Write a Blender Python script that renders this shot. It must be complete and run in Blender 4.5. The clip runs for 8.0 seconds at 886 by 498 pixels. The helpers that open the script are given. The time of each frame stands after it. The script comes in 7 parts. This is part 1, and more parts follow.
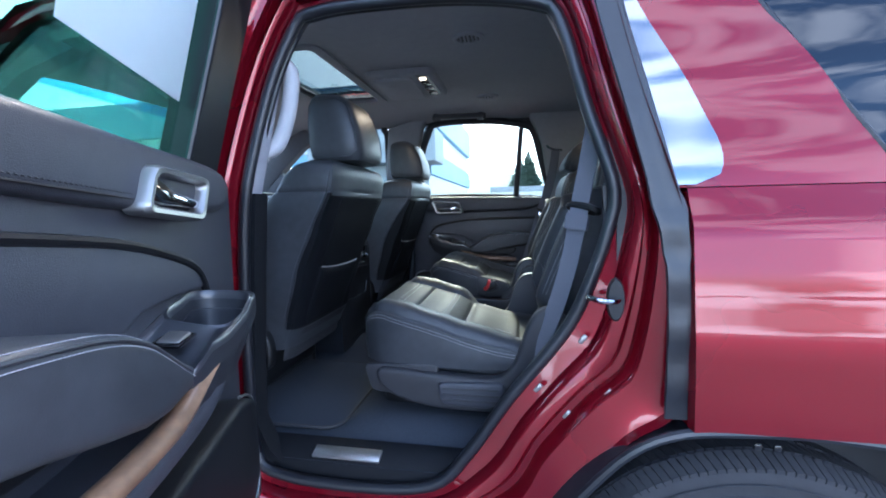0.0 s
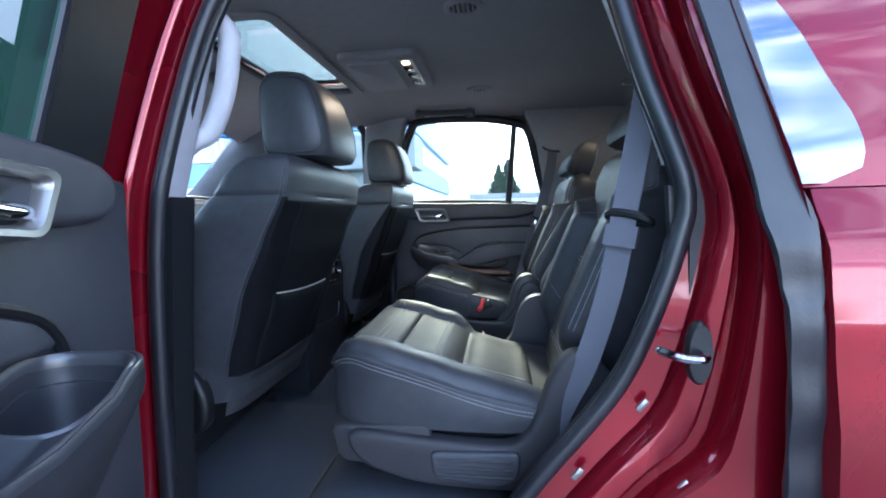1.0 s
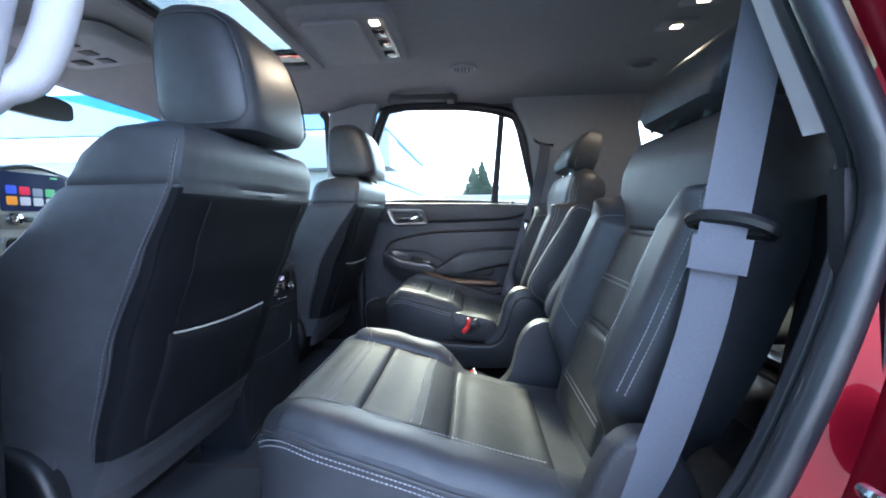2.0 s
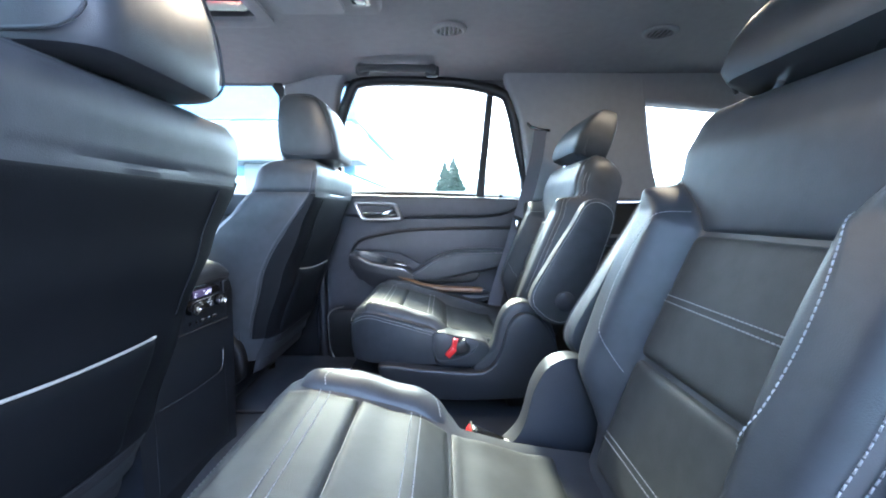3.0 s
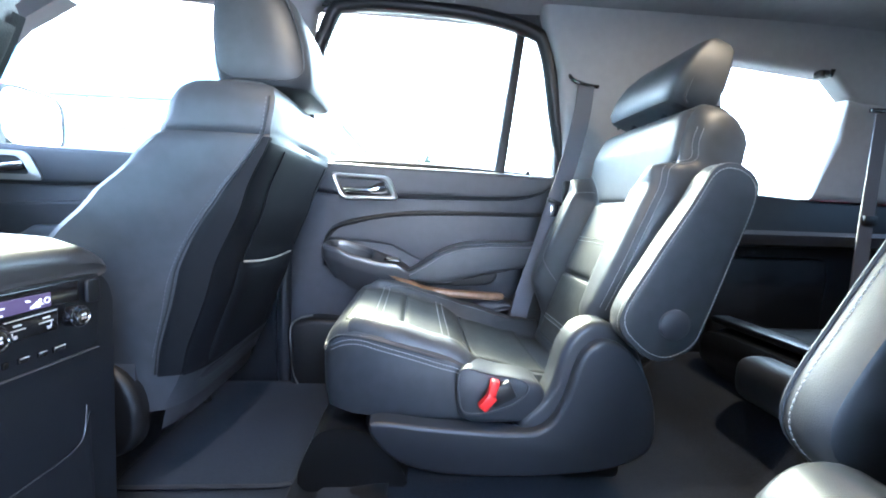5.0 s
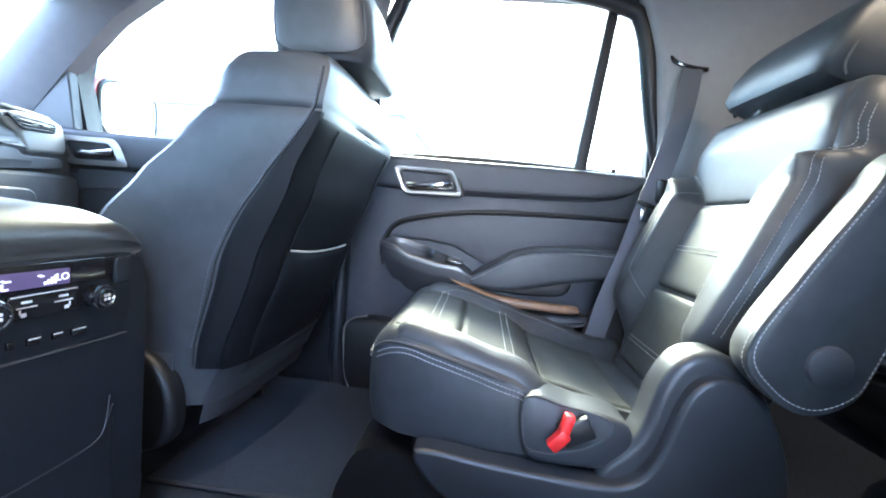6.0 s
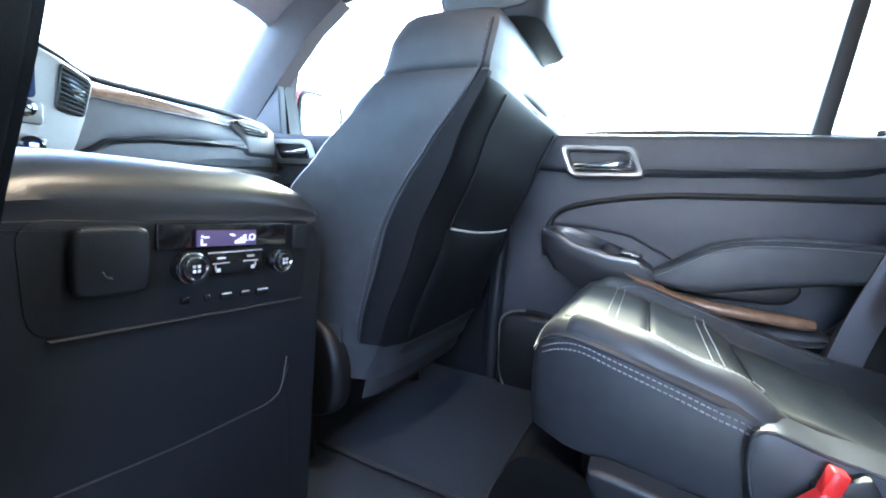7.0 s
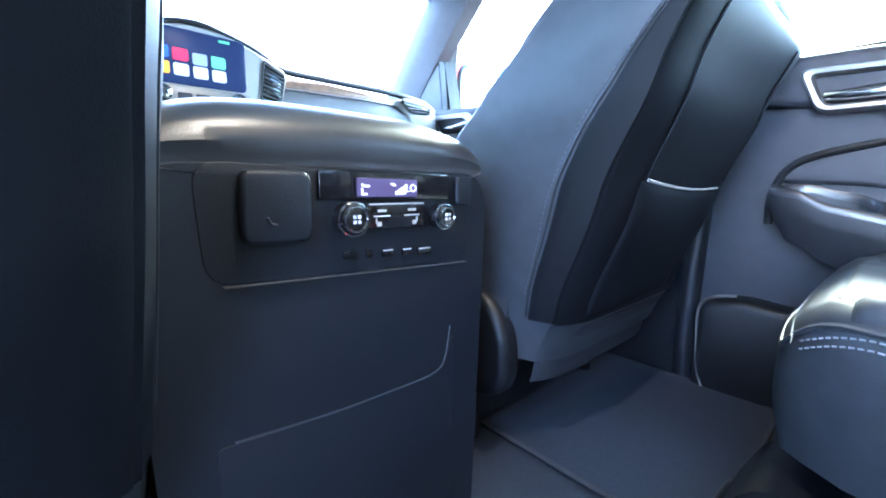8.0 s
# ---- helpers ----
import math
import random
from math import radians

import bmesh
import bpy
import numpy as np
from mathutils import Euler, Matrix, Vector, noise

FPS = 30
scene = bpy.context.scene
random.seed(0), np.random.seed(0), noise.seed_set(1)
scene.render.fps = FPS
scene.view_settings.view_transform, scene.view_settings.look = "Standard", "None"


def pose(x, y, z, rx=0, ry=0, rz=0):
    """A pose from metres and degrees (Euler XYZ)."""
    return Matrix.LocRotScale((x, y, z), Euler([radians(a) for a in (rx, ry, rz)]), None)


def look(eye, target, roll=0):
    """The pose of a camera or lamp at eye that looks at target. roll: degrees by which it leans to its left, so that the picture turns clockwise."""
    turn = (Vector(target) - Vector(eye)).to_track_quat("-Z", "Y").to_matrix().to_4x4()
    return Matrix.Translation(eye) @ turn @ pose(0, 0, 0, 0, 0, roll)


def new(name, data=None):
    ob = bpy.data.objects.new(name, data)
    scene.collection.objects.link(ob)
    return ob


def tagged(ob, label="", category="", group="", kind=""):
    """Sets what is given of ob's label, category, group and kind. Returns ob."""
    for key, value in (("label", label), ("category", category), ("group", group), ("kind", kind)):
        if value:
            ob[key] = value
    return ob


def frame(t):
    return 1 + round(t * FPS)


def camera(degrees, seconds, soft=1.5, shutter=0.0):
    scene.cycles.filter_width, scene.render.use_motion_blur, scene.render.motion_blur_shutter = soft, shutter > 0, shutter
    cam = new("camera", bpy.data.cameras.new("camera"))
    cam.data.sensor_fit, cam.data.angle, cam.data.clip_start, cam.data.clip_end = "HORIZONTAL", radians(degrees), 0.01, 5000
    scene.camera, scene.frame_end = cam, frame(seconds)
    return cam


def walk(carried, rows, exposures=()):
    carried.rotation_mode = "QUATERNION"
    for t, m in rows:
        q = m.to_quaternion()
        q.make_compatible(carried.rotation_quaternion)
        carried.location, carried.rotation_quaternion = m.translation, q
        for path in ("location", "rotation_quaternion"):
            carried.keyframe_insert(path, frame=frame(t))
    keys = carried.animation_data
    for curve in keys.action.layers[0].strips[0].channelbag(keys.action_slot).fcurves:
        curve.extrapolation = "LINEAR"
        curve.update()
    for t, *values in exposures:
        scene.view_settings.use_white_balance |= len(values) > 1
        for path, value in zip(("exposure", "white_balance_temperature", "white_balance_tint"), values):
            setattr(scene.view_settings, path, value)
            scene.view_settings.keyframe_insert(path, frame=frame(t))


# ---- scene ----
cam = camera(94.4, 8.0, soft=1.9)
PATH = [
    (0, (0.233, -1.745, 1.195), (-0.136, 0.211, 0.998), -1.2),
    (0.5, (0.191, -1.621, 1.202), (-0.13, 0.345, 1.023), -1.1),
    (1, (0.157, -1.486, 1.2), (-0.113, 0.488, 1.034), -1.2),
    (1.5, (0.135, -1.348, 1.208), (-0.085, 0.633, 1.047), -1.0),
    (2, (0.108, -1.199, 1.202), (-0.039, 0.789, 1.04), -0.8),
    (2.2, (0.111, -1.146, 1.203), (-0.019, 0.843, 1.037), -0.6),
    (3.5, (0.016, -0.79, 1.184), (0.118, 1.198, 0.994), 0.6),
    (4, (-0.01, -0.682, 1.163), (0.16, 1.301, 0.966), 1.3),
    (5.5, (-0.055, -0.44, 1.13), (0.004, 1.551, 0.947), 3.7),
    (6, (-0.044, -0.395, 1.114), (-0.227, 1.589, 0.943), 4.2),
    (6.5, (-0.05, -0.358, 1.096), (-0.553, 1.57, 0.918), 4.3),
    (7, (-0.082, -0.323, 1.071), (-0.965, 1.459, 0.859), 3.8),
    (7.5, (-0.118, -0.29, 1.054), (-1.328, 1.28, 0.79), 2.7),
    (8, (-0.147, -0.265, 1.029), (-1.613, 1.058, 0.712), 0.9),
]
walk(cam, [(t, look(eye, target, roll)) for t, eye, target, roll in PATH],
     exposures=[(0.0, 2.5, 5050, 11), (2.2, 3.55, 5250, 12), (3.3, 4.4, 5050, 10), (5.3, 4.85, 5150, 10), (7.0, 4.5, 5150, 10), (8.0, 5.0, 4650, 10)])

# ---- light: bright hazy sky with thin cloud, soft low sun ----
SUN_ELEV, SUN_AZ = 38.0, 190.0
world = bpy.data.worlds.new("sky")
scene.world = world
world.use_nodes = True
wn, wl = world.node_tree.nodes, world.node_tree.links
wn.clear()
w_out = wn.new("ShaderNodeOutputWorld")
w_bg = wn.new("ShaderNodeBackground")
w_bg.inputs["Strength"].default_value = 0.15
w_sky = wn.new("ShaderNodeTexSky")
w_sky.sky_type = "NISHITA"
w_sky.sun_disc = False
w_sky.sun_elevation = radians(SUN_ELEV)
w_sky.sun_rotation = radians(180 - SUN_AZ)
w_sky.dust_density = 2.5
w_tc = wn.new("ShaderNodeTexCoord")
w_map = wn.new("ShaderNodeMapping")
w_map.inputs["Scale"].default_value = (1.6, 1.6, 5.0)
w_noise = wn.new("ShaderNodeTexNoise")
w_noise.inputs["Scale"].default_value = 2.1
w_noise.inputs["Detail"].default_value = 9.0
w_ramp = wn.new("ShaderNodeValToRGB")
w_ramp.color_ramp.elements[0].position = 0.455
w_ramp.color_ramp.elements[1].position = 0.555
w_mix = wn.new("ShaderNodeMixRGB")
wl.new(w_tc.outputs["Generated"], w_map.inputs[0])
wl.new(w_map.outputs[0], w_noise.inputs["Vector"])
wl.new(w_noise.outputs["Fac"], w_ramp.inputs[0])
w_sep = wn.new("ShaderNodeSeparateXYZ")
w_low = wn.new("ShaderNodeMapRange")
w_low.inputs["From Min"].default_value, w_low.inputs["From Max"].default_value = 0.06, 0.26
w_low.inputs["To Min"].default_value, w_low.inputs["To Max"].default_value = 1.0, 0.28
w_mul = wn.new("ShaderNodeMath")
w_mul.operation = "MULTIPLY"
wl.new(w_tc.outputs["Generated"], w_sep.inputs[0])
wl.new(w_sep.outputs["Z"], w_low.inputs["Value"])
wl.new(w_ramp.outputs[0], w_mul.inputs[0])
wl.new(w_low.outputs[0], w_mul.inputs[1])
wl.new(w_mul.outputs[0], w_mix.inputs[0])
wl.new(w_sky.outputs[0], w_mix.inputs[1])
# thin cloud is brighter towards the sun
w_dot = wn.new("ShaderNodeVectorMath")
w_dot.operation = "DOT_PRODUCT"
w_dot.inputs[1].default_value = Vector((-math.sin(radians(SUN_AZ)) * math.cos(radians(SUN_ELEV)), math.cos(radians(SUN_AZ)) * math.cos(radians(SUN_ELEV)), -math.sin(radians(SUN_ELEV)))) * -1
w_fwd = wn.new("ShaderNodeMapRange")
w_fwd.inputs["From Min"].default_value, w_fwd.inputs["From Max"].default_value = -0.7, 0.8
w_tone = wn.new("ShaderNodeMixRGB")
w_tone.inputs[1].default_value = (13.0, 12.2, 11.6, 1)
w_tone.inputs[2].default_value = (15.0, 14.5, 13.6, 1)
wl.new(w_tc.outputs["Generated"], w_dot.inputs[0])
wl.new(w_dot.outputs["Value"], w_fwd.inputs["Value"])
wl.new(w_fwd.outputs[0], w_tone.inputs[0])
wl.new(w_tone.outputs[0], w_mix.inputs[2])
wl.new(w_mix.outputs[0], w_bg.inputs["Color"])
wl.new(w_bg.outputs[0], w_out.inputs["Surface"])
sun = new("sun", bpy.data.lights.new("sun", "SUN"))
sun.data.energy = 2.6
sun.data.angle = radians(22)
sun.data.color = (1.0, 0.77, 0.47)
sun.rotation_euler = (radians(90 - SUN_ELEV), 0, radians(SUN_AZ))



def cabin_lamp(x, y, z, watts, size):
    """The lit lens of a roof lamp."""
    ob = new("cabin_lamp_light", bpy.data.lights.new("cabin_lamp_light", "AREA"))
    ob.data.shape, ob.data.size, ob.data.energy, ob.data.color = "SQUARE", size, watts, (1.0, 0.74, 0.44)
    ob.location = (x, y, z)


cabin_lamp(-0.149, -0.08, 1.685, 0.22, 0.03)
cabin_lamp(0.70, 0.085, 1.722, 0.18, 0.03)

# ---- materials ----
def material(name, base, rough=0.5, metal=0.0, vary=0.15, scale=40.0, bump=0.0, bump_scale=300.0, coat=0.0,
             bump_kind="noise", stain=3.0, spec=0.5, sheen=0.0, ior=1.5, coat_rough=0.03):
    """A surface with grain, slow stains, uneven gloss and fine relief, at real size."""
    m = bpy.data.materials.new(name)
    m.use_nodes = True
    n, k = m.node_tree.nodes, m.node_tree.links
    b = n["Principled BSDF"]
    tc = n.new("ShaderNodeTexCoord")
    fine, slow = n.new("ShaderNodeTexNoise"), n.new("ShaderNodeTexNoise")
    fine.inputs["Scale"].default_value, fine.inputs["Detail"].default_value = scale, 4.0
    slow.inputs["Scale"].default_value, slow.inputs["Detail"].default_value = stain, 3.0
    add = n.new("ShaderNodeMath")
    add.operation = "ADD"
    k.new(tc.outputs["Object"], fine.inputs["Vector"])
    k.new(tc.outputs["Object"], slow.inputs["Vector"])
    k.new(fine.outputs["Fac"], add.inputs[0])
    k.new(slow.outputs["Fac"], add.inputs[1])
    ramp = n.new("ShaderNodeMapRange")
    ramp.inputs["From Min"].default_value, ramp.inputs["From Max"].default_value = 0.6, 1.4
    ramp.inputs["To Min"].default_value, ramp.inputs["To Max"].default_value = 1 - vary, 1 + vary
    k.new(add.outputs[0], ramp.inputs["Value"])
    col = n.new("ShaderNodeVectorMath")
    col.operation = "SCALE"
    col.inputs[0].default_value = base
    k.new(ramp.outputs[0], col.inputs["Scale"])
    k.new(col.outputs[0], b.inputs["Base Color"])
    rr = n.new("ShaderNodeMapRange")
    rr.inputs["From Min"].default_value, rr.inputs["From Max"].default_value = 0.3, 0.7
    rr.inputs["To Min"].default_value, rr.inputs["To Max"].default_value = max(rough - 0.06, 0.02) if rough > 0.1 else rough, rough + (0.06 if rough > 0.1 else 0.01)
    k.new(slow.outputs["Fac"], rr.inputs["Value"])
    k.new(rr.outputs[0], b.inputs["Roughness"])
    b.inputs["Metallic"].default_value = metal
    b.inputs["IOR"].default_value = ior
    b.inputs["Specular IOR Level"].default_value = spec
    if coat:
        b.inputs["Coat Weight"].default_value, b.inputs["Coat Roughness"].default_value = coat, coat_rough
    if sheen:
        b.inputs["Sheen Weight"].default_value, b.inputs["Sheen Roughness"].default_value = sheen, 0.5
    if bump:
        if bump_kind == "cells":
            tex = n.new("ShaderNodeTexVoronoi")
            out = "Distance"
        else:
            tex = n.new("ShaderNodeTexNoise")
            tex.inputs["Detail"].default_value = 3.0
            out = "Fac"
        tex.inputs["Scale"].default_value = bump_scale
        k.new(tc.outputs["Object"], tex.inputs["Vector"])
        bp = n.new("ShaderNodeBump")
        bp.inputs["Strength"].default_value, bp.inputs["Distance"].default_value = bump, 0.0015
        k.new(tex.outputs[out], bp.inputs["Height"])
        k.new(bp.outputs[0], b.inputs["Normal"])
    return m


def glow(name, base, strength):
    m = bpy.data.materials.new(name)
    m.use_nodes = True
    b = m.node_tree.nodes["Principled BSDF"]
    b.inputs["Base Color"].default_value = (*base, 1)
    b.inputs["Emission Color"].default_value = (*base, 1)
    b.inputs["Emission Strength"].default_value = strength
    b.inputs["Roughness"].default_value = 0.25
    b.inputs["Specular IOR Level"].default_value = 0.15
    return m


def glazing(name, tint, gloss_tint=(1, 1, 1), rough=0.0, gloss=0.03):
    """Thin window glass: tinted see-through with a Fresnel mirror on it."""
    m = bpy.data.materials.new(name)
    m.use_nodes = True
    n, k = m.node_tree.nodes, m.node_tree.links
    n.remove(n["Principled BSDF"])
    tr, gl, mx, lw, pw, ad = (n.new("ShaderNode" + s) for s in ("BsdfTransparent", "BsdfGlossy", "MixShader", "LayerWeight", "Math", "Math"))
    tr.inputs["Color"].default_value = (*tint, 1)
    gl.inputs["Color"].default_value = (*gloss_tint, 1)
    gl.inputs["Roughness"].default_value = rough
    lw.inputs["Blend"].default_value = 0.5
    pw.operation, ad.operation = "POWER", "MULTIPLY_ADD"
    pw.inputs[1].default_value = 5.0
    ad.inputs[1].default_value, ad.inputs[2].default_value = 0.55, gloss
    k.new(lw.outputs["Facing"], pw.inputs[0])
    k.new(pw.outputs[0], ad.inputs[0])
    k.new(ad.outputs[0], mx.inputs[0])
    k.new(tr.outputs[0], mx.inputs[1])
    k.new(gl.outputs[0], mx.inputs[2])
    k.new(mx.outputs[0], n["Material Output"].inputs["Surface"])
    return m


LEATHER = material("black_leather", (0.038, 0.041, 0.047), 0.48, vary=0.25, spec=0.5, ior=1.5, coat=0.08, coat_rough=0.42, bump=0.10, bump_scale=800, bump_kind="cells", stain=5)
LEATHER_PERF = material("perforated_leather", (0.039, 0.041, 0.039), 0.58, vary=0.3, spec=0.34, ior=1.5, coat=0.03, coat_rough=0.42, bump=0.12, bump_scale=750, bump_kind="cells", stain=6)
VINYL = material("black_vinyl", (0.022, 0.0235, 0.028), 0.45, vary=0.2, bump=0.12, bump_scale=800, bump_kind="cells")
TRIM = material("charcoal_trim", (0.046, 0.048, 0.058), 0.46, vary=0.15, bump=0.2, bump_scale=800, bump_kind="cells")
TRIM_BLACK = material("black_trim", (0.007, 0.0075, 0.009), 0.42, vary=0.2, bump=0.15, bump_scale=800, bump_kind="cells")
GREY_TRIM = material("grey_trim", (0.36, 0.36, 0.385), 0.55, vary=0.08, bump=0.25, bump_scale=450, bump_kind="cells")
# darker copy of the grey trim; the dimmer light on it is in the colour
DIMMED_GREY = material("dimmed_grey_trim", (0.085, 0.085, 0.095), 0.6, vary=0.1, bump=0.25, bump_scale=450, bump_kind="cells")
SILL_PLASTIC = material("matt_sill_plastic", (0.008, 0.0088, 0.011), 0.75, vary=0.15, spec=0.2, bump=0.3, bump_scale=500, bump_kind="cells")
DIM_THREAD = material("grey_thread", (0.10, 0.105, 0.12), 0.7)
PALE_TRIM = material("pale_grey_trim", (0.52, 0.52, 0.54), 0.55, vary=0.06, bump=0.2, bump_scale=450, bump_kind="cells")
SKIRT = material("grey_plastic", (0.030, 0.030, 0.034), 0.55, vary=0.12, bump=0.3, bump_scale=400, bump_kind="cells")
HEADLINER = material("headliner_cloth", (0.31, 0.31, 0.325), 0.95, vary=0.1, bump=0.5, bump_scale=900, sheen=0.2)
CARPET = material("carpet", (0.025, 0.031, 0.043), 0.95, vary=0.40, scale=250, bump=1.0, bump_scale=420, sheen=0.03)
MAT_EDGE = material("mat_binding", (0.032, 0.032, 0.036), 0.7)
RED = material("red_paint", (0.19, 0.003, 0.012), 0.28, metal=0.55, vary=0.06, scale=900, coat=1.0, spec=0.1, coat_rough=0.012)
RUBBER = material("rubber", (0.012, 0.013, 0.017), 0.40, vary=0.25, coat=0.2, coat_rough=0.22, spec=0.5, bump=0.2, bump_scale=200)
CHROME = material("chrome", (0.52, 0.53, 0.55), 0.10, metal=1.0, vary=0.03)
SATIN = material("satin_metal", (0.33, 0.325, 0.315), 0.36, metal=0.85, vary=0.05)
BRIGHT_TRIM = material("bright_trim", (0.30, 0.31, 0.325), 0.10, metal=1.0, vary=0.05)
ALU = material("brushed_aluminium", (0.62, 0.60, 0.55), 0.32, metal=0.9, vary=0.12, scale=200)
GLOSS = material("gloss_black", (0.01, 0.01, 0.012), 0.12, vary=0.1, coat=0.5)
WOOD = material("brown_wood", (0.215, 0.125, 0.070), 0.38, vary=0.45, scale=60, coat=0.25, coat_rough=0.2)
THREAD = material("pale_thread", (0.27, 0.275, 0.29), 0.7)
PIPING = material("pale_piping", (0.36, 0.34, 0.31), 0.45)
DASH = material("grey_dash_skin", (0.13, 0.13, 0.135), 0.5, vary=0.12, bump=0.2, bump_scale=700, bump_kind="cells")
BELT = material("belt_webbing", (0.112, 0.116, 0.140), 0.65, vary=0.15, scale=500, bump=0.6, bump_scale=900)
BUCKLE_RED = material("red_plastic", (0.62, 0.02, 0.02), 0.35)
TYRE = material("tyre_rubber", (0.022, 0.022, 0.025), 0.7, vary=0.3, bump=0.3, bump_scale=160)
SILVER_PLASTIC = material("silver_plastic", (0.42, 0.405, 0.38), 0.42, metal=0.35, vary=0.06, scale=300)
TRAY = material("satin_grey_plastic", (0.034, 0.036, 0.042), 0.32, vary=0.12, spec=0.9, coat=0.3, coat_rough=0.2, bump=0.05, bump_scale=700, bump_kind="cells")
CONSOLE_BLACK = material("console_plastic", (0.0095, 0.0112, 0.0155), 0.42, vary=0.2, bump=0.10, bump_scale=800, bump_kind="cells")
LID_LEATHER = material("lid_leather", (0.030, 0.032, 0.038), 0.36, vary=0.2, spec=0.8, coat=0.25, coat_rough=0.3, bump=0.10, bump_scale=800, bump_kind="cells", stain=6)
SMOOTH_TRIM = material("satin_charcoal", (0.024, 0.0265, 0.033), 0.40, vary=0.1, spec=0.6, bump=0.06, bump_scale=700, bump_kind="cells")
BACK_VINYL = material("matt_black_vinyl", (0.0055, 0.0062, 0.0082), 0.55, vary=0.2, spec=0.18, bump=0.08, bump_scale=800, bump_kind="cells")
WHITE_SHEET = material("white_paper", (0.80, 0.81, 0.84), 0.6, vary=0.03)
sheet_n, sheet_l = WHITE_SHEET.node_tree.nodes, WHITE_SHEET.node_tree.links
sheet_through, sheet_mix = sheet_n.new("ShaderNodeBsdfTranslucent"), sheet_n.new("ShaderNodeMixShader")
sheet_through.inputs["Color"].default_value = (0.78, 0.79, 0.84, 1)
sheet_mix.inputs[0].default_value = 0.4
sheet_l.new(sheet_n["Principled BSDF"].outputs[0], sheet_mix.inputs[1])
sheet_l.new(sheet_through.outputs[0], sheet_mix.inputs[2])
sheet_l.new(sheet_mix.outputs[0], sheet_n["Material Output"].inputs["Surface"])
MARK = material("pale_print", (0.55, 0.56, 0.6), 0.5)
WINDOW = glazing("side_glass", (0.80, 0.86, 0.83))
TINTED = glazing("tinted_glass", (0.42, 0.66, 0.54))
PRIVACY = glazing("privacy_glass", (0.06, 0.075, 0.085), gloss=0.07)
SUNROOF_GLASS = glazing("sunroof_glass", (0.20, 0.235, 0.235))
WINDSCREEN = glazing("windscreen_glass", (0.88, 0.91, 0.90))
SHADE_BAND = glazing("blue_shade_band", (0.22, 0.50, 0.85))
LAMP_LED = glow("led_lens", (1.0, 0.74, 0.42), 0.9)
SCREEN = glow("navy_display", (0.02, 0.028, 0.07), 0.03)
LCD = glow("violet_lcd", (0.10, 0.075, 0.15), 0.015)
LCD_TEXT = glow("lcd_digits", (0.85, 0.82, 0.95), 0.06)
ICON_COLOURS = {"blue": (0.08, 0.14, 0.75), "red": (0.85, 0.04, 0.10), "grey": (0.30, 0.34, 0.42), "green": (0.22, 0.62, 0.30),
                "orange": (0.95, 0.38, 0.04), "silver": (0.62, 0.62, 0.66)}
ICONS = {k: glow(k + "_icon", v, 0.03) for k, v in ICON_COLOURS.items()}
BLUE_LAMP = glow("blue_button_light", (0.15, 0.2, 1.0), 0.6)
ASPHALT = material("asphalt", (0.11, 0.11, 0.112), 0.9, vary=0.35, scale=30, bump=0.8, bump_scale=80, stain=0.3)
BLUE_CLAD = material("blue_cladding", (0.28, 0.46, 0.64), 0.5, vary=0.1, scale=2)
WHITE_CLAD = material("white_cladding", (0.80, 0.80, 0.79), 0.6, vary=0.08, scale=1.5)
GREY_CLAD = material("grey_cladding", (0.34, 0.36, 0.38), 0.6, vary=0.1, scale=1.5)
TEAL_CLAD = material("teal_cladding", (0.10, 0.42, 0.32), 0.55, vary=0.1, scale=1.5)
PANE_FAR = material("far_window_glass", (0.55, 0.62, 0.66), 0.1, vary=0.2, scale=0.4)
# forest green paled towards blue: distance haze is put into the colour
HAZED_HILL = material("hazed_hill_forest", (0.20, 0.27, 0.27), 0.9, vary=0.3, scale=0.02, stain=0.004)
NEEDLES = material("conifer_needles", (0.035, 0.06, 0.035), 0.8, vary=0.4, scale=2.0)
BARK = material("bark", (0.09, 0.065, 0.045), 0.9, vary=0.3, scale=8)
WHITE_PAINT = material("white_paint", (0.75, 0.75, 0.76), 0.25, coat=0.8)
TAIL_RED = material("tail_lamp", (0.5, 0.01, 0.02), 0.2, coat=0.6)

# ---- mesh helpers ----
MID = -0.025  # the car's middle line, y


def finish(name, bm, mat, smooth=True):
    bmesh.ops.recalc_face_normals(bm, faces=bm.faces)
    me = bpy.data.meshes.new(name)
    bm.to_mesh(me)
    bm.free()
    me.materials.append(mat)
    if smooth:
        for p in me.polygons:
            p.use_smooth = True
        me.set_sharp_from_angle(angle=radians(38))
    return me


def part(name, bm, mat, parent=None, label="", smooth=True):
    ob = new(name, finish(name, bm, mat, smooth))
    if parent is not None:
        ob.parent = parent
    if label:
        tagged(ob, label)
    return ob


def thing(name, place, label, category, group="", kind=""):
    ob = new(name)
    ob.location = place
    ob.empty_display_size = 0.1
    return tagged(ob, label, category, group, kind)


def struct(name, bm, mat, label, category, smooth=True):
    return tagged(part(name, bm, mat, smooth=smooth), label, category, kind="structure")


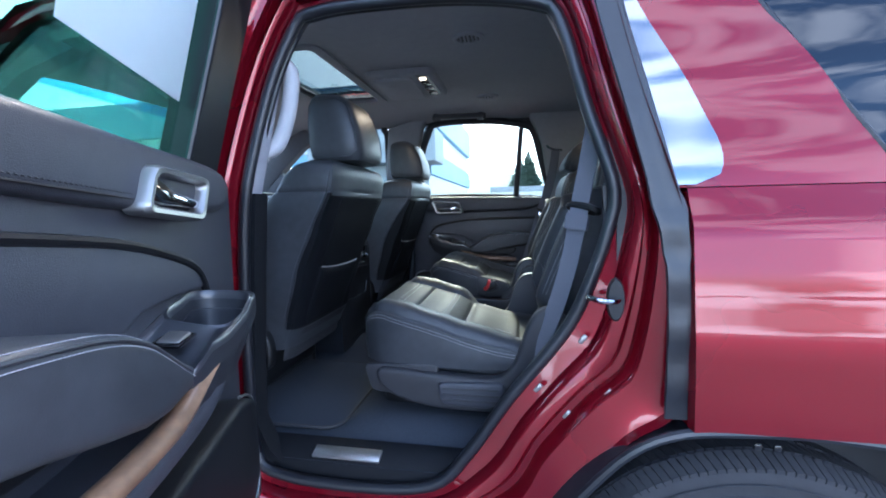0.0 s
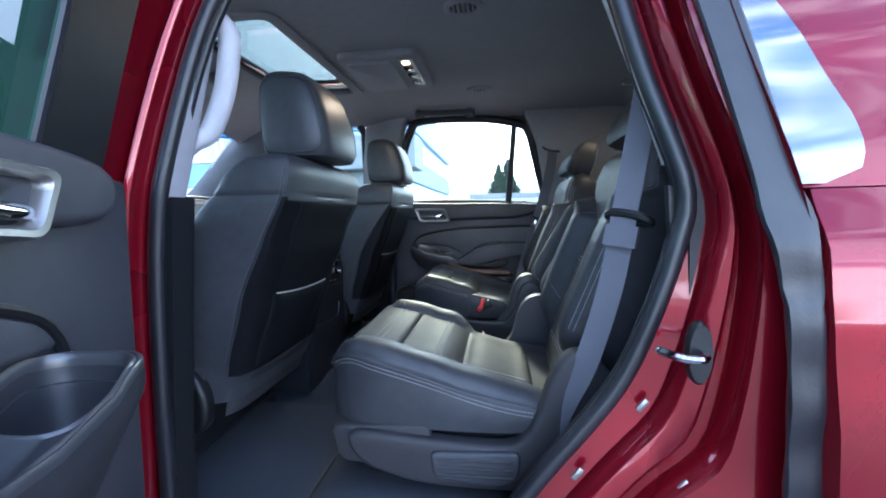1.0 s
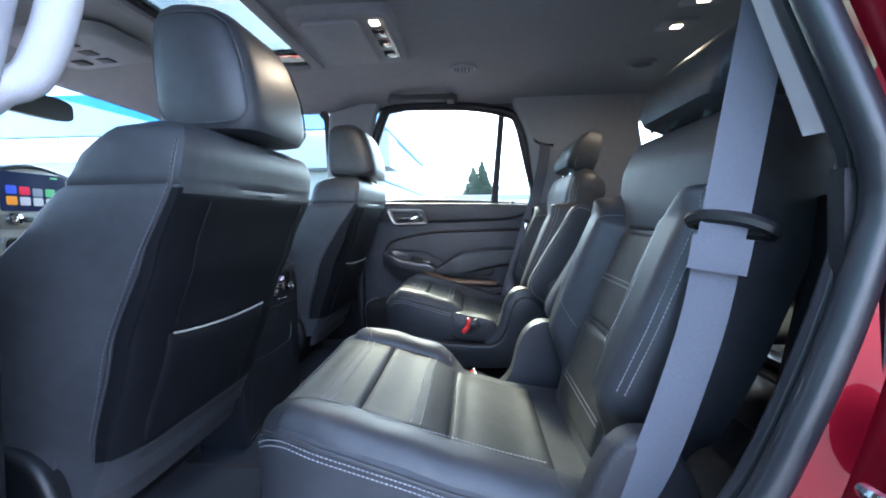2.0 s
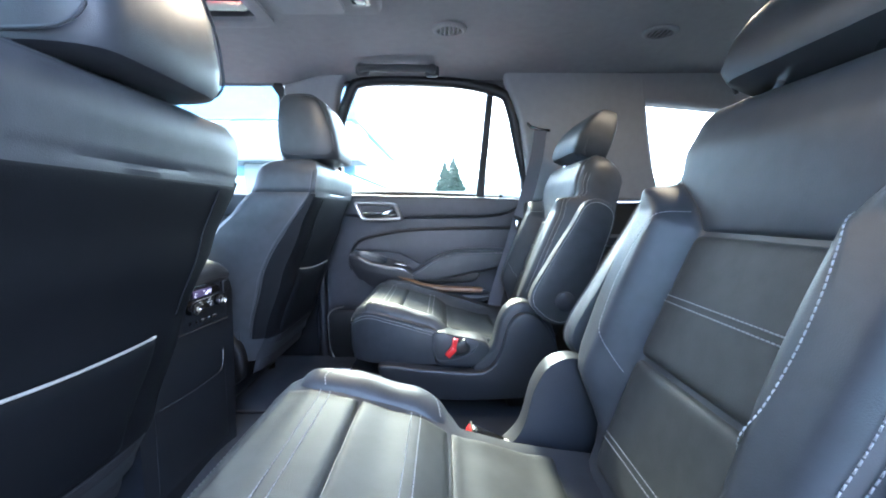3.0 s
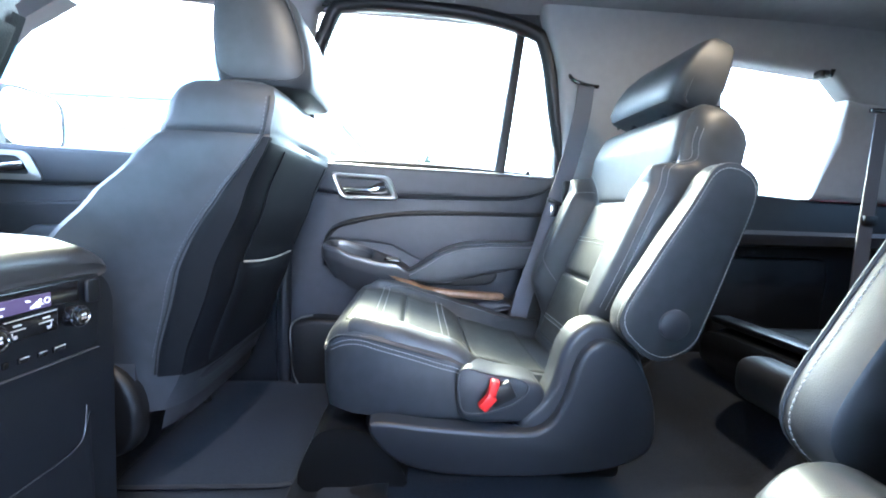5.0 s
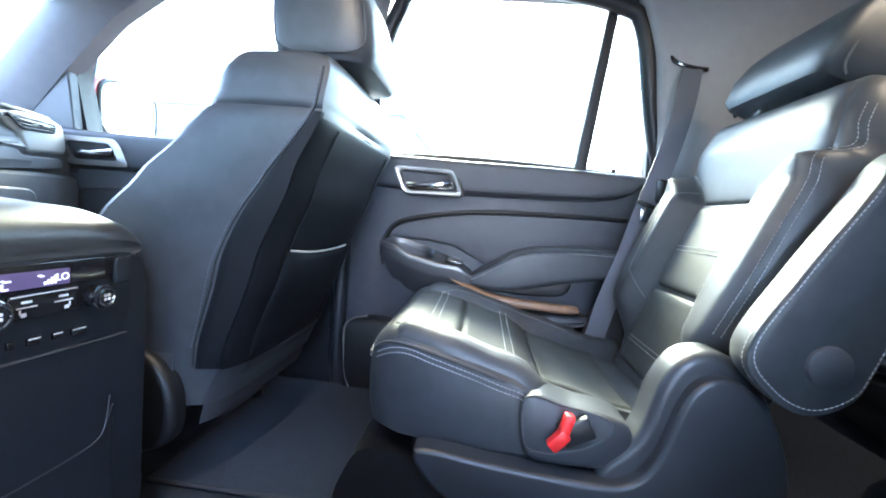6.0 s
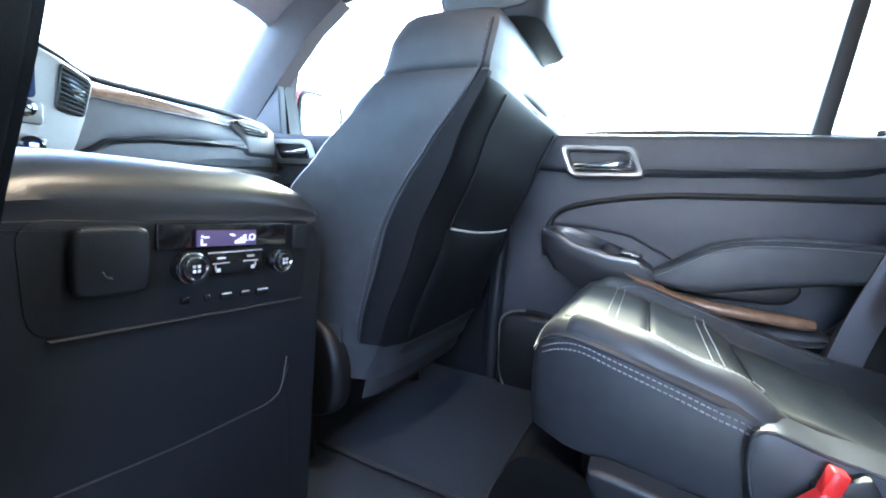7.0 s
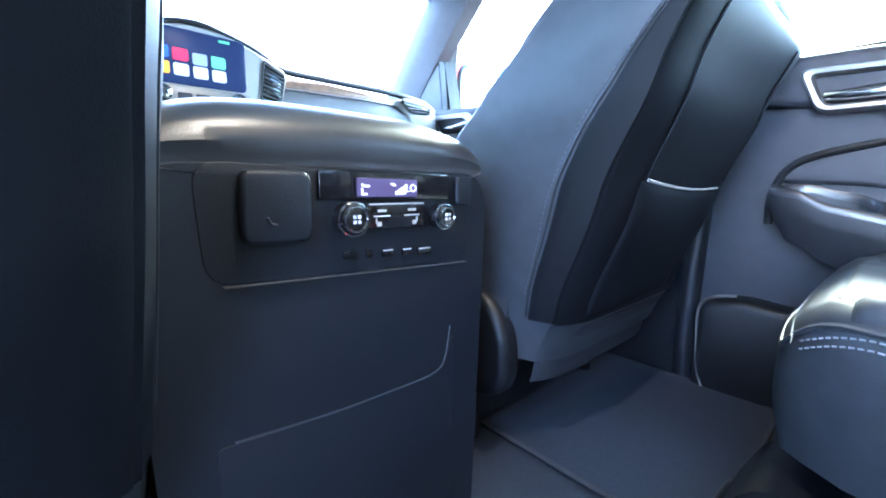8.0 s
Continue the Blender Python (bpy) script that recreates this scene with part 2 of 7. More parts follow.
def spline(pts, n, closed=False):
    """n points along a smooth curve through pts, evenly spaced."""
    p = [Vector(q) for q in pts]
    m = len(p)
    dense = []
    for i in range(m if closed else m - 1):
        a, b, c, d = (p[(i + j) % m] if closed else p[min(max(i + j, 0), m - 1)] for j in (-1, 0, 1, 2))
        for s in range(24):
            t = s / 24
            dense.append(0.5 * (2 * b + (c - a) * t + (2 * a - 5 * b + 4 * c - d) * t * t + (3 * b - a - 3 * c + d) * t ** 3))
    dense.append(dense[0].copy() if closed else p[-1].copy())
    run = [0.0]
    for a, b in zip(dense, dense[1:]):
        run.append(run[-1] + (b - a).length)
    out, j = [], 0
    for i in range(n):
        s = run[-1] * i / (n if closed else n - 1)
        while j < len(run) - 2 and run[j + 1] < s:
            j += 1
        out.append(dense[j].lerp(dense[j + 1], (s - run[j]) / max(run[j + 1] - run[j], 1e-9)))
    return out


def loft(bm, rings, closed=True, cap=True):
    rows = [[bm.verts.new(q) for q in r] for r in rings]
    for a, b in zip(rows, rows[1:]):
        n = len(a)
        for i in range(n if closed else n - 1):
            j = (i + 1) % n
            bm.faces.new((a[i], a[j], b[j], b[i]))
    if cap and closed:
        bm.faces.new(rows[0])
        bm.faces.new(list(reversed(rows[-1])))
    return rows


def tube(bm, pts, r, n=8, closed=False):
    """A round rod along pts. r: its radius, or one for each point."""
    p = [Vector(q) for q in pts]
    m = len(p)
    up = None
    rings = []
    for i in range(m):
        a, b = (p[(i - 1) % m], p[(i + 1) % m]) if closed else (p[max(i - 1, 0)], p[min(i + 1, m - 1)])
        d = (b - a).normalized()
        if up is None:
            up = d.orthogonal().normalized()
        up = (up - d * up.dot(d)).normalized()
        side = d.cross(up)
        rad = r[i] if isinstance(r, (list, tuple)) else r
        rings.append([p[i] + (up * math.cos(k * math.tau / n) + side * math.sin(k * math.tau / n)) * rad for k in range(n)])
    if closed:
        rings.append(rings[0])
    loft(bm, rings, cap=not closed)
    if closed:
        bmesh.ops.remove_doubles(bm, verts=bm.verts, dist=1e-6)


def strap(bm, pts, wide, thick=0.0022):
    """A flat band along pts; wide: the half-width vector, one for all or one for each point."""
    p = [Vector(q) for q in pts]
    rings = []
    for i in range(len(p)):
        w = Vector(wide[i]) if isinstance(wide[0], (list, tuple, Vector)) else Vector(wide)
        d = (p[min(i + 1, len(p) - 1)] - p[max(i - 1, 0)]).normalized()
        t = d.cross(w).normalized() * thick
        rings.append([p[i] - w - t, p[i] + w - t, p[i] + w + t, p[i] - w + t])
    loft(bm, rings)


def rbox(bm, c, size, bevel=0.005, seg=3, turn=None):
    """A rounded block about c."""
    made = bmesh.ops.create_cube(bm, size=1.0)["verts"]
    m = Matrix.Translation(c) @ (turn.to_4x4() if turn else Matrix()) @ Matrix.Diagonal((*size, 1))
    bmesh.ops.transform(bm, matrix=m, verts=made)
    if bevel:
        edges = list({e for v in made for e in v.link_edges})
        bmesh.ops.bevel(bm, geom=edges, offset=min(bevel, min(size) * 0.49), segments=seg, affect="EDGES", profile=0.5)


def slab(bm, outline, place, bevel=0.006, depth=0.02, seg=3, out=1.0):
    """A thick plate with this outline (a, b); place(a, b, h) gives the point at height h over its base. The upper edge is rounded."""
    rings = []
    n = len(outline)
    pts = [Vector((a, b)) for a, b in outline]
    area = sum(pts[i].x * pts[(i + 1) % n].y - pts[(i + 1) % n].x * pts[i].y for i in range(n))
    sign = 1 if area > 0 else -1
    inward = []
    for i in range(n):
        d = (pts[(i + 1) % n] - pts[i - 1]).normalized()
        inward.append(Vector((-d.y, d.x)) * sign)
    levels = [(0.0, 0.0), (0.0, depth - bevel)] + [(bevel * (1 - math.cos(k / seg * math.pi / 2)), depth - bevel + bevel * math.sin(k / seg * math.pi / 2)) for k in range(1, seg + 1)]
    for inset, h in levels:
        rings.append([place(*(pts[i] + inward[i] * inset), h) for i in range(n)])
    loft(bm, rings)


def smooth_outline(pts, n=48):
    return [(q.x, q.y) for q in spline([(a, b, 0) for a, b in pts], n, closed=True)]


def round_outline(pts, r=0.02, seg=4):
    """The polygon pts with its corners rounded."""
    out = []
    n = len(pts)
    for i in range(n):
        a, b, c = Vector(pts[i - 1]), Vector(pts[i]), Vector(pts[(i + 1) % n])
        da, dc = a - b, c - b
        k = min(r, da.length * 0.45, dc.length * 0.45)
        p, q = b + da.normalized() * k, b + dc.normalized() * k
        for s in range(seg + 1):
            t = s / seg
            w = p.lerp(b, t).lerp(b.lerp(q, t), t)
            out.append((w.x, w.y))
    return out


def pillow(bm, surf, u0, u1, v0, v1, n=14, m=14, high=0.008, sharp=6.0, base=-0.004):
    """A padded panel over surf(u, v) -> (point, normal): raised in the middle, tucked in at its edges."""
    grid = []
    for j in range(m + 1):
        row = []
        for i in range(n + 1):
            a, b = i / n, j / m
            a, b = 0.5 - 0.5 * math.cos(a * math.pi), 0.5 - 0.5 * math.cos(b * math.pi)
            f = (1 - abs(2 * a - 1) ** sharp) * (1 - abs(2 * b - 1) ** sharp)
            p, nn = surf(u0 + (u1 - u0) * a, v0 + (v1 - v0) * b)
            row.append(p + nn * (base + (high - base) * f ** 0.5))
        grid.append(row)
    loft(bm, grid, closed=False, cap=False)


def stitches(bm, pts, normal, step=0.007, size=(0.0045, 0.0008, 0.0010)):
    """A row of short thread stitches along pts."""
    p = [Vector(q) for q in pts]
    total = sum((b - a).length for a, b in zip(p, p[1:]))
    count = max(int(total / step), 2)
    q = spline(p, count)
    for a, b in zip(q, q[1:]):
        d = (b - a).normalized()
        nn = Vector(normal(a) if callable(normal) else normal).normalized()
        s = d.cross(nn).normalized()
        mid = (a + b) / 2
        h, w, t = d * size[0] / 2, s * size[1], nn * size[2]
        v = [bm.verts.new(mid + e) for e in (-h - w, h - w, h + w, -h + w)]
        top = bm.verts.new(mid + t)
        for i in range(4):
            bm.faces.new((v[i], v[(i + 1) % 4], top))


def lerp_table(table, z):
    for (a, fa), (b, fb) in zip(table, table[1:]):
        if z <= b:
            t = min(max((z - a) / (b - a), 0), 1)
            t = t * t * (3 - 2 * t) * 0.5 + t * 0.5
            return fa + (fb - fa) * t
    return table[-1][1]


def power(c, e):
    return math.copysign(abs(c) ** (2 / e), c)

# ---- ground and surroundings ----
bm = bmesh.new()
bmesh.ops.create_grid(bm, x_segments=8, y_segments=8, size=2500)
struct("ground", bm, ASPHALT, "wide worn asphalt car park under the car", "ground")


def hills():
    """Far wooded ridges round the horizon, high beyond the showroom."""
    bm = bmesh.new()
    rings = [[], [], []]
    n = 160
    for i in range(n):
        a = i * math.tau / n
        h = 165 + 60 * noise.noise((math.cos(a) * 3, math.sin(a) * 3, 0)) + 55 * noise.noise((math.cos(a) * 9, math.sin(a) * 9, 4))
        h *= 0.18 + 0.82 * min(max((math.sin(a) + 0.25) / 0.5, 0), 1)  # low plain towards the open door
        for ring, (d, f) in zip(rings, ((1500, 0.0), (1900, 0.6), (2200, 1.0))):
            ring.append((math.cos(a) * d, math.sin(a) * d, max(h * f, 0) - 1))
    loft(bm, rings, cap=False)
    tagged(part("backdrop", bm, HAZED_HILL), "wooded hills on the horizon, distance haze painted into their blue-green", "hills", kind="structure")


hills()


def far_building(name, x0, x1, y0, y1, bands, label, windows=None):
    """A plain commercial block: stacked bands of cladding, a roof edge and rows of windows on the side that faces the car."""
    root = thing(name, ((x0 + x1) / 2, (y0 + y1) / 2, 0), label, "building")
    c = Vector(root.location)
    for z0, z1, mat, proud in bands:
        bm = bmesh.new()
        rbox(bm, Vector(((x0 + x1) / 2, (y0 + y1) / 2, (z0 + z1) / 2)) - c, (x1 - x0 + 2 * proud, y1 - y0 + 2 * proud, z1 - z0), 0.03, 1)
        part("wall_band", bm, mat, root)
    if windows:
        z0, z1, step, side = windows
        wide, high = step * 0.42, (z1 - z0) / 2
        bm = bmesh.new()
        rbox(bm, (0, 0, 0), (2 * wide, 0.1, 2 * high), 0.02, 1)
        pane = finish("pane", bm, PANE_FAR)
        bm = bmesh.new()
        for e in (-1, 1):
            rbox(bm, (e * wide, -0.05, 0), (0.12, 0.14, 2 * high + 0.12), 0.01, 1)
            rbox(bm, (0, -0.05, e * high), (2 * wide, 0.14, 0.12), 0.01, 1)
        rim = finish("window_frame", bm, WHITE_CLAD)
        k = x0 + step
        while k < x1 - step * 0.4:
            w = new("window", pane)
            w.parent = root
            w.location = Vector((k, side, (z0 + z1) / 2)) - c
            f = new("window_frame", rim)
            f.parent = w
            k += step
    return root


far_building("showroom_building", -46, -4.2, 18.5, 34,
             [(0, 2.9, WHITE_CLAD, 0), (2.9, 4.1, BLUE_CLAD, 0.15), (4.1, 5.4, WHITE_CLAD, 0), (5.4, 7.4, BLUE_CLAD, 0.25)],
             "two-storey white and blue showroom building beyond the car park", windows=(4.2, 5.3, 2.2, 18.45))
far_building("entrance_canopy", -9.5, -3.4, 16.2, 18.2, [(3.3, 4.75, GREY_CLAD, 0), (0, 3.3, GREY_CLAD, -0.9)], "grey flat-roofed entrance canopy of the showroom")
far_building("warehouse", -3, 40, 46, 58, [(0, 2.9, WHITE_CLAD, 0), (2.9, 3.5, GREY_CLAD, 0.12)], "long low white warehouse with a grey roof edge", windows=(1.2, 2.0, 6.0, 45.95))
far_building("workshop_building", -34, -22, -16, -4, [(0, 3.6, TEAL_CLAD, 0), (3.6, 4.4, GREY_CLAD, 0.2)], "green-clad workshop building beside the car park", windows=(1.4, 2.6, 3.0, -16.05))


def conifer(x, y, high, seed):
    rng = random.Random(seed)
    root = thing("conifer", (x, y, 0), "tall dark green conifer behind the warehouse", "tree", "conifers behind the warehouse")
    bm = bmesh.new()
    tube(bm, [(0, 0, 0), (0.05, 0, high * 0.5), (0, 0.03, high * 0.97)], [high * 0.022, high * 0.014, 0.02], 8)
    part("trunk", bm, BARK, root)
    bm = bmesh.new()
    for i in range(900):
        f = rng.random() ** 0.8
        z = high * (0.12 + 0.88 * f)
        reach = high * 0.33 * (1 - f) ** 0.8 * rng.uniform(0.35, 1.12) + 0.08
        a = rng.uniform(0, math.tau)
        d = Vector((math.cos(a), math.sin(a), rng.uniform(-0.35, 0.1)))
        base = Vector((0, 0, z))
        tip = base + d * reach
        side = Vector((-d.y, d.x, 0)) * (0.05 + reach * 0.22)
        mid = base.lerp(tip, 0.6)
        v = [bm.verts.new(q) for q in (base, mid + side, tip, mid - side, mid + Vector((0, 0, 0.12 + reach * 0.1)))]
        for t in ((0, 1, 4), (1, 2, 4), (2, 3, 4), (3, 0, 4)):
            bm.faces.new([v[k] for k in t])
    part("crown", bm, NEEDLES, root, smooth=False)


for k, (x, y, h) in enumerate(((0.2, 61, 8.6), (1.5, 62, 9.4), (2.4, 63, 7.0), (-14, 60, 5.0), (-9, 61, 4.4))):
    conifer(x, y, h, k)


def parked_car(x, y, turn, paint, label):
    """A parked estate car: body, glasshouse, lamps and wheels."""
    root = thing("parked_car", (x, y, 0), label, "car")
    root.rotation_euler = (0, 0, radians(turn))
    bm = bmesh.new()
    prof = [(-2.3, 0.35), (-2.35, 0.7), (-2.2, 1.0), (-1.0, 1.1), (1.9, 1.12), (2.2, 1.05), (2.3, 0.6), (2.25, 0.35)]
    loft(bm, [[(a * s, w, b) for a, b in prof] for w, s in ((-0.92, 0.97), (-0.85, 1.0), (0.85, 1.0), (0.92, 0.97))])
    part("body", bm, paint, root)
    bm = bmesh.new()
    prof = [(-1.0, 1.09), (-0.3, 1.62), (1.5, 1.66), (2.05, 1.1)]
    loft(bm, [[(a, w * (1 - 0.13 * (b - 1.09)), b) for a, b in prof] for w in (-0.84, 0.84)])
    part("glasshouse", bm, GLOSS, root, "dark tinted windows")
    bm = bmesh.new()
    rbox(bm, (0.6, 0, 1.68), (1.9, 1.38, 0.06), 0.02, 2)
    part("roof", bm, paint, root)
    for e in (-1, 1):
        bm = bmesh.new()
        rbox(bm, (2.25, e * 0.74, 0.92), (0.12, 0.22, 0.26), 0.03, 2)
        part("tail_lamp", bm, TAIL_RED, root, "red tail lamp")
        for wx in (-1.45, 1.4):
            bm = bmesh.new()
            bmesh.ops.create_cone(bm, cap_ends=True, segments=28, radius1=0.36, radius2=0.36, depth=0.22, matrix=Matrix.Translation((wx, e * 0.83, 0.36)) @ Matrix.Rotation(radians(90), 4, "X"))
            w = part("wheel", bm, TYRE, root)
            bm = bmesh.new()
            bmesh.ops.create_cone(bm, cap_ends=True, segments=20, radius1=0.22, radius2=0.2, depth=0.05, matrix=Matrix.Translation((wx, e * 0.945, 0.36)) @ Matrix.Rotation(radians(90), 4, "X"))
            part("rim", bm, SATIN, w)


parked_car(-7.2, 8.6, 100, WHITE_PAINT, "white estate car parked in front of the showroom")
parked_car(-11.5, 12.8, 95, WHITE_PAINT, "white estate car with dark windows, parked farther off")

# ---- the car's outer shell, left side: body side, door opening, quarter ----
BODY = [(0.35, 0.91), (0.45, 0.94), (0.6, 0.965), (0.8, 0.981), (0.93, 0.976), (1.05, 0.960), (1.13, 0.949), (1.165, 0.944), (1.185, 0.925), (1.228, 0.908), (1.4, 0.862), (1.6, 0.795), (1.72, 0.73), (1.80, 0.62)]


def skin(x, z, h=0.0, side=-1):
    """A point of the painted side; h: how far inwards."""
    return Vector((x, MID + side * (lerp_table(BODY, z) - h), z))


OPEN_IN = spline([(-0.296, 1.602, 0), (-0.255, 1.628, 0), (-0.136, 1.636, 0), (0.093, 1.628, 0), (0.27, 1.598, 0), (0.318, 1.555, 0), (0.37, 1.384, 0), (0.42, 1.233, 0), (0.412, 1.152, 0), (0.375, 1.032, 0), (0.325, 0.925, 0), (0.207, 0.769, 0), (0.114, 0.63, 0), (0.03, 0.545, 0), (-0.14, 0.52, 0), (-0.36, 0.53, 0), (-0.43, 0.585, 0), (-0.438, 0.8, 0), (-0.423, 1.162, 0), (-0.364, 1.45, 0)], 120, closed=True)
OPEN_OUT = spline([(-0.31, 1.70, 0), (-0.24, 1.715, 0), (-0.136, 1.72, 0), (0.12, 1.71, 0), (0.35, 1.67, 0), (0.395, 1.58, 0), (0.445, 1.40, 0), (0.502, 1.228, 0), (0.530, 1.10, 0), (0.535, 0.98, 0), (0.532, 0.89, 0), (0.515, 0.805, 0), (0.435, 0.745, 0), (0.335, 0.625, 0), (0.24, 0.49, 0), (-0.14, 0.42, 0), (-0.38, 0.42, 0), (-0.50, 0.48, 0), (-0.51, 0.8, 0), (-0.495, 1.162, 0), (-0.43, 1.45, 0)], 120, closed=True)


def leaned(x, z, o, side):
    """A point of the opening; over the waist it leans inwards and reaches higher."""
    if z > 1.25:
        z = 1.25 + (z - 1.25) * (1.09 if side < 0 else 1.17)
        o -= 0.155 * (z - 1.25)
    return Vector((x, MID + side * o, z))


def door_jamb(side):
    """The stepped painted frame round a rear door opening."""
    bm = bmesh.new()
    rings = []
    for f, y in ((0.0, 0.80), (0.0, 0.822), (0.16, 0.832), (0.24, 0.838), (0.29, 0.866), (0.31, 0.869), (0.42, 0.874), (0.45, 0.871), (0.49, 0.856), (0.56, 0.857), (0.60, 0.895), (0.62, 0.901), (0.72, 0.905), (0.86, 0.911), (0.96, 0.918), (1.0, 0.935)):
        ring = []
        for p, q in zip(OPEN_IN, OPEN_OUT):
            w = p.lerp(q, f)
            ring.append(leaned(w.x, w.y, y, side))
        rings.append(ring)
    loft(bm, rings, cap=False)
    return struct("door_frame", bm, RED if side < 0 else SILL_PLASTIC, ("dark red painted" if side < 0 else "black-trimmed") + " stepped door frame of the car body", "door frame")


def door_seal(side):
    """The black rubber seal round a rear door opening: a fat bead and a lip."""
    bm = bmesh.new()
    tube(bm, [leaned(p.x, p.y, 0.832 if side < 0 else 0.80 - 0.030 * min(max((1.2 - p.y) / 0.12, 0), 1), side) for p in OPEN_IN], 0.0135 if side < 0 else 0.021, 12, closed=True)
    root = tagged(part("door_seal", bm, RUBBER), "black rubber door seal round the opening", "seal", "door seals", kind="structure")
    bm = bmesh.new()
    tube(bm, [leaned(p.x, p.y, 0.808, side) for p in OPEN_IN], 0.009, 8, closed=True)
    part("lip", bm, RUBBER, root)
    return root


for side in (-1, 1):
    door_jamb(side)
    door_seal(side)

# outer weatherstrip on the rear edge of the left opening
bm = bmesh.new()
line = spline([(0.378, 0.868, 1.64), (0.402, 0.882, 1.53), (0.436, 0.902, 1.40), (0.478, 0.920, 1.24), (0.496, 0.930, 1.17), (0.505, 0.940, 1.09), (0.508, 0.948, 0.98), (0.507, 0.950, 0.81)], 44)
rings = []
for i, p in enumerate(line):
    w = 0.024 + 0.006 * math.exp(-((p.z - 1.19) / 0.03) ** 2) - 0.004 * (p.z < 1.1)
    d = 0.011 + 0.003 * math.sin(i * 1.3) * (p.z < 1.2)
    rings.append([(p.x + w * math.cos(k * math.tau / 14), MID - p.y - d * math.sin(k * math.tau / 14) - 0.004 * math.cos(2 * k * math.tau / 14), p.z) for k in range(14)])
loft(bm, rings)
tube(bm, [(p.x + 0.022, MID - p.y + 0.004, p.z) for p in line[:24]], 0.007, 8)
struct("weatherstrip", bm, RUBBER, "black rubber weatherstrip along the door edge of the quarter panel", "seal")


def sheet(name, left, right, z0, z1, mat, label, category, nx=14, nz=16, thick=0.004, lift=0.0):
    """A panel of the left body side between two edges x(z)."""
    bm = bmesh.new()
    outer, inner = [], []
    for j in range(nz + 1):
        z = z0 + (z1 - z0) * j / nz
        outer.append([skin(left(z) + (right(z) - left(z)) * i / nx, z, -lift) for i in range(nx + 1)])
        inner.append([skin(left(z) + (right(z) - left(z)) * i / nx, z, thick - lift) for i in range(nx + 1)])
    loft(bm, outer, closed=False)
    loft(bm, [list(reversed(r)) for r in inner], closed=False)
    for a, b in ((outer[0], inner[0]), (outer[-1], inner[-1]), ([r[0] for r in outer], [r[0] for r in inner]), ([r[-1] for r in outer], [r[-1] for r in inner])):
        loft(bm, [a, b], closed=False)
    bmesh.ops.remove_doubles(bm, verts=bm.verts, dist=1e-5)
    return struct(name, bm, mat, label, category)


def edge(*pts):
    """x as a function of z through the points (z, x)."""
    pts = sorted(pts)
    zs, xs = [p[0] for p in pts], [p[1] for p in pts]
    return lambda z: float(np.interp(z, zs, xs))


WHEEL_X, WHEEL_Z, WHEEL_R = 0.66, 0.36, 0.384


def quarter_panel():
    """The red rear quarter with the cut-out over the wheel."""
    bm = bmesh.new()
    cols = []
    nx = 60
    for i in range(nx + 1):
        x = 0.528 + (2.15 - 0.528) * i / nx
        d = abs(x - 0.70)
        zb = 0.805 if d < 0.12 else 0.805 - 1.1 * (d - 0.12) ** 2 - 0.02 * (d - 0.12)
        if x > 0.70:
            zb = max(zb, 0.46)
        zb = max(zb, 0.46)
        cols.append([skin(x, zb + 0.012, 0.045)] + [skin(x, zb, 0.02), skin(x, zb, 0.0)] + [skin(x, zb + (1.222 - zb) * (j / 18)) for j in range(1, 19)] + [skin(x, 1.225, 0.02)])
    first = [p.copy() for p in cols[0]]
    cols.insert(0, [Vector((p.x - 0.004, p.y + 0.02, p.z)) for p in first])
    loft(bm, cols, closed=False)
    struct("quarter_panel", bm, RED, "dark red glossy painted rear quarter panel", "car body")


quarter_panel()
bm = bmesh.new()
loft(bm, [[skin(x, z, 0.0, 1) for z in (0.46, 0.6, 0.8, 0.93, 1.05, 1.13, 1.165, 1.185, 1.222)] for x in (0.55, 0.9, 1.3, 1.7, 2.12)], closed=False, cap=False)
struct("quarter_panel", bm, RED, "dark red painted rear quarter panel of the far side", "car body")
PLATE_L = ((1.228, 0.505), (1.60, 0.415), (1.68, 0.395))
PLATE_R = ((1.228, 0.540), (1.232, 0.562), (1.245, 0.580), (1.27, 0.588), (1.31, 0.582), (1.38, 0.555), (1.60, 0.462), (1.68, 0.43))
GLASS_L = ((1.222, 0.878), (1.273, 0.838), (1.573, 0.684), (1.70, 0.615))
sheet("quarter_trim", edge(*PLATE_L), edge(*PLATE_R), 1.228, 1.68, BRIGHT_TRIM, "bright polished window surround plate on the quarter pillar", "trim", nx=8, nz=26, lift=0.007)
sheet("quarter_pillar", edge(*[(z, x - 0.03) for z, x in PLATE_R]), edge(*GLASS_L), 1.224, 1.70, RED, "dark red painted rear roof pillar", "car body", nz=26)
sheet("quarter_window", edge(*[(z, x + 0.003) for z, x in GLASS_L]), edge((1.222, 2.05), (1.70, 1.85)), 1.232, 1.68, PRIVACY, "dark privacy glass of the rear quarter window", "window", lift=-0.004)
bm = bmesh.new()
tube(bm, [skin(x, max(z, 1.232), 0.002) for z, x in GLASS_L], 0.005, 6)
struct("window_gasket", bm, RUBBER, "black rubber gasket round the quarter window", "seal")

# roof skin with the sunroof opening, and side rails
HOLE = (-0.765, -0.462, -0.40, 0.31)


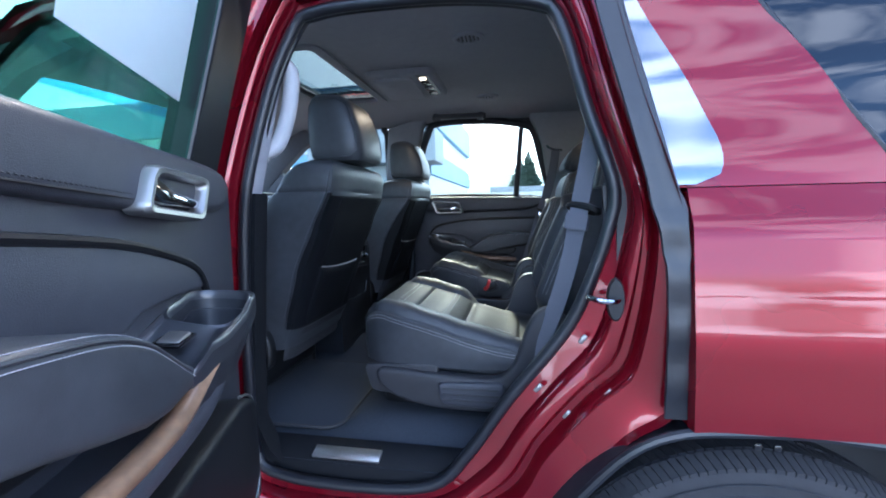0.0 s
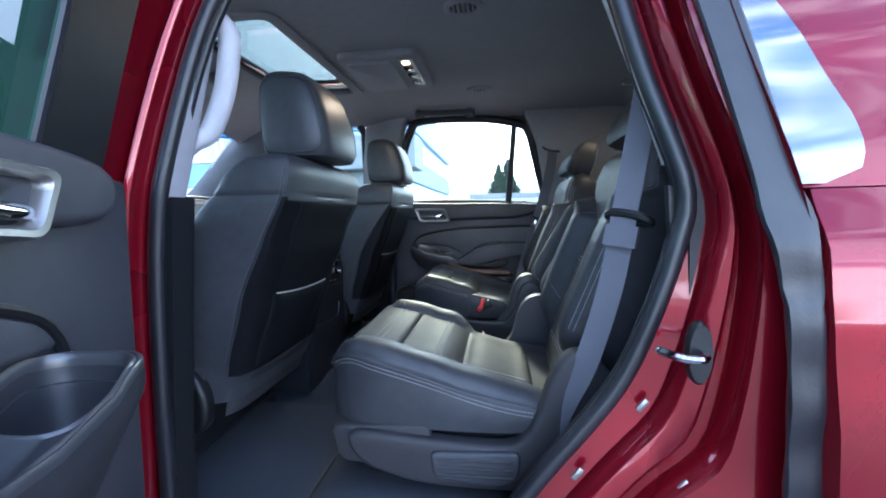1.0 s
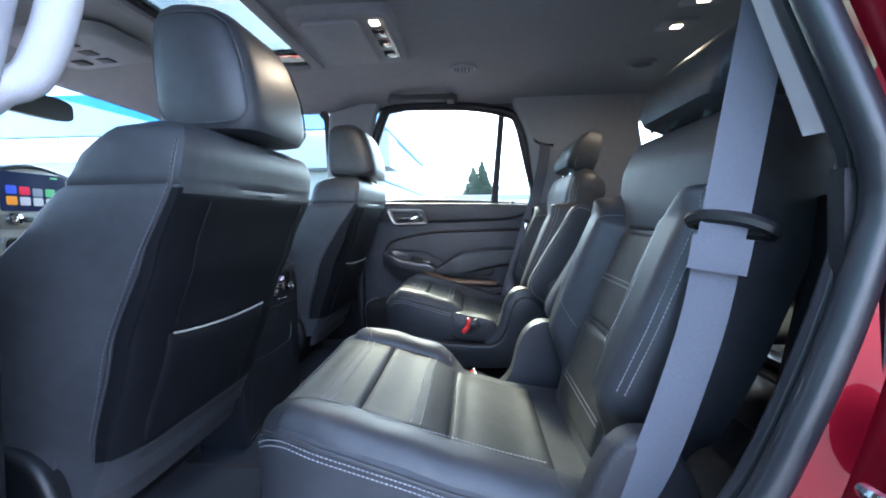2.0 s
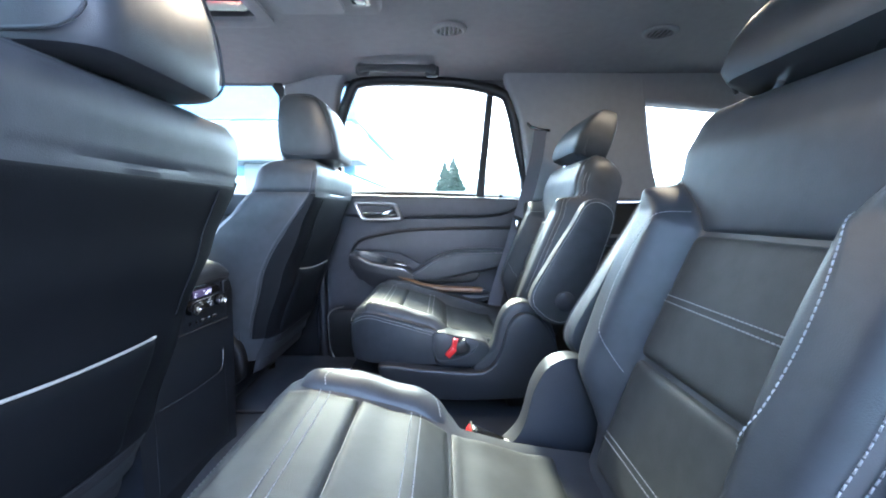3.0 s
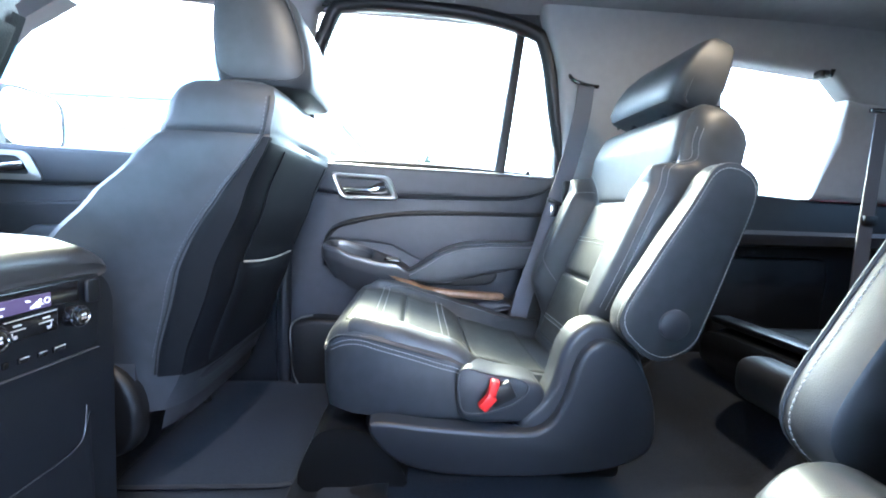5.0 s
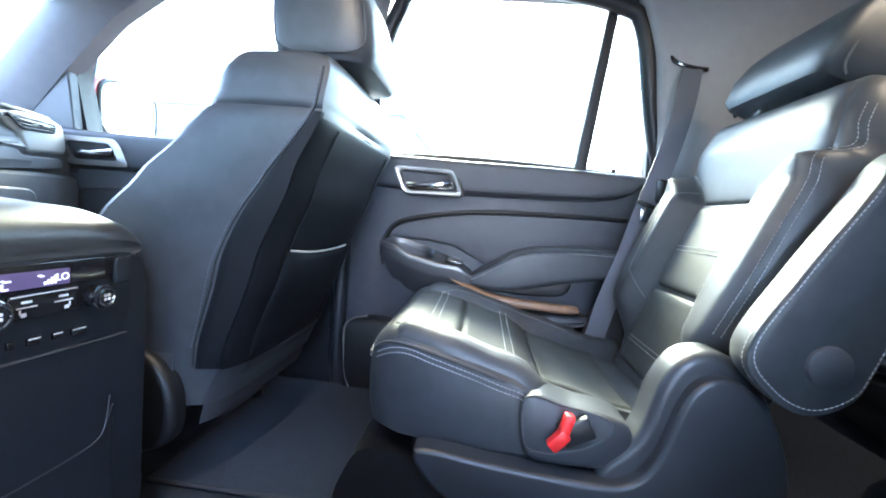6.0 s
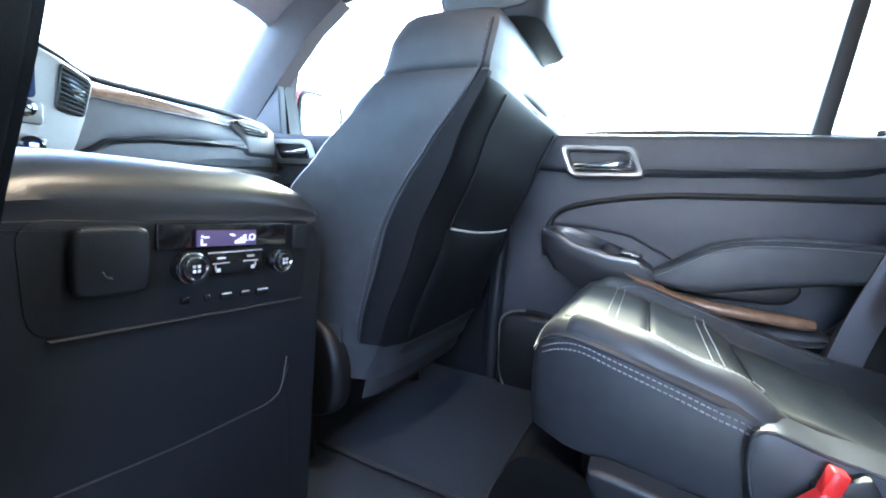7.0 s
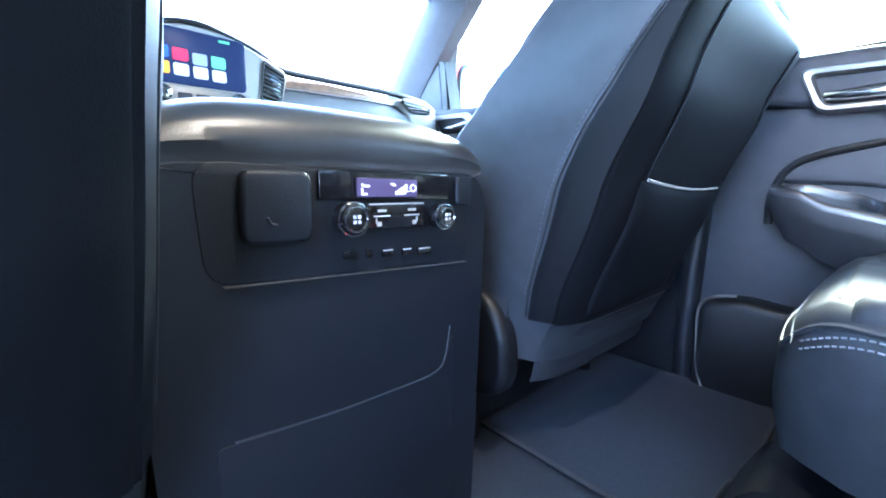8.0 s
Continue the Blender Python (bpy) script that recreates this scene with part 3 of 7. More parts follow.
def holed_sheet(xs, ys, height, hole):
    bm = bmesh.new()
    grid = {(i, j): bm.verts.new((x, y, height(x, y))) for i, x in enumerate(xs) for j, y in enumerate(ys)}
    for i in range(len(xs) - 1):
        for j in range(len(ys) - 1):
            cx, cy = (xs[i] + xs[i + 1]) / 2, (ys[j] + ys[j + 1]) / 2
            if not (hole[0] < cx < hole[1] and hole[2] < cy < hole[3]):
                bm.faces.new((grid[i, j], grid[i + 1, j], grid[i + 1, j + 1], grid[i, j + 1]))
    return bm


def steps(a, b, n, extra=()):
    return sorted({round(a + (b - a) * i / n, 4) for i in range(n + 1)} | set(extra))


def headliner_z(x, y):
    o = abs(y - MID) / 0.72
    z = 1.748 - 0.008 * o ** 2 - 0.034 * o ** 8
    if x < -0.85:
        z -= 0.10 * ((-0.85 - x) / 0.45) ** 2
    if x > 1.0:
        z -= 0.10 * ((x - 1.0) / 1.0) ** 2
    return z


bm = holed_sheet(steps(-1.28, 2.05, 44, HOLE[:2]), steps(MID - 0.745, MID + 0.745, 40, HOLE[2:]), headliner_z, HOLE)
struct("ceiling", bm, HEADLINER, "grey woven cloth headliner of the car", "ceiling")
bm = holed_sheet(steps(-1.32, 2.08, 30, HOLE[:2]), steps(MID - 0.80, MID + 0.80, 30, HOLE[2:]), lambda x, y: headliner_z(x, MID) + 0.026 - 0.012 * (abs(y - MID) / 0.8) ** 4, HOLE)
struct("roof", bm, RED, "dark red painted car roof with a sunroof opening", "roof")
for side in (-1, 1):
    bm = bmesh.new()
    loft(bm, [[(x, MID + side * (0.74 + dy), 1.757 + dz - (0.1 * ((-0.85 - x) / 0.45) ** 2 if x < -0.85 else 0)) for dy, dz in ((0, -0.025), (0.04, -0.03), (0.062, -0.02), (0.06, 0.005), (0.04, 0.03), (0.0, 0.04))] for x in (-1.25, -1.0, -0.85, -0.4, 0.2, 0.9, 1.5, 2.05)])
    struct("roof_rail", bm, RED, "dark red painted roof rail above the doors", "car body")


for side in (-1, 1):
    bm = bmesh.new()
    loft(bm, [[(x, MID + side * o, headliner_z(x, MID) - dz) for o, dz in ((0.735, 0.038), (0.748, 0.050), (0.752, 0.062), (0.757, 0.062), (0.757, 0.03))] for x in (-1.28, -1.15, -1.0, -0.85, -0.4, 0.2, 0.9, 1.3, 1.7, 2.05)])
    struct("roof_rail_trim", bm, HEADLINER, "grey cloth-covered roof rail trim above the doors", "trim")


def sunroof():
    x0, x1, y0, y1 = HOLE
    root = thing("sunroof", ((x0 + x1) / 2, (y0 + y1) / 2, 1.74), "closed sunroof with a black frame and lightly tinted glass", "sunroof")
    c = Vector(root.location)
    # cloth-lined rim under the headliner's edge
    bm = bmesh.new()
    outer = round_outline([(x0 - 0.035, y0 - 0.035), (x1 + 0.035, y0 - 0.035), (x1 + 0.035, y1 + 0.035), (x0 - 0.035, y1 + 0.035)], 0.05, 5)
    inner = round_outline([(x0 + 0.004, y0 + 0.004), (x1 - 0.004, y0 + 0.004), (x1 - 0.004, y1 - 0.004), (x0 + 0.004, y1 - 0.004)], 0.03, 5)
    mid = [((p[0] + q[0]) / 2, (p[1] + q[1]) / 2) for p, q in zip(outer, inner)]
    loft(bm, [[Vector((a, b, headliner_z(a, b) + h)) - c for a, b in ring] for ring, h in ((outer, 0.002), (outer, -0.006), (mid, -0.010), (inner, -0.005), (inner, 0.014))], cap=False)
    part("rim", bm, HEADLINER, root, "cloth-lined sunroof edge")
    for cx, cy, sx, sy in ((x0 + 0.02, (y0 + y1) / 2, 0.04, y1 - y0), (x1 - 0.007, (y0 + y1) / 2, 0.014, y1 - y0), ((x0 + x1) / 2, y0 + 0.015, x1 - x0, 0.03), ((x0 + x1) / 2, y1 - 0.06, x1 - x0, 0.12)):
        bm = bmesh.new()
        rbox(bm, Vector((cx, cy, 1.762)) - c, (sx, sy, 0.016), 0.004, 2)
        part("frame_rail", bm, GLOSS, root, "gloss black frame rail")
    bm = bmesh.new()
    rbox(bm, Vector((x0 + 0.12, y1 - 0.135, 1.752)) - c, (0.035, 0.02, 0.012), 0.004, 2)
    part("latch", bm, TRIM_BLACK, root, "small black latch")
    bm = bmesh.new()
    rbox(bm, Vector(((x0 + x1) / 2, (y0 + y1) / 2, 1.776)) - c, (x1 - x0, y1 - y0, 0.005), 0.001, 1)
    part("glass_panel", bm, SUNROOF_GLASS, root, "lightly tinted glass panel")


sunroof()

# ---- floor, sills, mats ----
bm = bmesh.new()
xs, ys = steps(-1.45, 2.05, 70), steps(MID - 0.81, MID + 0.81, 54)


def floor_z(x, y):
    hump = 0.035 * max(0.0, 1 - (abs(y - MID) / 0.2) ** 2) if x < -0.1 else 0
    step = 0.035 * min(max((x + 0.25) / 0.05, 0), 1) * min(max((0.745 - abs(y - MID)) / 0.06, 0), 1)
    back = 0.10 * min(max((x - 0.62) / 0.1, 0), 1) - 0.04 * min(max((abs(y - MID) - 0.735) / 0.03, 0), 1)
    return 0.60 + hump + step + back + 0.002 * noise.noise((x * 9, y * 9, 1))


bm = holed_sheet(xs, ys, floor_z, (9, 9, 9, 9))
struct("floor", bm, CARPET, "dark grey carpeted car floor", "floor")
for side in (-1, 1):
    bm = bmesh.new()
    loft(bm, [[(x, MID + side * o, z) for o, z in ((0.74, 0.56), (0.75, 0.592), (0.775, 0.592), (0.80, 0.575), (0.815, 0.545), (0.815, 0.45), (0.74, 0.45))] for x in (-0.46, -0.4, -0.2, 0.0, 0.10)])
    struct("sill_trim", bm, SILL_PLASTIC, "black plastic sill cover along the door opening", "sill")
    root = thing("sill_plate", (-0.20, MID + side * 0.797, 0.592), "brushed aluminium sill plate on the black sill cover", "sill plate", "sill plates")
    bm = bmesh.new()
    rbox(bm, (0, 0, -0.012), (0.18, 0.034, 0.008), 0.003, 2, Matrix.Rotation(radians(side * -22), 3, "X"))
    part("plate", bm, ALU, root)


def floor_mat(x0, x1, o0, o1, side, z):
    root = thing("floor_mat", ((x0 + x1) / 2, MID + side * (o0 + o1) / 2, z), "dark grey carpet mat with a bound edge on the car floor", "floor mat", "floor mats")
    out = round_outline([(x0, o0), (x1, o0), (x1, o1), (x0, o1)], 0.06, 6)
    c = Vector(root.location)
    bm = bmesh.new()
    slab(bm, out, lambda a, b, h: Vector((a, MID + side * b, z + h)) - c, 0.003, 0.007)
    part("carpet_pad", bm, CARPET, root)
    bm = bmesh.new()
    tube(bm, [Vector((a, MID + side * b, z + 0.005)) - c for a, b in out], 0.0045, 6, closed=True)
    part("binding", bm, MAT_EDGE, root, "bound edge")


for side in (-1, 1):
    floor_mat(-0.66, -0.25, 0.27, 0.735, side, 0.602)

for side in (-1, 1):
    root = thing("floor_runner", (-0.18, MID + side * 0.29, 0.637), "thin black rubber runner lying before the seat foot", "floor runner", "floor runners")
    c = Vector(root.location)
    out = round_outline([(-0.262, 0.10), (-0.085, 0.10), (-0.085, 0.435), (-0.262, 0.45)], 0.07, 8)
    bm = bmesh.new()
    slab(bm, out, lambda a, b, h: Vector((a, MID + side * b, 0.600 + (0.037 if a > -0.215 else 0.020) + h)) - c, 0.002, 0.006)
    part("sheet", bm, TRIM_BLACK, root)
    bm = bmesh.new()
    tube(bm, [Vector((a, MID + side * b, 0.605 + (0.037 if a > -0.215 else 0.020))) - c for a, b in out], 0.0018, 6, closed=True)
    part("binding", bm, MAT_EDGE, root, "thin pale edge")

# ---- inner side walls: pillars, quarter trim, quarter windows ----


def wall(x, z, h=0.0, side=1):
    """A point on the inner side wall; h: how far it stands inwards."""
    return Vector((x, MID + side * (0.825 - 0.155 * max(z - 1.25, 0) - h), z))


def wall_slab(name, outline, mat, label, category, side, depth=0.02, bevel=0.006, lift=0.0, r=0.0):
    bm = bmesh.new()
    out = round_outline(outline, r) if r else outline
    slab(bm, out, lambda a, b, h: wall(a, b, h + lift, side), bevel, depth)
    return struct(name, bm, mat, label, category)


for side in (-1, 1):
    near = 0.05 if side < 0 else 0.0
    if near:
        wall_slab("pillar_edge_trim", [(0.412, 1.27), (0.445, 1.275), (0.409, 1.40), (0.365, 1.55), (0.31, 1.695), (0.262, 1.695), (0.328, 1.55), (0.372, 1.41)], PALE_TRIM, "pale grey edge trim of the rear roof pillar", "pillar trim", side, 0.062, 0.008)
        wall_slab("pillar_backing", [(0.40, 0.66), (0.43, 0.9), (0.425, 1.24), (0.39, 1.42), (0.31, 1.69), (0.80, 1.70), (0.925, 1.24), (0.925, 0.66)], TRIM_BLACK, "black panel inside the rear roof pillar", "pillar trim", side, 0.008, 0.002, -0.012)
    if near:
        wall_slab("pillar_housing", [(0.425, 0.60), (0.465, 0.86), (0.505, 1.10), (0.520, 1.22), (0.72, 1.24), (0.72, 0.60)], SILL_PLASTIC, "matt black moulded housing at the foot of the rear pillar", "pillar trim", side, 0.20, 0.03)
    wall_slab("rear_pillar_trim", [(0.40 + near, 1.24), (0.385 + near, 1.36), (0.352 + near, 1.55), (0.29 + near, 1.69), (0.28 + near, 1.76), (0.80, 1.76), (0.835, 1.61), (0.885, 1.40), (0.925, 1.24)], GREY_TRIM, "grey moulded trim of the rear roof pillar", "pillar trim", side, 0.06, 0.02)
    wall_slab("quarter_rail_trim", [(0.80, 1.615), (1.20, 1.58), (1.30, 1.50), (2.02, 1.45), (2.02, 1.74), (0.78, 1.76)], GREY_TRIM, "grey trim above the quarter window", "pillar trim", side, 0.058, 0.02)
    wall_slab("tail_pillar_trim", [(1.225, 1.215), (1.262, 1.40), (1.268, 1.52), (2.02, 1.49), (2.02, 1.20)], GREY_TRIM, "grey trim of the tail pillar", "pillar trim", side, 0.056, 0.02)
    wall_slab("lower_quarter_trim", [(0.30, 0.58), (0.42, 0.9), (0.40, 1.235), (0.93, 1.235), (1.26, 1.212), (2.02, 1.20), (2.02, 0.58)], TRIM_BLACK, "black moulded trim of the rear side wall", "wall trim", side, 0.02, 0.008)
    bm = bmesh.new()
    loft(bm, [[(x, MID + side * o, z) for o, z in ((0.825, 1.10), (0.72, 1.10), (0.655, 1.112), (0.645, 1.10), (0.66, 1.07), (0.825, 1.05))] for x in (0.62, 0.66, 1.2, 1.98)])
    struct("side_ledge", bm, TRIM, "grey plastic armrest ledge on the rear side wall", "ledge")
    bm = bmesh.new()
    slab(bm, round_outline([(0.93, 0.70), (0.93, 1.02), (1.32, 1.02), (1.32, 0.70)], 0.04), lambda a, b, h: wall(a, b, h + 0.02, side), 0.01, 0.025)
    struct("storage_door", bm, TRIM_BLACK, "black plastic storage door in the rear side wall", "panel")
    root = thing("side_vent", (0.80, MID + side * 0.79, 0.98), "black slatted air vent in the rear side wall", "vent", "side vents")
    for k in range(5):
        bm = bmesh.new()
        rbox(bm, (0, -side * 0.01, 0.05 - k * 0.024), (0.07, 0.02, 0.008), 0.003, 2)
        part("slat", bm, SKIRT, root)
    # fixed quarter glass, inner view
    bm = bmesh.new()
    slab(bm, [(0.76, 1.67), (0.89, 1.20), (1.31, 1.17), (1.36, 1.55), (1.26, 1.66)], lambda a, b, h: wall(a, b, h - 0.035, side), 0.001, 0.004)
    if side > 0:
        struct("window_2", bm, WINDOW, "fixed rear quarter window glass", "window")
    else:
        bm.free()
    # centre pillar: inner trim
    wall_slab("centre_pillar_trim", [(-0.60, 1.24), (-0.575, 1.50), (-0.548, 1.68), (-0.33, 1.73), (-0.335, 1.66), (-0.365, 1.45), (-0.40, 1.24)] if near else [(-0.60, 1.24), (-0.575, 1.50), (-0.548, 1.68), (-0.29, 1.745), (-0.305, 1.705), (-0.335, 1.675), (-0.352, 1.60), (-0.362, 1.45), (-0.375, 1.24)], GREY_TRIM, "pale grey moulded trim of the centre pillar", "pillar trim", side, 0.05, 0.018)
    wall_slab("lower_pillar_trim", [(-0.62, 0.56), (-0.60, 1.24), (-0.392, 1.24), (-0.408, 1.05), (-0.425, 0.8), (-0.43, 0.66), (-0.40, 0.59), (-0.37, 0.56)] if near else [(-0.62, 0.55), (-0.60, 1.24), (-0.345, 1.24), (-0.375, 1.19), (-0.432, 1.06), (-0.452, 0.81), (-0.450, 0.68), (-0.43, 0.60), (-0.40, 0.55)], SILL_PLASTIC, "black lower trim of the centre pillar", "pillar trim", side, 0.062, 0.02)

# red outer centre pillar, left
bm = bmesh.new()
loft(bm, [[Vector((x, MID - o - (0.0 if z < 1.2 else -0.155 * (z - 1.2)), z)) for x, o in ((-0.60 + dx, 0.82), (-0.60 + dx, 0.90), (-0.53 + dx, 0.905), (-0.50 + dx, 0.90))] for z, dx in ((0.45, 0.0), (0.8, 0.0), (1.16, 0.012), (1.45, 0.06), (1.68, 0.13))], closed=False)
struct("centre_pillar", bm, RED, "dark red painted centre pillar of the car body", "car body")

# tail wall closes the cabin
bm = bmesh.new()
rbox(bm, (2.06, MID, 0.9), (0.06, 1.7, 0.8), 0.02, 2)
struct("tailgate", bm, TRIM_BLACK, "black trimmed tailgate closing the cabin", "tailgate")
bm = bmesh.new()
loft(bm, [[(2.08, MID - 0.72, 1.25), (2.08, MID + 0.72, 1.25)], [(1.96, MID - 0.62, 1.68), (1.96, MID + 0.62, 1.68)]], closed=False, cap=False)
struct("window_3", bm, PRIVACY, "dark privacy glass of the tailgate", "window")

# ---- doors ----


def rear_door(side, opened, lift):
    """A rear door: inner panel with armrest, switch tray, wood strip, pull handle, window frame and glass. Built about its hinge line."""
    hinge = Vector((-0.51, MID + side * 0.8675, 0))
    root = thing("rear_door", hinge + Vector((0, 0, 0.0)), "rear car door with charcoal panel, leather armrest and wood strip" + (", wide open" if opened else ", closed"), "car door", "rear doors")
    root.rotation_euler = (0, 0, radians(side * opened))
    root.location = hinge + (Vector((0.02, -0.0395, lift)) if opened else Vector())

    def at(x, z, h=0.0, o=0.805):
        """h: how far it stands into the cabin."""
        y = o - (0.155 if side > 0 else 0.25) * max(z - 1.25, 0) - h
        if opened:
            z += 0.075 * (x + 0.30)  # the open door stands a little nose-down
        return Vector((x, MID + side * y, z)) - hinge

    def plate(name, outline, mat, depth, lift=0.0, bevel=0.006, r=0.0, label="", parent=root, seg=3):
        bm = bmesh.new()
        slab(bm, round_outline(outline, r) if r else outline, lambda a, b, h: at(a, b, h + lift), bevel, depth, seg)
        return part(name, bm, mat, parent, label)

    # shell and panel
    low = [(-0.455, 0.57), (-0.45, 1.06), (-0.415, 1.26), (0.385, 1.245), (0.418, 1.15), (0.375, 1.02), (0.30, 0.90), (0.20, 0.76), (0.11, 0.63), (0.04, 0.56)]
    if side < 0:
        low[:3] = [(-0.47, 0.57), (-0.485, 1.06), (-0.485, 1.255)]
    bm = bmesh.new()
    slab(bm, low, lambda a, b, h: at(a, b, h - 0.10), 0.004, 0.098)
    part("shell", bm, RED, root, "dark red painted door shell")
    panel = plate("inner_panel", low, TRIM, 0.022, 0.0, 0.010, label="charcoal moulded inner door panel")
    # upper roll with a seam under it
    plate("upper_roll", smooth_outline([(-0.395, 1.19), (-0.402, 1.262), (-0.1, 1.262), (0.25, 1.255), (0.375, 1.245), (0.36, 1.21), (0.27, 1.178), (0.10, 1.172), (-0.15, 1.170)], 60), TRIM, 0.030, 0.016, 0.016, label="padded charcoal upper door roll", seg=4)
    bm = bmesh.new()
    stitches(bm, spline([at(-0.10, 1.188, 0.0475), at(0.10, 1.187, 0.0475), at(0.26, 1.192, 0.0475), at(0.33, 1.212, 0.047)], 20), (0, -side, 0))
    tube(bm, spline([at(-0.10, 1.182, 0.0465), at(0.10, 1.181, 0.0465), at(0.26, 1.186, 0.0465), at(0.34, 1.208, 0.046), at(0.362, 1.235, 0.044)], 30), 0.0018, 6)
    part("stitching", bm, TRIM_BLACK, panel, "dark seam along the upper roll")
    # long padded insert, bordered by a raised bead
    curve = [(-0.318, 0.96), (-0.316, 1.03), (-0.28, 1.080), (-0.18, 1.108), (-0.066, 1.124), (0.12, 1.130), (0.335, 1.132)]
    plate("insert", [(-0.314, 1.052), (-0.302, 1.066)] + curve[2:] + [(0.372, 1.05), (0.345, 1.0), (0.20, 0.985), (0.05, 0.975), (-0.03, 0.980), (-0.07, 1.000), (-0.12, 1.026), (-0.20, 1.036), (-0.30, 1.040)], TRIM, 0.020, 0.015, 0.008, label="padded charcoal vinyl door insert", seg=4)
    bm = bmesh.new()
    tube(bm, [at(q.x, q.y, 0.034) for q in spline([(a, b, 0) for a, b in curve], 40)], 0.007, 8)
    part("bead", bm, TRIM_BLACK, panel)
    # switch tray with a deep storage cup at its front; the cup's rim dips towards the seat
    top = [(-0.32, 1.033), (-0.27, 1.026), (-0.22, 1.003), (-0.165, 0.990), (-0.10, 0.985), (-0.07, 0.968), (-0.045, 0.948)]
    tilt = [(-0.32, 0.05), (-0.20, 0.24), (-0.165, 0.22), (-0.10, 0.05), (-0.04, 0.0)]
    turn = [k * math.tau / 56 for k in range(56)]
    outline = [(-0.232 + (0.080 if math.cos(a) < 0 else 0.187) * power(math.cos(a), 3.6 if math.cos(a) < 0 else 5.0), 0.074 + 0.058 * power(math.sin(a), 5.0)) for a in turn]
    mouth = [(-0.234 + 0.068 * power(math.cos(a), 3.4), 0.075 + 0.050 * power(math.sin(a), 3.4)) for a in turn]

    def tray_z(x, h):
        return lerp_table(top, x) + lerp_table(tilt, x) * (0.12 - h)

    def level(pts, s, drop):
        """The ring pts, drawn in by s and lowered."""
        return [at(-0.234 + (x + 0.234) * s, tray_z(x, h) - drop, 0.075 + (h - 0.075) * s) for x, h in pts]

    bm = bmesh.new()
    loft(bm, [level(outline, 1.0, 0.012), level(outline, 1.0, 0.008), level(outline, 0.988, 0.003), level(outline, 0.965, 0.001), level(outline, 0.93, 0.001),
              level(mouth, 1.07, 0.002), level(mouth, 1.03, -0.001), level(mouth, 1.0, -0.001), level(mouth, 0.975, 0.001), level(mouth, 0.955, 0.007), level(mouth, 0.95, 0.014)], cap=False)
    tray = part("switch_tray", bm, TRAY, root, "smooth charcoal switch tray with a deep storage cup")
    bm = bmesh.new()
    loft(bm, [level(outline, 0.60, 0.095), level(outline, 0.84, 0.060), level(outline, 0.97, 0.040), level(outline, 0.998, 0.030), level(outline, 0.998, 0.010)], cap=False)
    part("tray_shell", bm, VINYL, tray, "black outer shell of the tray")
    # inner wall gets a darker material: the cup's shade is put into its colour
    bm = bmesh.new()
    loft(bm, [level(mouth, 0.957, 0.010), level(mouth, 0.94, 0.030), level(mouth, 0.935, 0.031), level(mouth, 0.885, 0.032), level(mouth, 0.87, 0.037), level(mouth, 0.83, 0.078), level(mouth, 0.74, 0.086), level(mouth, 0.1, 0.087)], cap=False)
    part("cup_inner_wall", bm, VINYL, tray, "smooth inner cup wall, coloured black for the shade inside")
    bm = bmesh.new()
    lie = Matrix.Rotation(radians(5 * side), 3, "X") @ Matrix.Rotation(radians(4), 3, "Y")
    rbox(bm, at(-0.112, tray_z(-0.112, 0.074) - 0.001, 0.074), (0.050, 0.040, 0.005), 0.002, 2, lie)
    part("switch_plate", bm, GLOSS, tray, "gloss black switch plate")
    bm = bmesh.new()
    rbox(bm, at(-0.113, tray_z(-0.113, 0.074) + 0.0005, 0.074), (0.036, 0.030, 0.008), 0.003, 3, lie @ Matrix.Rotation(radians(5), 3, "Y"))
    part("window_switch", bm, SATIN, tray, "silver window switch")
    # leather armrest
    arm = bmesh.new()
    rings = []
    ARM = ((-0.078, 0.952, 0.935, 0.090, 0.114), (-0.066, 0.962, 0.938, 0.074, 0.120), (-0.04, 0.976, 0.934, 0.055, 0.124), (0.0, 1.002, 0.926, 0.035, 0.127), (0.04, 1.027, 0.926, 0.02, 0.128), (0.09, 1.043, 0.937, 0.02, 0.128), (0.16, 1.050, 0.955, 0.02, 0.127), (0.24, 1.052, 0.970, 0.02, 0.122), (0.33, 1.050, 0.983, 0.02, 0.110), (0.352, 1.043, 0.99, 0.02, 0.085))
    for x, zt, zb, h0, h1 in ARM:
        ring = []
        for k in range(32):
            a = k * math.tau / 32
            ring.append(at(x, (zt + zb) / 2 + (zt - zb) / 2 * power(math.sin(a), 6.5), (h0 + h1) / 2 + (h1 - h0) / 2 * power(math.cos(a), 6.5)))
        rings.append(ring)
    loft(arm, rings)
    arm = part("armrest", arm, LEATHER, root, "black leather armrest with a stitched edge")
    bm = bmesh.new()
    for dz, dh in ((-0.003, -0.008), (-0.014, 0.0015)):
        line = [at(x, zt + dz, h1 + dh) for x, zt, zb, h0, h1 in ARM[1:-1]]
        stitches(bm, spline(line, 40), (0, -side, 0.6), step=0.0045, size=(0.004, 0.0005, 0.0006))
    tagged(part("stitching", bm, GREY_TRIM, arm, "pale stitch lines"), kind="stuff")
    bm = bmesh.new()
    tube(bm, spline([at(x, zt - 0.008, h1 - 0.0015) for x, zt, zb, h0, h1 in ARM[1:-1]], 60), 0.0022, 6)
    part("welt", bm, LEATHER, arm)
    # pocket under the armrest and wood strip
    plate("pull_pocket", smooth_outline([(-0.03, 0.925), (0.03, 0.95), (0.14, 0.957), (0.205, 0.955), (0.195, 0.920), (0.15, 0.908), (0.03, 0.908), (-0.03, 0.914)], 40), TRIM_BLACK, 0.010, 0.034, 0.006, label="dark pull recess")
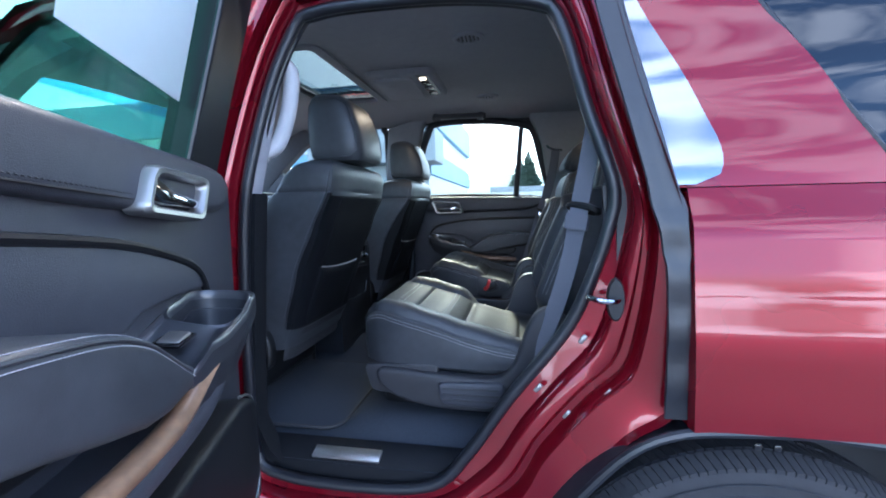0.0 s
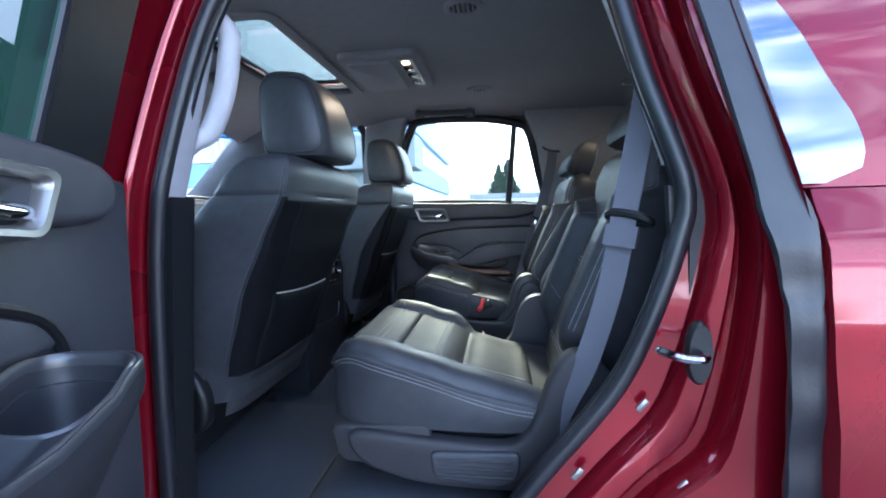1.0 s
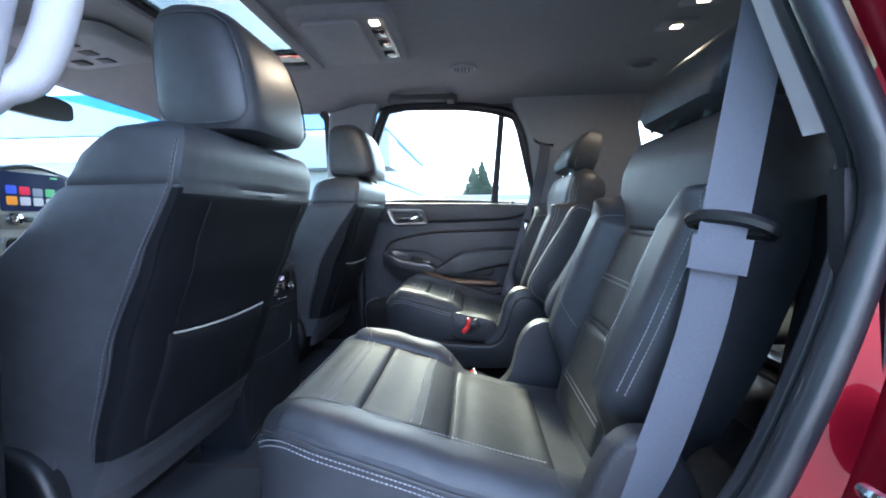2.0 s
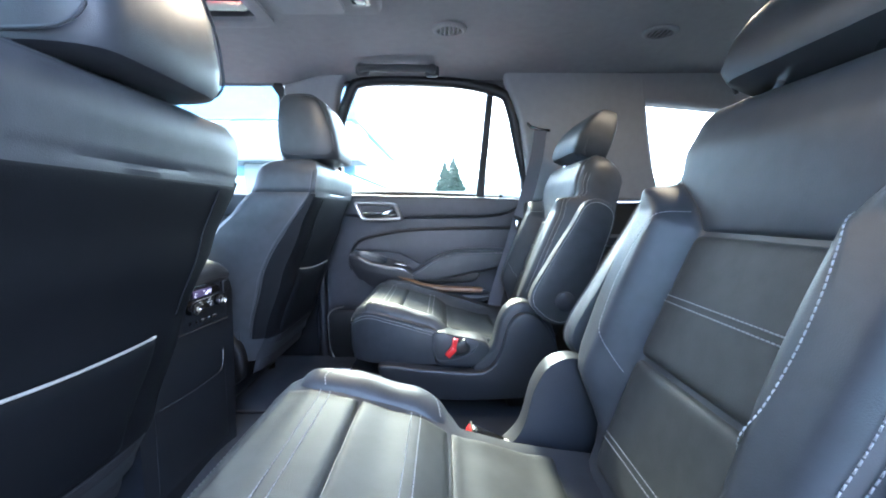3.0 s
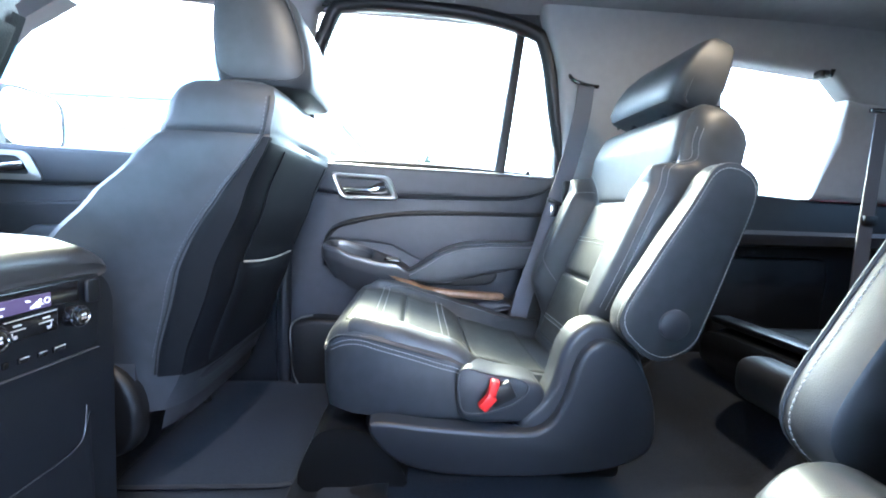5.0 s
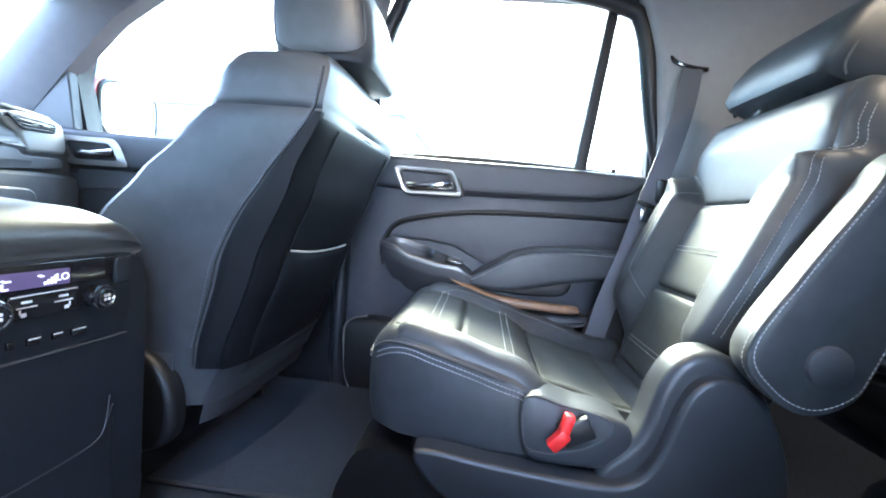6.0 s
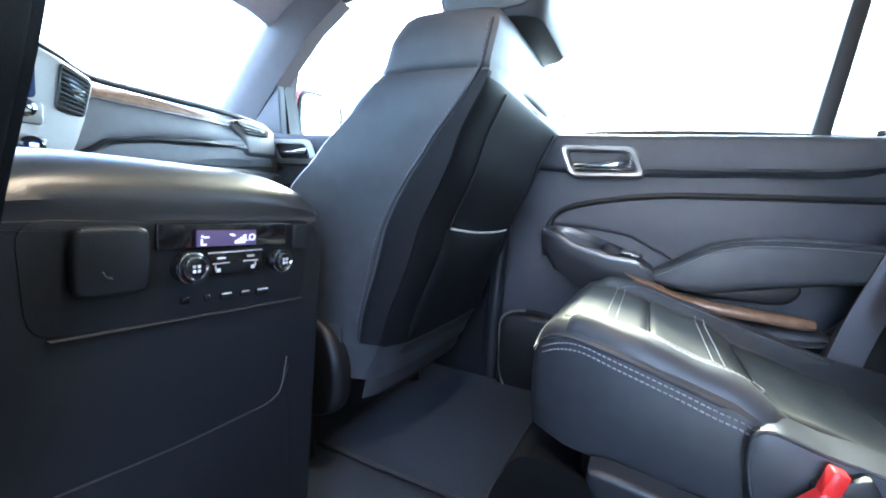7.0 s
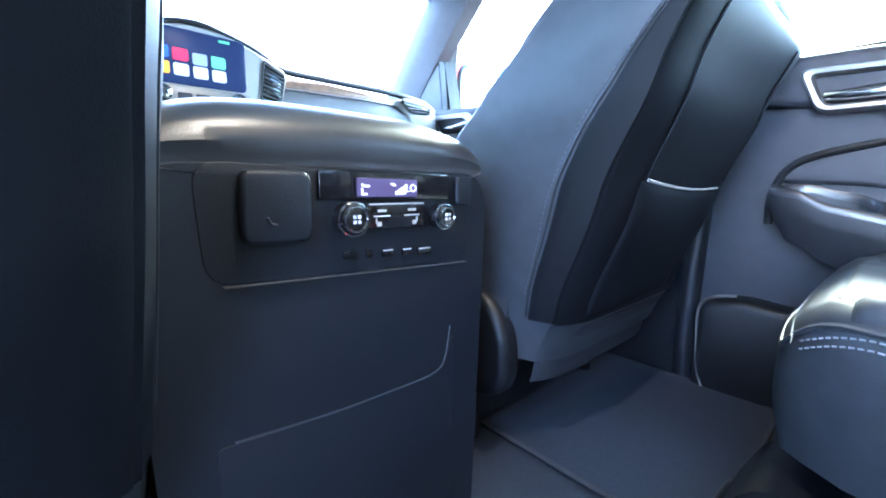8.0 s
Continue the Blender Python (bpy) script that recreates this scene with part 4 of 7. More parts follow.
    wood = [(-0.125, 0.953), (-0.09, 0.937), (-0.02, 0.909), (0.05, 0.900), (0.10, 0.897), (0.19, 0.893), (0.212, 0.893)]
    bm = bmesh.new()
    rings = []
    for i, q in enumerate(spline([(a, b, 0) for a, b in wood], 30)):
        w = 0.0125 * min(1.0, 0.25 + i / 6, 0.72 + (29 - i) / 4)
        rings.append([at(q.x, q.y + w * math.cos(k * math.tau / 12), 0.114 + 0.004 * min(i / 12, 1.0) + 0.016 * math.sin(k * math.tau / 12)) for k in range(12)])
    loft(bm, rings)
    part("wood_strip", bm, WOOD, root, "brown wood trim strip")
    plate("lower_bolster", smooth_outline([(-0.16, 0.935), (-0.05, 0.895), (0.10, 0.875), (0.235, 0.876), (0.24, 0.85), (0.1, 0.838), (-0.1, 0.86), (-0.19, 0.905)], 40), TRIM, 0.100, 0.015, 0.016, label="charcoal moulded bolster under the wood strip")
    # bottle bin low on the door, speaker
    plate("map_pocket", round_outline([(-0.41, 0.565), (-0.41, 0.79), (-0.34, 0.81), (0.06, 0.765), (0.08, 0.66), (0.03, 0.585)], 0.03), TRIM_BLACK, 0.062, 0.018, 0.016, label="charcoal plastic map pocket")
    bm = bmesh.new()
    tube(bm, spline([at(-0.345, 0.813, 0.066), at(-0.385, 0.803, 0.068), at(-0.408, 0.775, 0.070), at(-0.405, 0.70, 0.073), at(-0.396, 0.635, 0.077), at(-0.370, 0.592, 0.080), at(-0.31, 0.577, 0.080), at(-0.2, 0.580, 0.080)], 40), 0.0032, 8)
    part("pocket_edge", bm, SATIN, root, "bright edge of the map pocket")
    # pull handle in its satin frame
    outer = round_outline([(-0.302, 1.238), (-0.128, 1.233), (-0.098, 1.162), (-0.268, 1.160)], 0.018)
    inner = round_outline([(-0.280, 1.224), (-0.142, 1.219), (-0.120, 1.176), (-0.258, 1.174)], 0.014)
    bm = bmesh.new()
    loft(bm, [[at(a, b, h) for a, b in ring] for ring, h in ((outer, 0.03), (outer, 0.056), ([(p[0] * 0.75 + q[0] * 0.25, p[1] * 0.75 + q[1] * 0.25) for p, q in zip(outer, inner)], 0.063), ([(p[0] * 0.3 + q[0] * 0.7, p[1] * 0.3 + q[1] * 0.7) for p, q in zip(outer, inner)], 0.062), (inner, 0.054), (inner, 0.030))], cap=False)
    frame_ob = part("handle_frame", bm, SATIN, root, "satin silver handle frame")
    plate("handle_recess", inner, TRIM_BLACK, 0.004, 0.030, 0.002, parent=frame_ob)
    bm = bmesh.new()
    loft(bm, [[at(x, 1.192 + dz + w * math.cos(k * math.tau / 10), h + 0.006 * math.sin(k * math.tau / 10)) for k in range(10)] for x, dz, w, h in ((-0.262, -0.003, 0.008, 0.050), (-0.23, -0.004, 0.009, 0.055), (-0.18, -0.002, 0.011, 0.056), (-0.155, 0.004, 0.018, 0.052), (-0.135, 0.008, 0.017, 0.044))])
    part("lever", bm, CHROME, frame_ob, "chrome door lever")
    bm = bmesh.new()
    rbox(bm, at(-0.225, 1.208, 0.040), (0.05, 0.012, 0.018), 0.004, 2)
    part("lock_button", bm, TRIM, frame_ob)
    # window frame, divider and glass
    bm = bmesh.new()
    inn = [(-0.345, 1.25), (-0.362, 1.45), (-0.372, 1.61), (-0.355, 1.675), (-0.30, 1.693), (0.20, 1.683), (0.275, 1.668), (0.322, 1.612), (0.355, 1.52), (0.388, 1.25)]
    out = [(-0.415, 1.25), (-0.40, 1.45), (-0.398, 1.62), (-0.375, 1.705), (-0.30, 1.725), (0.20, 1.716), (0.30, 1.70), (0.352, 1.63), (0.388, 1.52), (0.42, 1.25)]
    if side < 0:
        inn[:5] = [(-0.335, 1.25), (-0.345, 1.45), (-0.350, 1.61), (-0.335, 1.675), (-0.28, 1.693)]
        out[:5] = [(-0.455, 1.25), (-0.462, 1.45), (-0.470, 1.62), (-0.445, 1.72), (-0.32, 1.74)]
    a, b = [(q.x, q.y) for q in spline([(*p, 0) for p in inn], 60)], [(q.x, q.y) for q in spline([(*p, 0) for p in out], 60)]
    loft(bm, [[at(*p, h) for p in ring] for ring, h in ((a, -0.05), (a, 0.0), (b, 0.006), (b, -0.06))], closed=False, cap=False)
    part("window_frame", bm, TRIM_BLACK, root, "black window frame")
    bm = bmesh.new()
    tube(bm, [at(*p, 0.004) for p in a], 0.006, 8)
    part("window_seal", bm, RUBBER, root, "black rubber window seal")
    plate("divider", [(0.193, 1.25), (0.228, 1.66), (0.228, 1.69), (0.258, 1.69), (0.256, 1.66), (0.226, 1.25)], TRIM_BLACK, 0.03, -0.03, 0.006, label="black window divider bar")
    bm = bmesh.new()
    slab(bm, [(-0.36, 1.23), (-0.37, 1.62), (-0.34, 1.69), (0.24, 1.685), (0.31, 1.64), (0.35, 1.52), (0.39, 1.23)], lambda p, q, h: at(p, q, h - 0.038), 0.001, 0.004)
    glass = part("pane", bm, TINTED if side < 0 else WINDOW, root, "tinted green side window glass" if side < 0 else "clear side window glass")
    bm = bmesh.new()
    rbox(bm, at(0.295, 1.262, 0.012), (0.014, 0.008, 0.012), 0.003, 2)
    part("sill_clip", bm, TRIM_BLACK, root)
    if side < 0:
        bm = bmesh.new()
        slab(bm, [(-0.325, 1.378), (-0.330, 1.69), (-0.045, 1.68), (-0.052, 1.382)], lambda p, q, h: at(p, q, h - 0.024), 0.0003, 0.0008)
        part("price_sheet", bm, WHITE_SHEET, glass, "white paper sheet stuck inside the glass")
        bm = bmesh.new()
        for k in range(5):
            rbox(bm, at(-0.312 + 0.006 * (k % 2), 1.47 + 0.024 * k, -0.0330), (0.022 - 0.003 * (k % 3), 0.001, 0.009), 0.0003, 1)
        part("sticker", bm, MARK, glass, "small faded sticker marks")
    # rubber edge round the panel
    bm = bmesh.new()
    tube(bm, [at(q.x, q.y, -0.02) for q in spline([(*p, 0) for p in low], 70, closed=True)], 0.011, 8, closed=True)
    part("edge_seal", bm, RUBBER, root, "black rubber edge seal")
    return root


rear_door(1, 0, 0.0)
rear_door(-1, 72.4, 0.019)


def front_door(side):
    root = thing("front_door", (-1.0, MID + side * 0.82, 0), "closed front car door with charcoal panel and silver handle", "car door", "front doors")
    c = Vector(root.location)

    def at(x, z, h=0.0):
        return Vector((x, MID + side * (0.825 - 0.155 * max(z - 1.25, 0) - h), z)) - c

    low = [(-1.42, 0.57), (-1.42, 1.26), (-0.60, 1.25), (-0.60, 0.57)]
    bm = bmesh.new()
    slab(bm, low, lambda a, b, h: at(a, b, h - 0.09), 0.004, 0.088)
    part("shell", bm, RED, root, "dark red painted door shell")
    bm = bmesh.new()
    slab(bm, low, lambda a, b, h: at(a, b, h), 0.01, 0.03)
    part("inner_panel", bm, TRIM, root, "charcoal moulded inner door panel")
    bm = bmesh.new()
    slab(bm, smooth_outline([(-1.42, 1.20), (-1.43, 1.30), (-1.25, 1.285), (-0.61, 1.26), (-0.60, 1.19), (-1.0, 1.175), (-1.3, 1.175)], 50), lambda a, b, h: at(a, b, h + 0.02), 0.016, 0.034, 4)
    part("upper_roll", bm, VINYL, root, "padded black upper door roll")
    bm = bmesh.new()
    slab(bm, smooth_outline([(-1.36, 1.08), (-1.2, 1.12), (-0.65, 1.13), (-0.64, 0.96), (-0.9, 0.92), (-1.3, 0.94)], 50), lambda a, b, h: at(a, b, h + 0.02), 0.014, 0.02, 4)
    part("insert", bm, VINYL, root, "padded black vinyl door insert")
    bm = bmesh.new()
    rings = []
    for x, zt, deep in ((-1.22, 1.0, 0.04), (-1.1, 1.06, 0.09), (-0.8, 1.07, 0.10), (-0.64, 1.06, 0.08)):
        rings.append([at(x, zt - 0.045 + 0.045 * power(math.sin(k * math.tau / 20), 3), 0.03 + deep / 2 + deep / 2 * power(math.cos(k * math.tau / 20), 3)) for k in range(20)])
    loft(bm, rings)
    part("armrest", bm, LEATHER, root, "black leather armrest")
    outer = round_outline([(-1.345, 1.268), (-1.14, 1.262), (-1.10, 1.182), (-1.30, 1.182)], 0.02)
    inner = round_outline([(-1.31, 1.252), (-1.16, 1.248), (-1.13, 1.198), (-1.28, 1.198)], 0.016)
    bm = bmesh.new()
    loft(bm, [[at(a, b, h) for a, b in ring] for ring, h in ((outer, 0.03), (outer, 0.06), (inner, 0.064), (inner, 0.04))], cap=False)
    fr = part("handle_frame", bm, SATIN, root, "satin silver handle frame")
    bm = bmesh.new()
    slab(bm, inner, lambda a, b, h: at(a, b, h + 0.036), 0.001, 0.004)
    part("handle_recess", bm, TRIM_BLACK, fr)
    bm = bmesh.new()
    tube(bm, [at(-1.27, 1.218, 0.058), at(-1.21, 1.215, 0.064), at(-1.15, 1.225, 0.056)], [0.008, 0.012, 0.014], 10)
    part("lever", bm, CHROME, fr, "chrome door lever")
    for k in range(2):
        bm = bmesh.new()
        rbox(bm, at(-1.295, 1.24 - 0.022 * k, 0.045), (0.014, 0.012, 0.016), 0.003, 2)
        part("lock_button", bm, GLOSS, fr)
    bm = bmesh.new()
    inn = [(-1.285, 1.27), (-1.295, 1.44), (-1.27, 1.515), (-1.04, 1.70), (-0.95, 1.715), (-0.62, 1.70), (-0.588, 1.65), (-0.60, 1.27)]
    out = [(-1.40, 1.27), (-1.38, 1.44), (-1.33, 1.545), (-1.07, 1.75), (-0.95, 1.765), (-0.60, 1.75), (-0.55, 1.66), (-0.56, 1.27)]
    loft(bm, [[at(*p, h) for p in ring] for ring, h in ((inn, -0.05), (inn, 0.004), (out, 0.012), (out, -0.06))], closed=False, cap=False)
    part("window_frame", bm, TRIM_BLACK, root, "black window frame")
    bm = bmesh.new()
    slab(bm, [(-1.30, 1.25), (-1.30, 1.45), (-1.05, 1.71), (-0.58, 1.71), (-0.585, 1.25)], lambda p, q, h: at(p, q, h - 0.04), 0.001, 0.004)
    part("pane", bm, WINDOW, root, "clear side window glass")
    return root


front_door(1)
front_door(-1)


def wing_mirror(side):
    root = thing("wing_mirror", (-1.40, MID + side * 0.93, 1.30), "dark red wing mirror on the front door", "mirror", "wing mirrors")
    bm = bmesh.new()
    rings = []
    for x, s in ((-0.12, 0.35), (-0.105, 0.75), (-0.06, 1.02), (-0.02, 1.09), (0.015, 1.05)):
        rings.append([(x, side * (0.14 + 0.13 * s * power(math.cos(k * math.tau / 24), 4)), 0.10 + 0.105 * s * power(math.sin(k * math.tau / 24), 4)) for k in range(24)])
    loft(bm, rings)
    part("housing", bm, RED, root)
    bm = bmesh.new()
    rbox(bm, (-0.02, side * 0.0, 0.02), (0.07, 0.14, 0.05), 0.015, 3)
    part("arm", bm, TRIM_BLACK, root)
    bm = bmesh.new()
    loft(bm, [[(0.017 + d, side * (0.14 + 0.118 * power(math.cos(k * math.tau / 24), 4)), 0.10 + 0.095 * power(math.sin(k * math.tau / 24), 4)) for k in range(24)] for d in (0.0, 0.004)])
    rim = bmesh.new()
    tube(rim, [(0.018, side * (0.14 + 0.121 * power(math.cos(k * math.tau / 40), 4)), 0.10 + 0.098 * power(math.sin(k * math.tau / 40), 4)) for k in range(40)], 0.008, 8, closed=True)
    part("mirror_rim", rim, TRIM_BLACK, root, "black rim of the mirror")
    part("mirror_glass", bm, material("mirror_silver", (0.9, 0.91, 0.92), 0.02, metal=1.0, vary=0.01), root, "mirror glass reflecting the sky")


wing_mirror(1)

# ---- windscreen, front pillars ----
bm = bmesh.new()
LOW, TOP = (-1.86, 1.24), (-1.24, 1.70)
rows = []
for j in range(9):
    t = j / 8
    rows.append([(LOW[0] + (TOP[0] - LOW[0]) * t - 0.10 * math.cos((k / 16 - 0.5) * math.pi) * (1 - 0.4 * t), MID + (k / 16 - 0.5) * 2 * (0.80 - 0.08 * t), LOW[1] + (TOP[1] - LOW[1]) * t) for k in range(17)])
loft(bm, rows, closed=False, cap=False)
screen = struct("window_1", bm, WINDSCREEN, "curved clear windscreen", "windscreen")
bm = bmesh.new()
loft(bm, [[Vector(p) + Vector((0.006, 0, -0.004)) for p in r] for r in rows[7:9]], closed=False, cap=False)
part("shade_band", bm, SHADE_BAND, screen, "blue tinted shade band")
for side in (-1, 1):
    bm = bmesh.new()
    path = [(-1.80, 0.81, 1.22), (-1.60, 0.80, 1.37), (-1.42, 0.775, 1.53), (-1.25, 0.75, 1.665), (-1.10, 0.72, 1.73)]
    loft(bm, [[(x + dx, MID + side * (o + do), z + dz) for dx, do, dz in ((-0.05, -0.02, 0.01), (0.0, -0.05, -0.02), (0.06, -0.045, -0.05), (0.13, -0.02, -0.075), (0.13, 0.03, -0.075), (-0.05, 0.05, 0.02))] for x, o, z in path])
    struct("front_pillar_trim", bm, DIMMED_GREY, "grey trim of the sloping front pillar", "pillar trim")
    bm = bmesh.new()
    slab(bm, [(-1.82, 1.15), (-1.80, 1.22), (-1.60, 1.38), (-1.40, 1.50), (-1.295, 1.50), (-1.295, 1.15)], lambda a, b, h: wall(a, b, h, side), 0.006, 0.03)
    struct("door_corner_trim", bm, TRIM, "charcoal corner trim at the foot of the front pillar", "pillar trim")


def grab_handle(name_label, pts, r, side, mat):
    root = thing("grab_handle", pts[0], name_label, "grab handle", "grab handles")
    c = Vector(pts[0])
    q = spline(pts, 26)
    bm = bmesh.new()
    tube(bm, [p - c for p in q], [r * (1.35 if i < 3 or i > 22 else 1.0) for i in range(26)], 10)
    part("bar", bm, mat, root)
    for p in (q[0], q[-1]):
        bm = bmesh.new()
        rbox(bm, p - c + Vector((0, side * 0.012, 0)), (0.05, 0.035, 0.05), 0.012, 3)
        part("mount", bm, mat, root)
    return root


grab_handle("pale grey vertical grab handle on the centre pillar", [(-0.385, MID - 0.765, 1.578), (-0.350, MID - 0.732, 1.562), (-0.338, MID - 0.725, 1.535), (-0.345, MID - 0.725, 1.48), (-0.356, MID - 0.725, 1.435), (-0.374, MID - 0.730, 1.385), (-0.392, MID - 0.738, 1.357), (-0.43, MID - 0.775, 1.335)], 0.020, -1, PALE_TRIM)
grab_handle("grey grab handle on the front pillar", [(-1.545, MID + 0.80, 1.452), (-1.51, MID + 0.770, 1.478), (-1.43, MID + 0.760, 1.565), (-1.36, MID + 0.760, 1.64), (-1.33, MID + 0.79, 1.662)], 0.015, 1, GREY_TRIM)
grab_handle("folded grey grab handle above the rear door", [(-0.238, MID + 0.655, 1.722), (-0.215, MID + 0.625, 1.712), (-0.005, MID + 0.625, 1.708), (0.018, MID + 0.655, 1.716)], 0.013, 1, DIMMED_GREY)

# ---- ceiling fittings ----


def ceiling_vent(x, y):
    z = headliner_z(x, y)
    root = thing("ceiling_vent", (x, y, z), "round grey ceiling air vent with slats", "vent", "ceiling vents")
    bm = bmesh.new()
    n = 32
    loft(bm, [[(r * math.cos(k * math.tau / n), r * 0.86 * math.sin(k * math.tau / n), h) for k in range(n)] for r, h in ((0.054, 0.004), (0.052, -0.006), (0.044, -0.010), (0.037, -0.008), (0.035, 0.004))], cap=False)
    part("rim", bm, GREY_TRIM, root)
    bm = bmesh.new()
    bmesh.ops.create_cone(bm, cap_ends=True, segments=n, radius1=0.035, radius2=0.035, depth=0.004, matrix=Matrix.Translation((0, 0, -0.001)))
    part("backing", bm, TRIM_BLACK, root, "dark vent throat")
    for k in range(-2, 3):
        bm = bmesh.new()
        rbox(bm, (k * 0.013, 0, -0.006), (0.004, 2 * 0.033 * math.sqrt(max(1 - (k * 0.013 / 0.036) ** 2, 0.05)) * 0.86, 0.008), 0.001, 1, Matrix.Rotation(radians(25), 3, "Y"))
        part("slat", bm, GREY_TRIM, root)


for x, y in ((0.07, -0.360), (0.078, 0.366), (0.72, -0.40), (0.722, 0.388)):
    ceiling_vent(x, y)


def overhead_console():
    z = headliner_z(-0.2, 0) - 0.002
    root = thing("overhead_console", (-0.215, 0.055, z), "grey overhead console with folded screen lid and reading lamp", "ceiling console")
    bm = bmesh.new()
    slab(bm, round_outline([(-0.17, -0.18), (0.115, -0.18), (0.115, 0.18), (-0.17, 0.18)], 0.04, 5), lambda a, b, h: Vector((a, b, -h)), 0.012, 0.024)
    part("housing", bm, HEADLINER, root)
    bm = bmesh.new()
    slab(bm, round_outline([(-0.145, -0.145), (0.02, -0.145), (0.02, 0.15), (-0.145, 0.15)], 0.02, 4), lambda a, b, h: Vector((a, b, -0.022 - h)), 0.006, 0.012)
    part("lid", bm, GREY_TRIM, root, "grey screen lid")
    bm = bmesh.new()
    slab(bm, round_outline([(0.040, -0.160), (0.092, -0.160), (0.092, 0.115), (0.040, 0.115)], 0.012, 4), lambda a, b, h: Vector((a, b, -0.022 - h)), 0.004, 0.008)
    bezel = part("lamp_bezel", bm, SATIN, root, "silver lamp bezel")
    for dy, mat in ((-0.135, LAMP_LED), (-0.075, GLOSS), (-0.005, GLOSS), (0.075, GLOSS)):
        bm = bmesh.new()
        rbox(bm, (0.066, dy, -0.031), (0.026, 0.024, 0.008) if mat is LAMP_LED else (0.036, 0.045, 0.008), 0.003, 2)
        part("lamp_lens" if mat is LAMP_LED else "switch", bm, mat, bezel, "lit reading lamp lens" if mat is LAMP_LED else "")


overhead_console()


def dome_lamp(x, y):
    root = thing("dome_lamp", (x, y, headliner_z(x, y)), "small lit reading lamp in the headliner", "lamp")
    bm = bmesh.new()
    rbox(bm, (0, 0, -0.002), (0.10, 0.07, 0.012), 0.005, 2)
    part("bezel", bm, GREY_TRIM, root)
    bm = bmesh.new()
    rbox(bm, (0, 0, -0.008), (0.03, 0.022, 0.006), 0.002, 2)
    part("lens", bm, LAMP_LED, root, "lit lens")


dome_lamp(0.70, 0.085)
dome_lamp(0.70, -0.063)


def front_overhead():
    root = thing("front_overhead_console", (-1.02, MID, headliner_z(-1.02, MID)), "pale grey front overhead console with lamps and buttons", "ceiling console")
    bm = bmesh.new()
    slab(bm, round_outline([(-0.16, -0.13), (0.14, -0.11), (0.14, 0.11), (-0.16, 0.13)], 0.05, 5), lambda a, b, h: Vector((a, b, -h - 0.06 * max(-a, 0))), 0.015, 0.035)
    part("housing", bm, GREY_TRIM, root)
    for dx, dy in ((-0.08, -0.06), (-0.08, 0.06), (0.0, -0.06), (0.0, 0.0), (0.0, 0.06)):
        bm = bmesh.new()
        rbox(bm, (dx, dy, -0.037 - 0.06 * max(-dx, 0)), (0.045, 0.035, 0.01), 0.004, 2)
        part("button", bm, SKIRT, root)
    bm = bmesh.new()
    rings = [[(-0.22 + d, 0.03 + 0.125 * s * power(math.cos(k * math.tau / 24), 4), -0.17 + 0.038 * s * power(math.sin(k * math.tau / 24), 4)) for k in range(24)] for d, s in ((-0.03, 0.6), (-0.02, 0.95), (0.0, 1.0), (0.005, 0.97))]
    mir = bm
    loft(mir, rings)
    tagged(part("rear_view_mirror", mir, TRIM_BLACK, root), "black rear-view mirror")


front_overhead()

# ---- seats ----


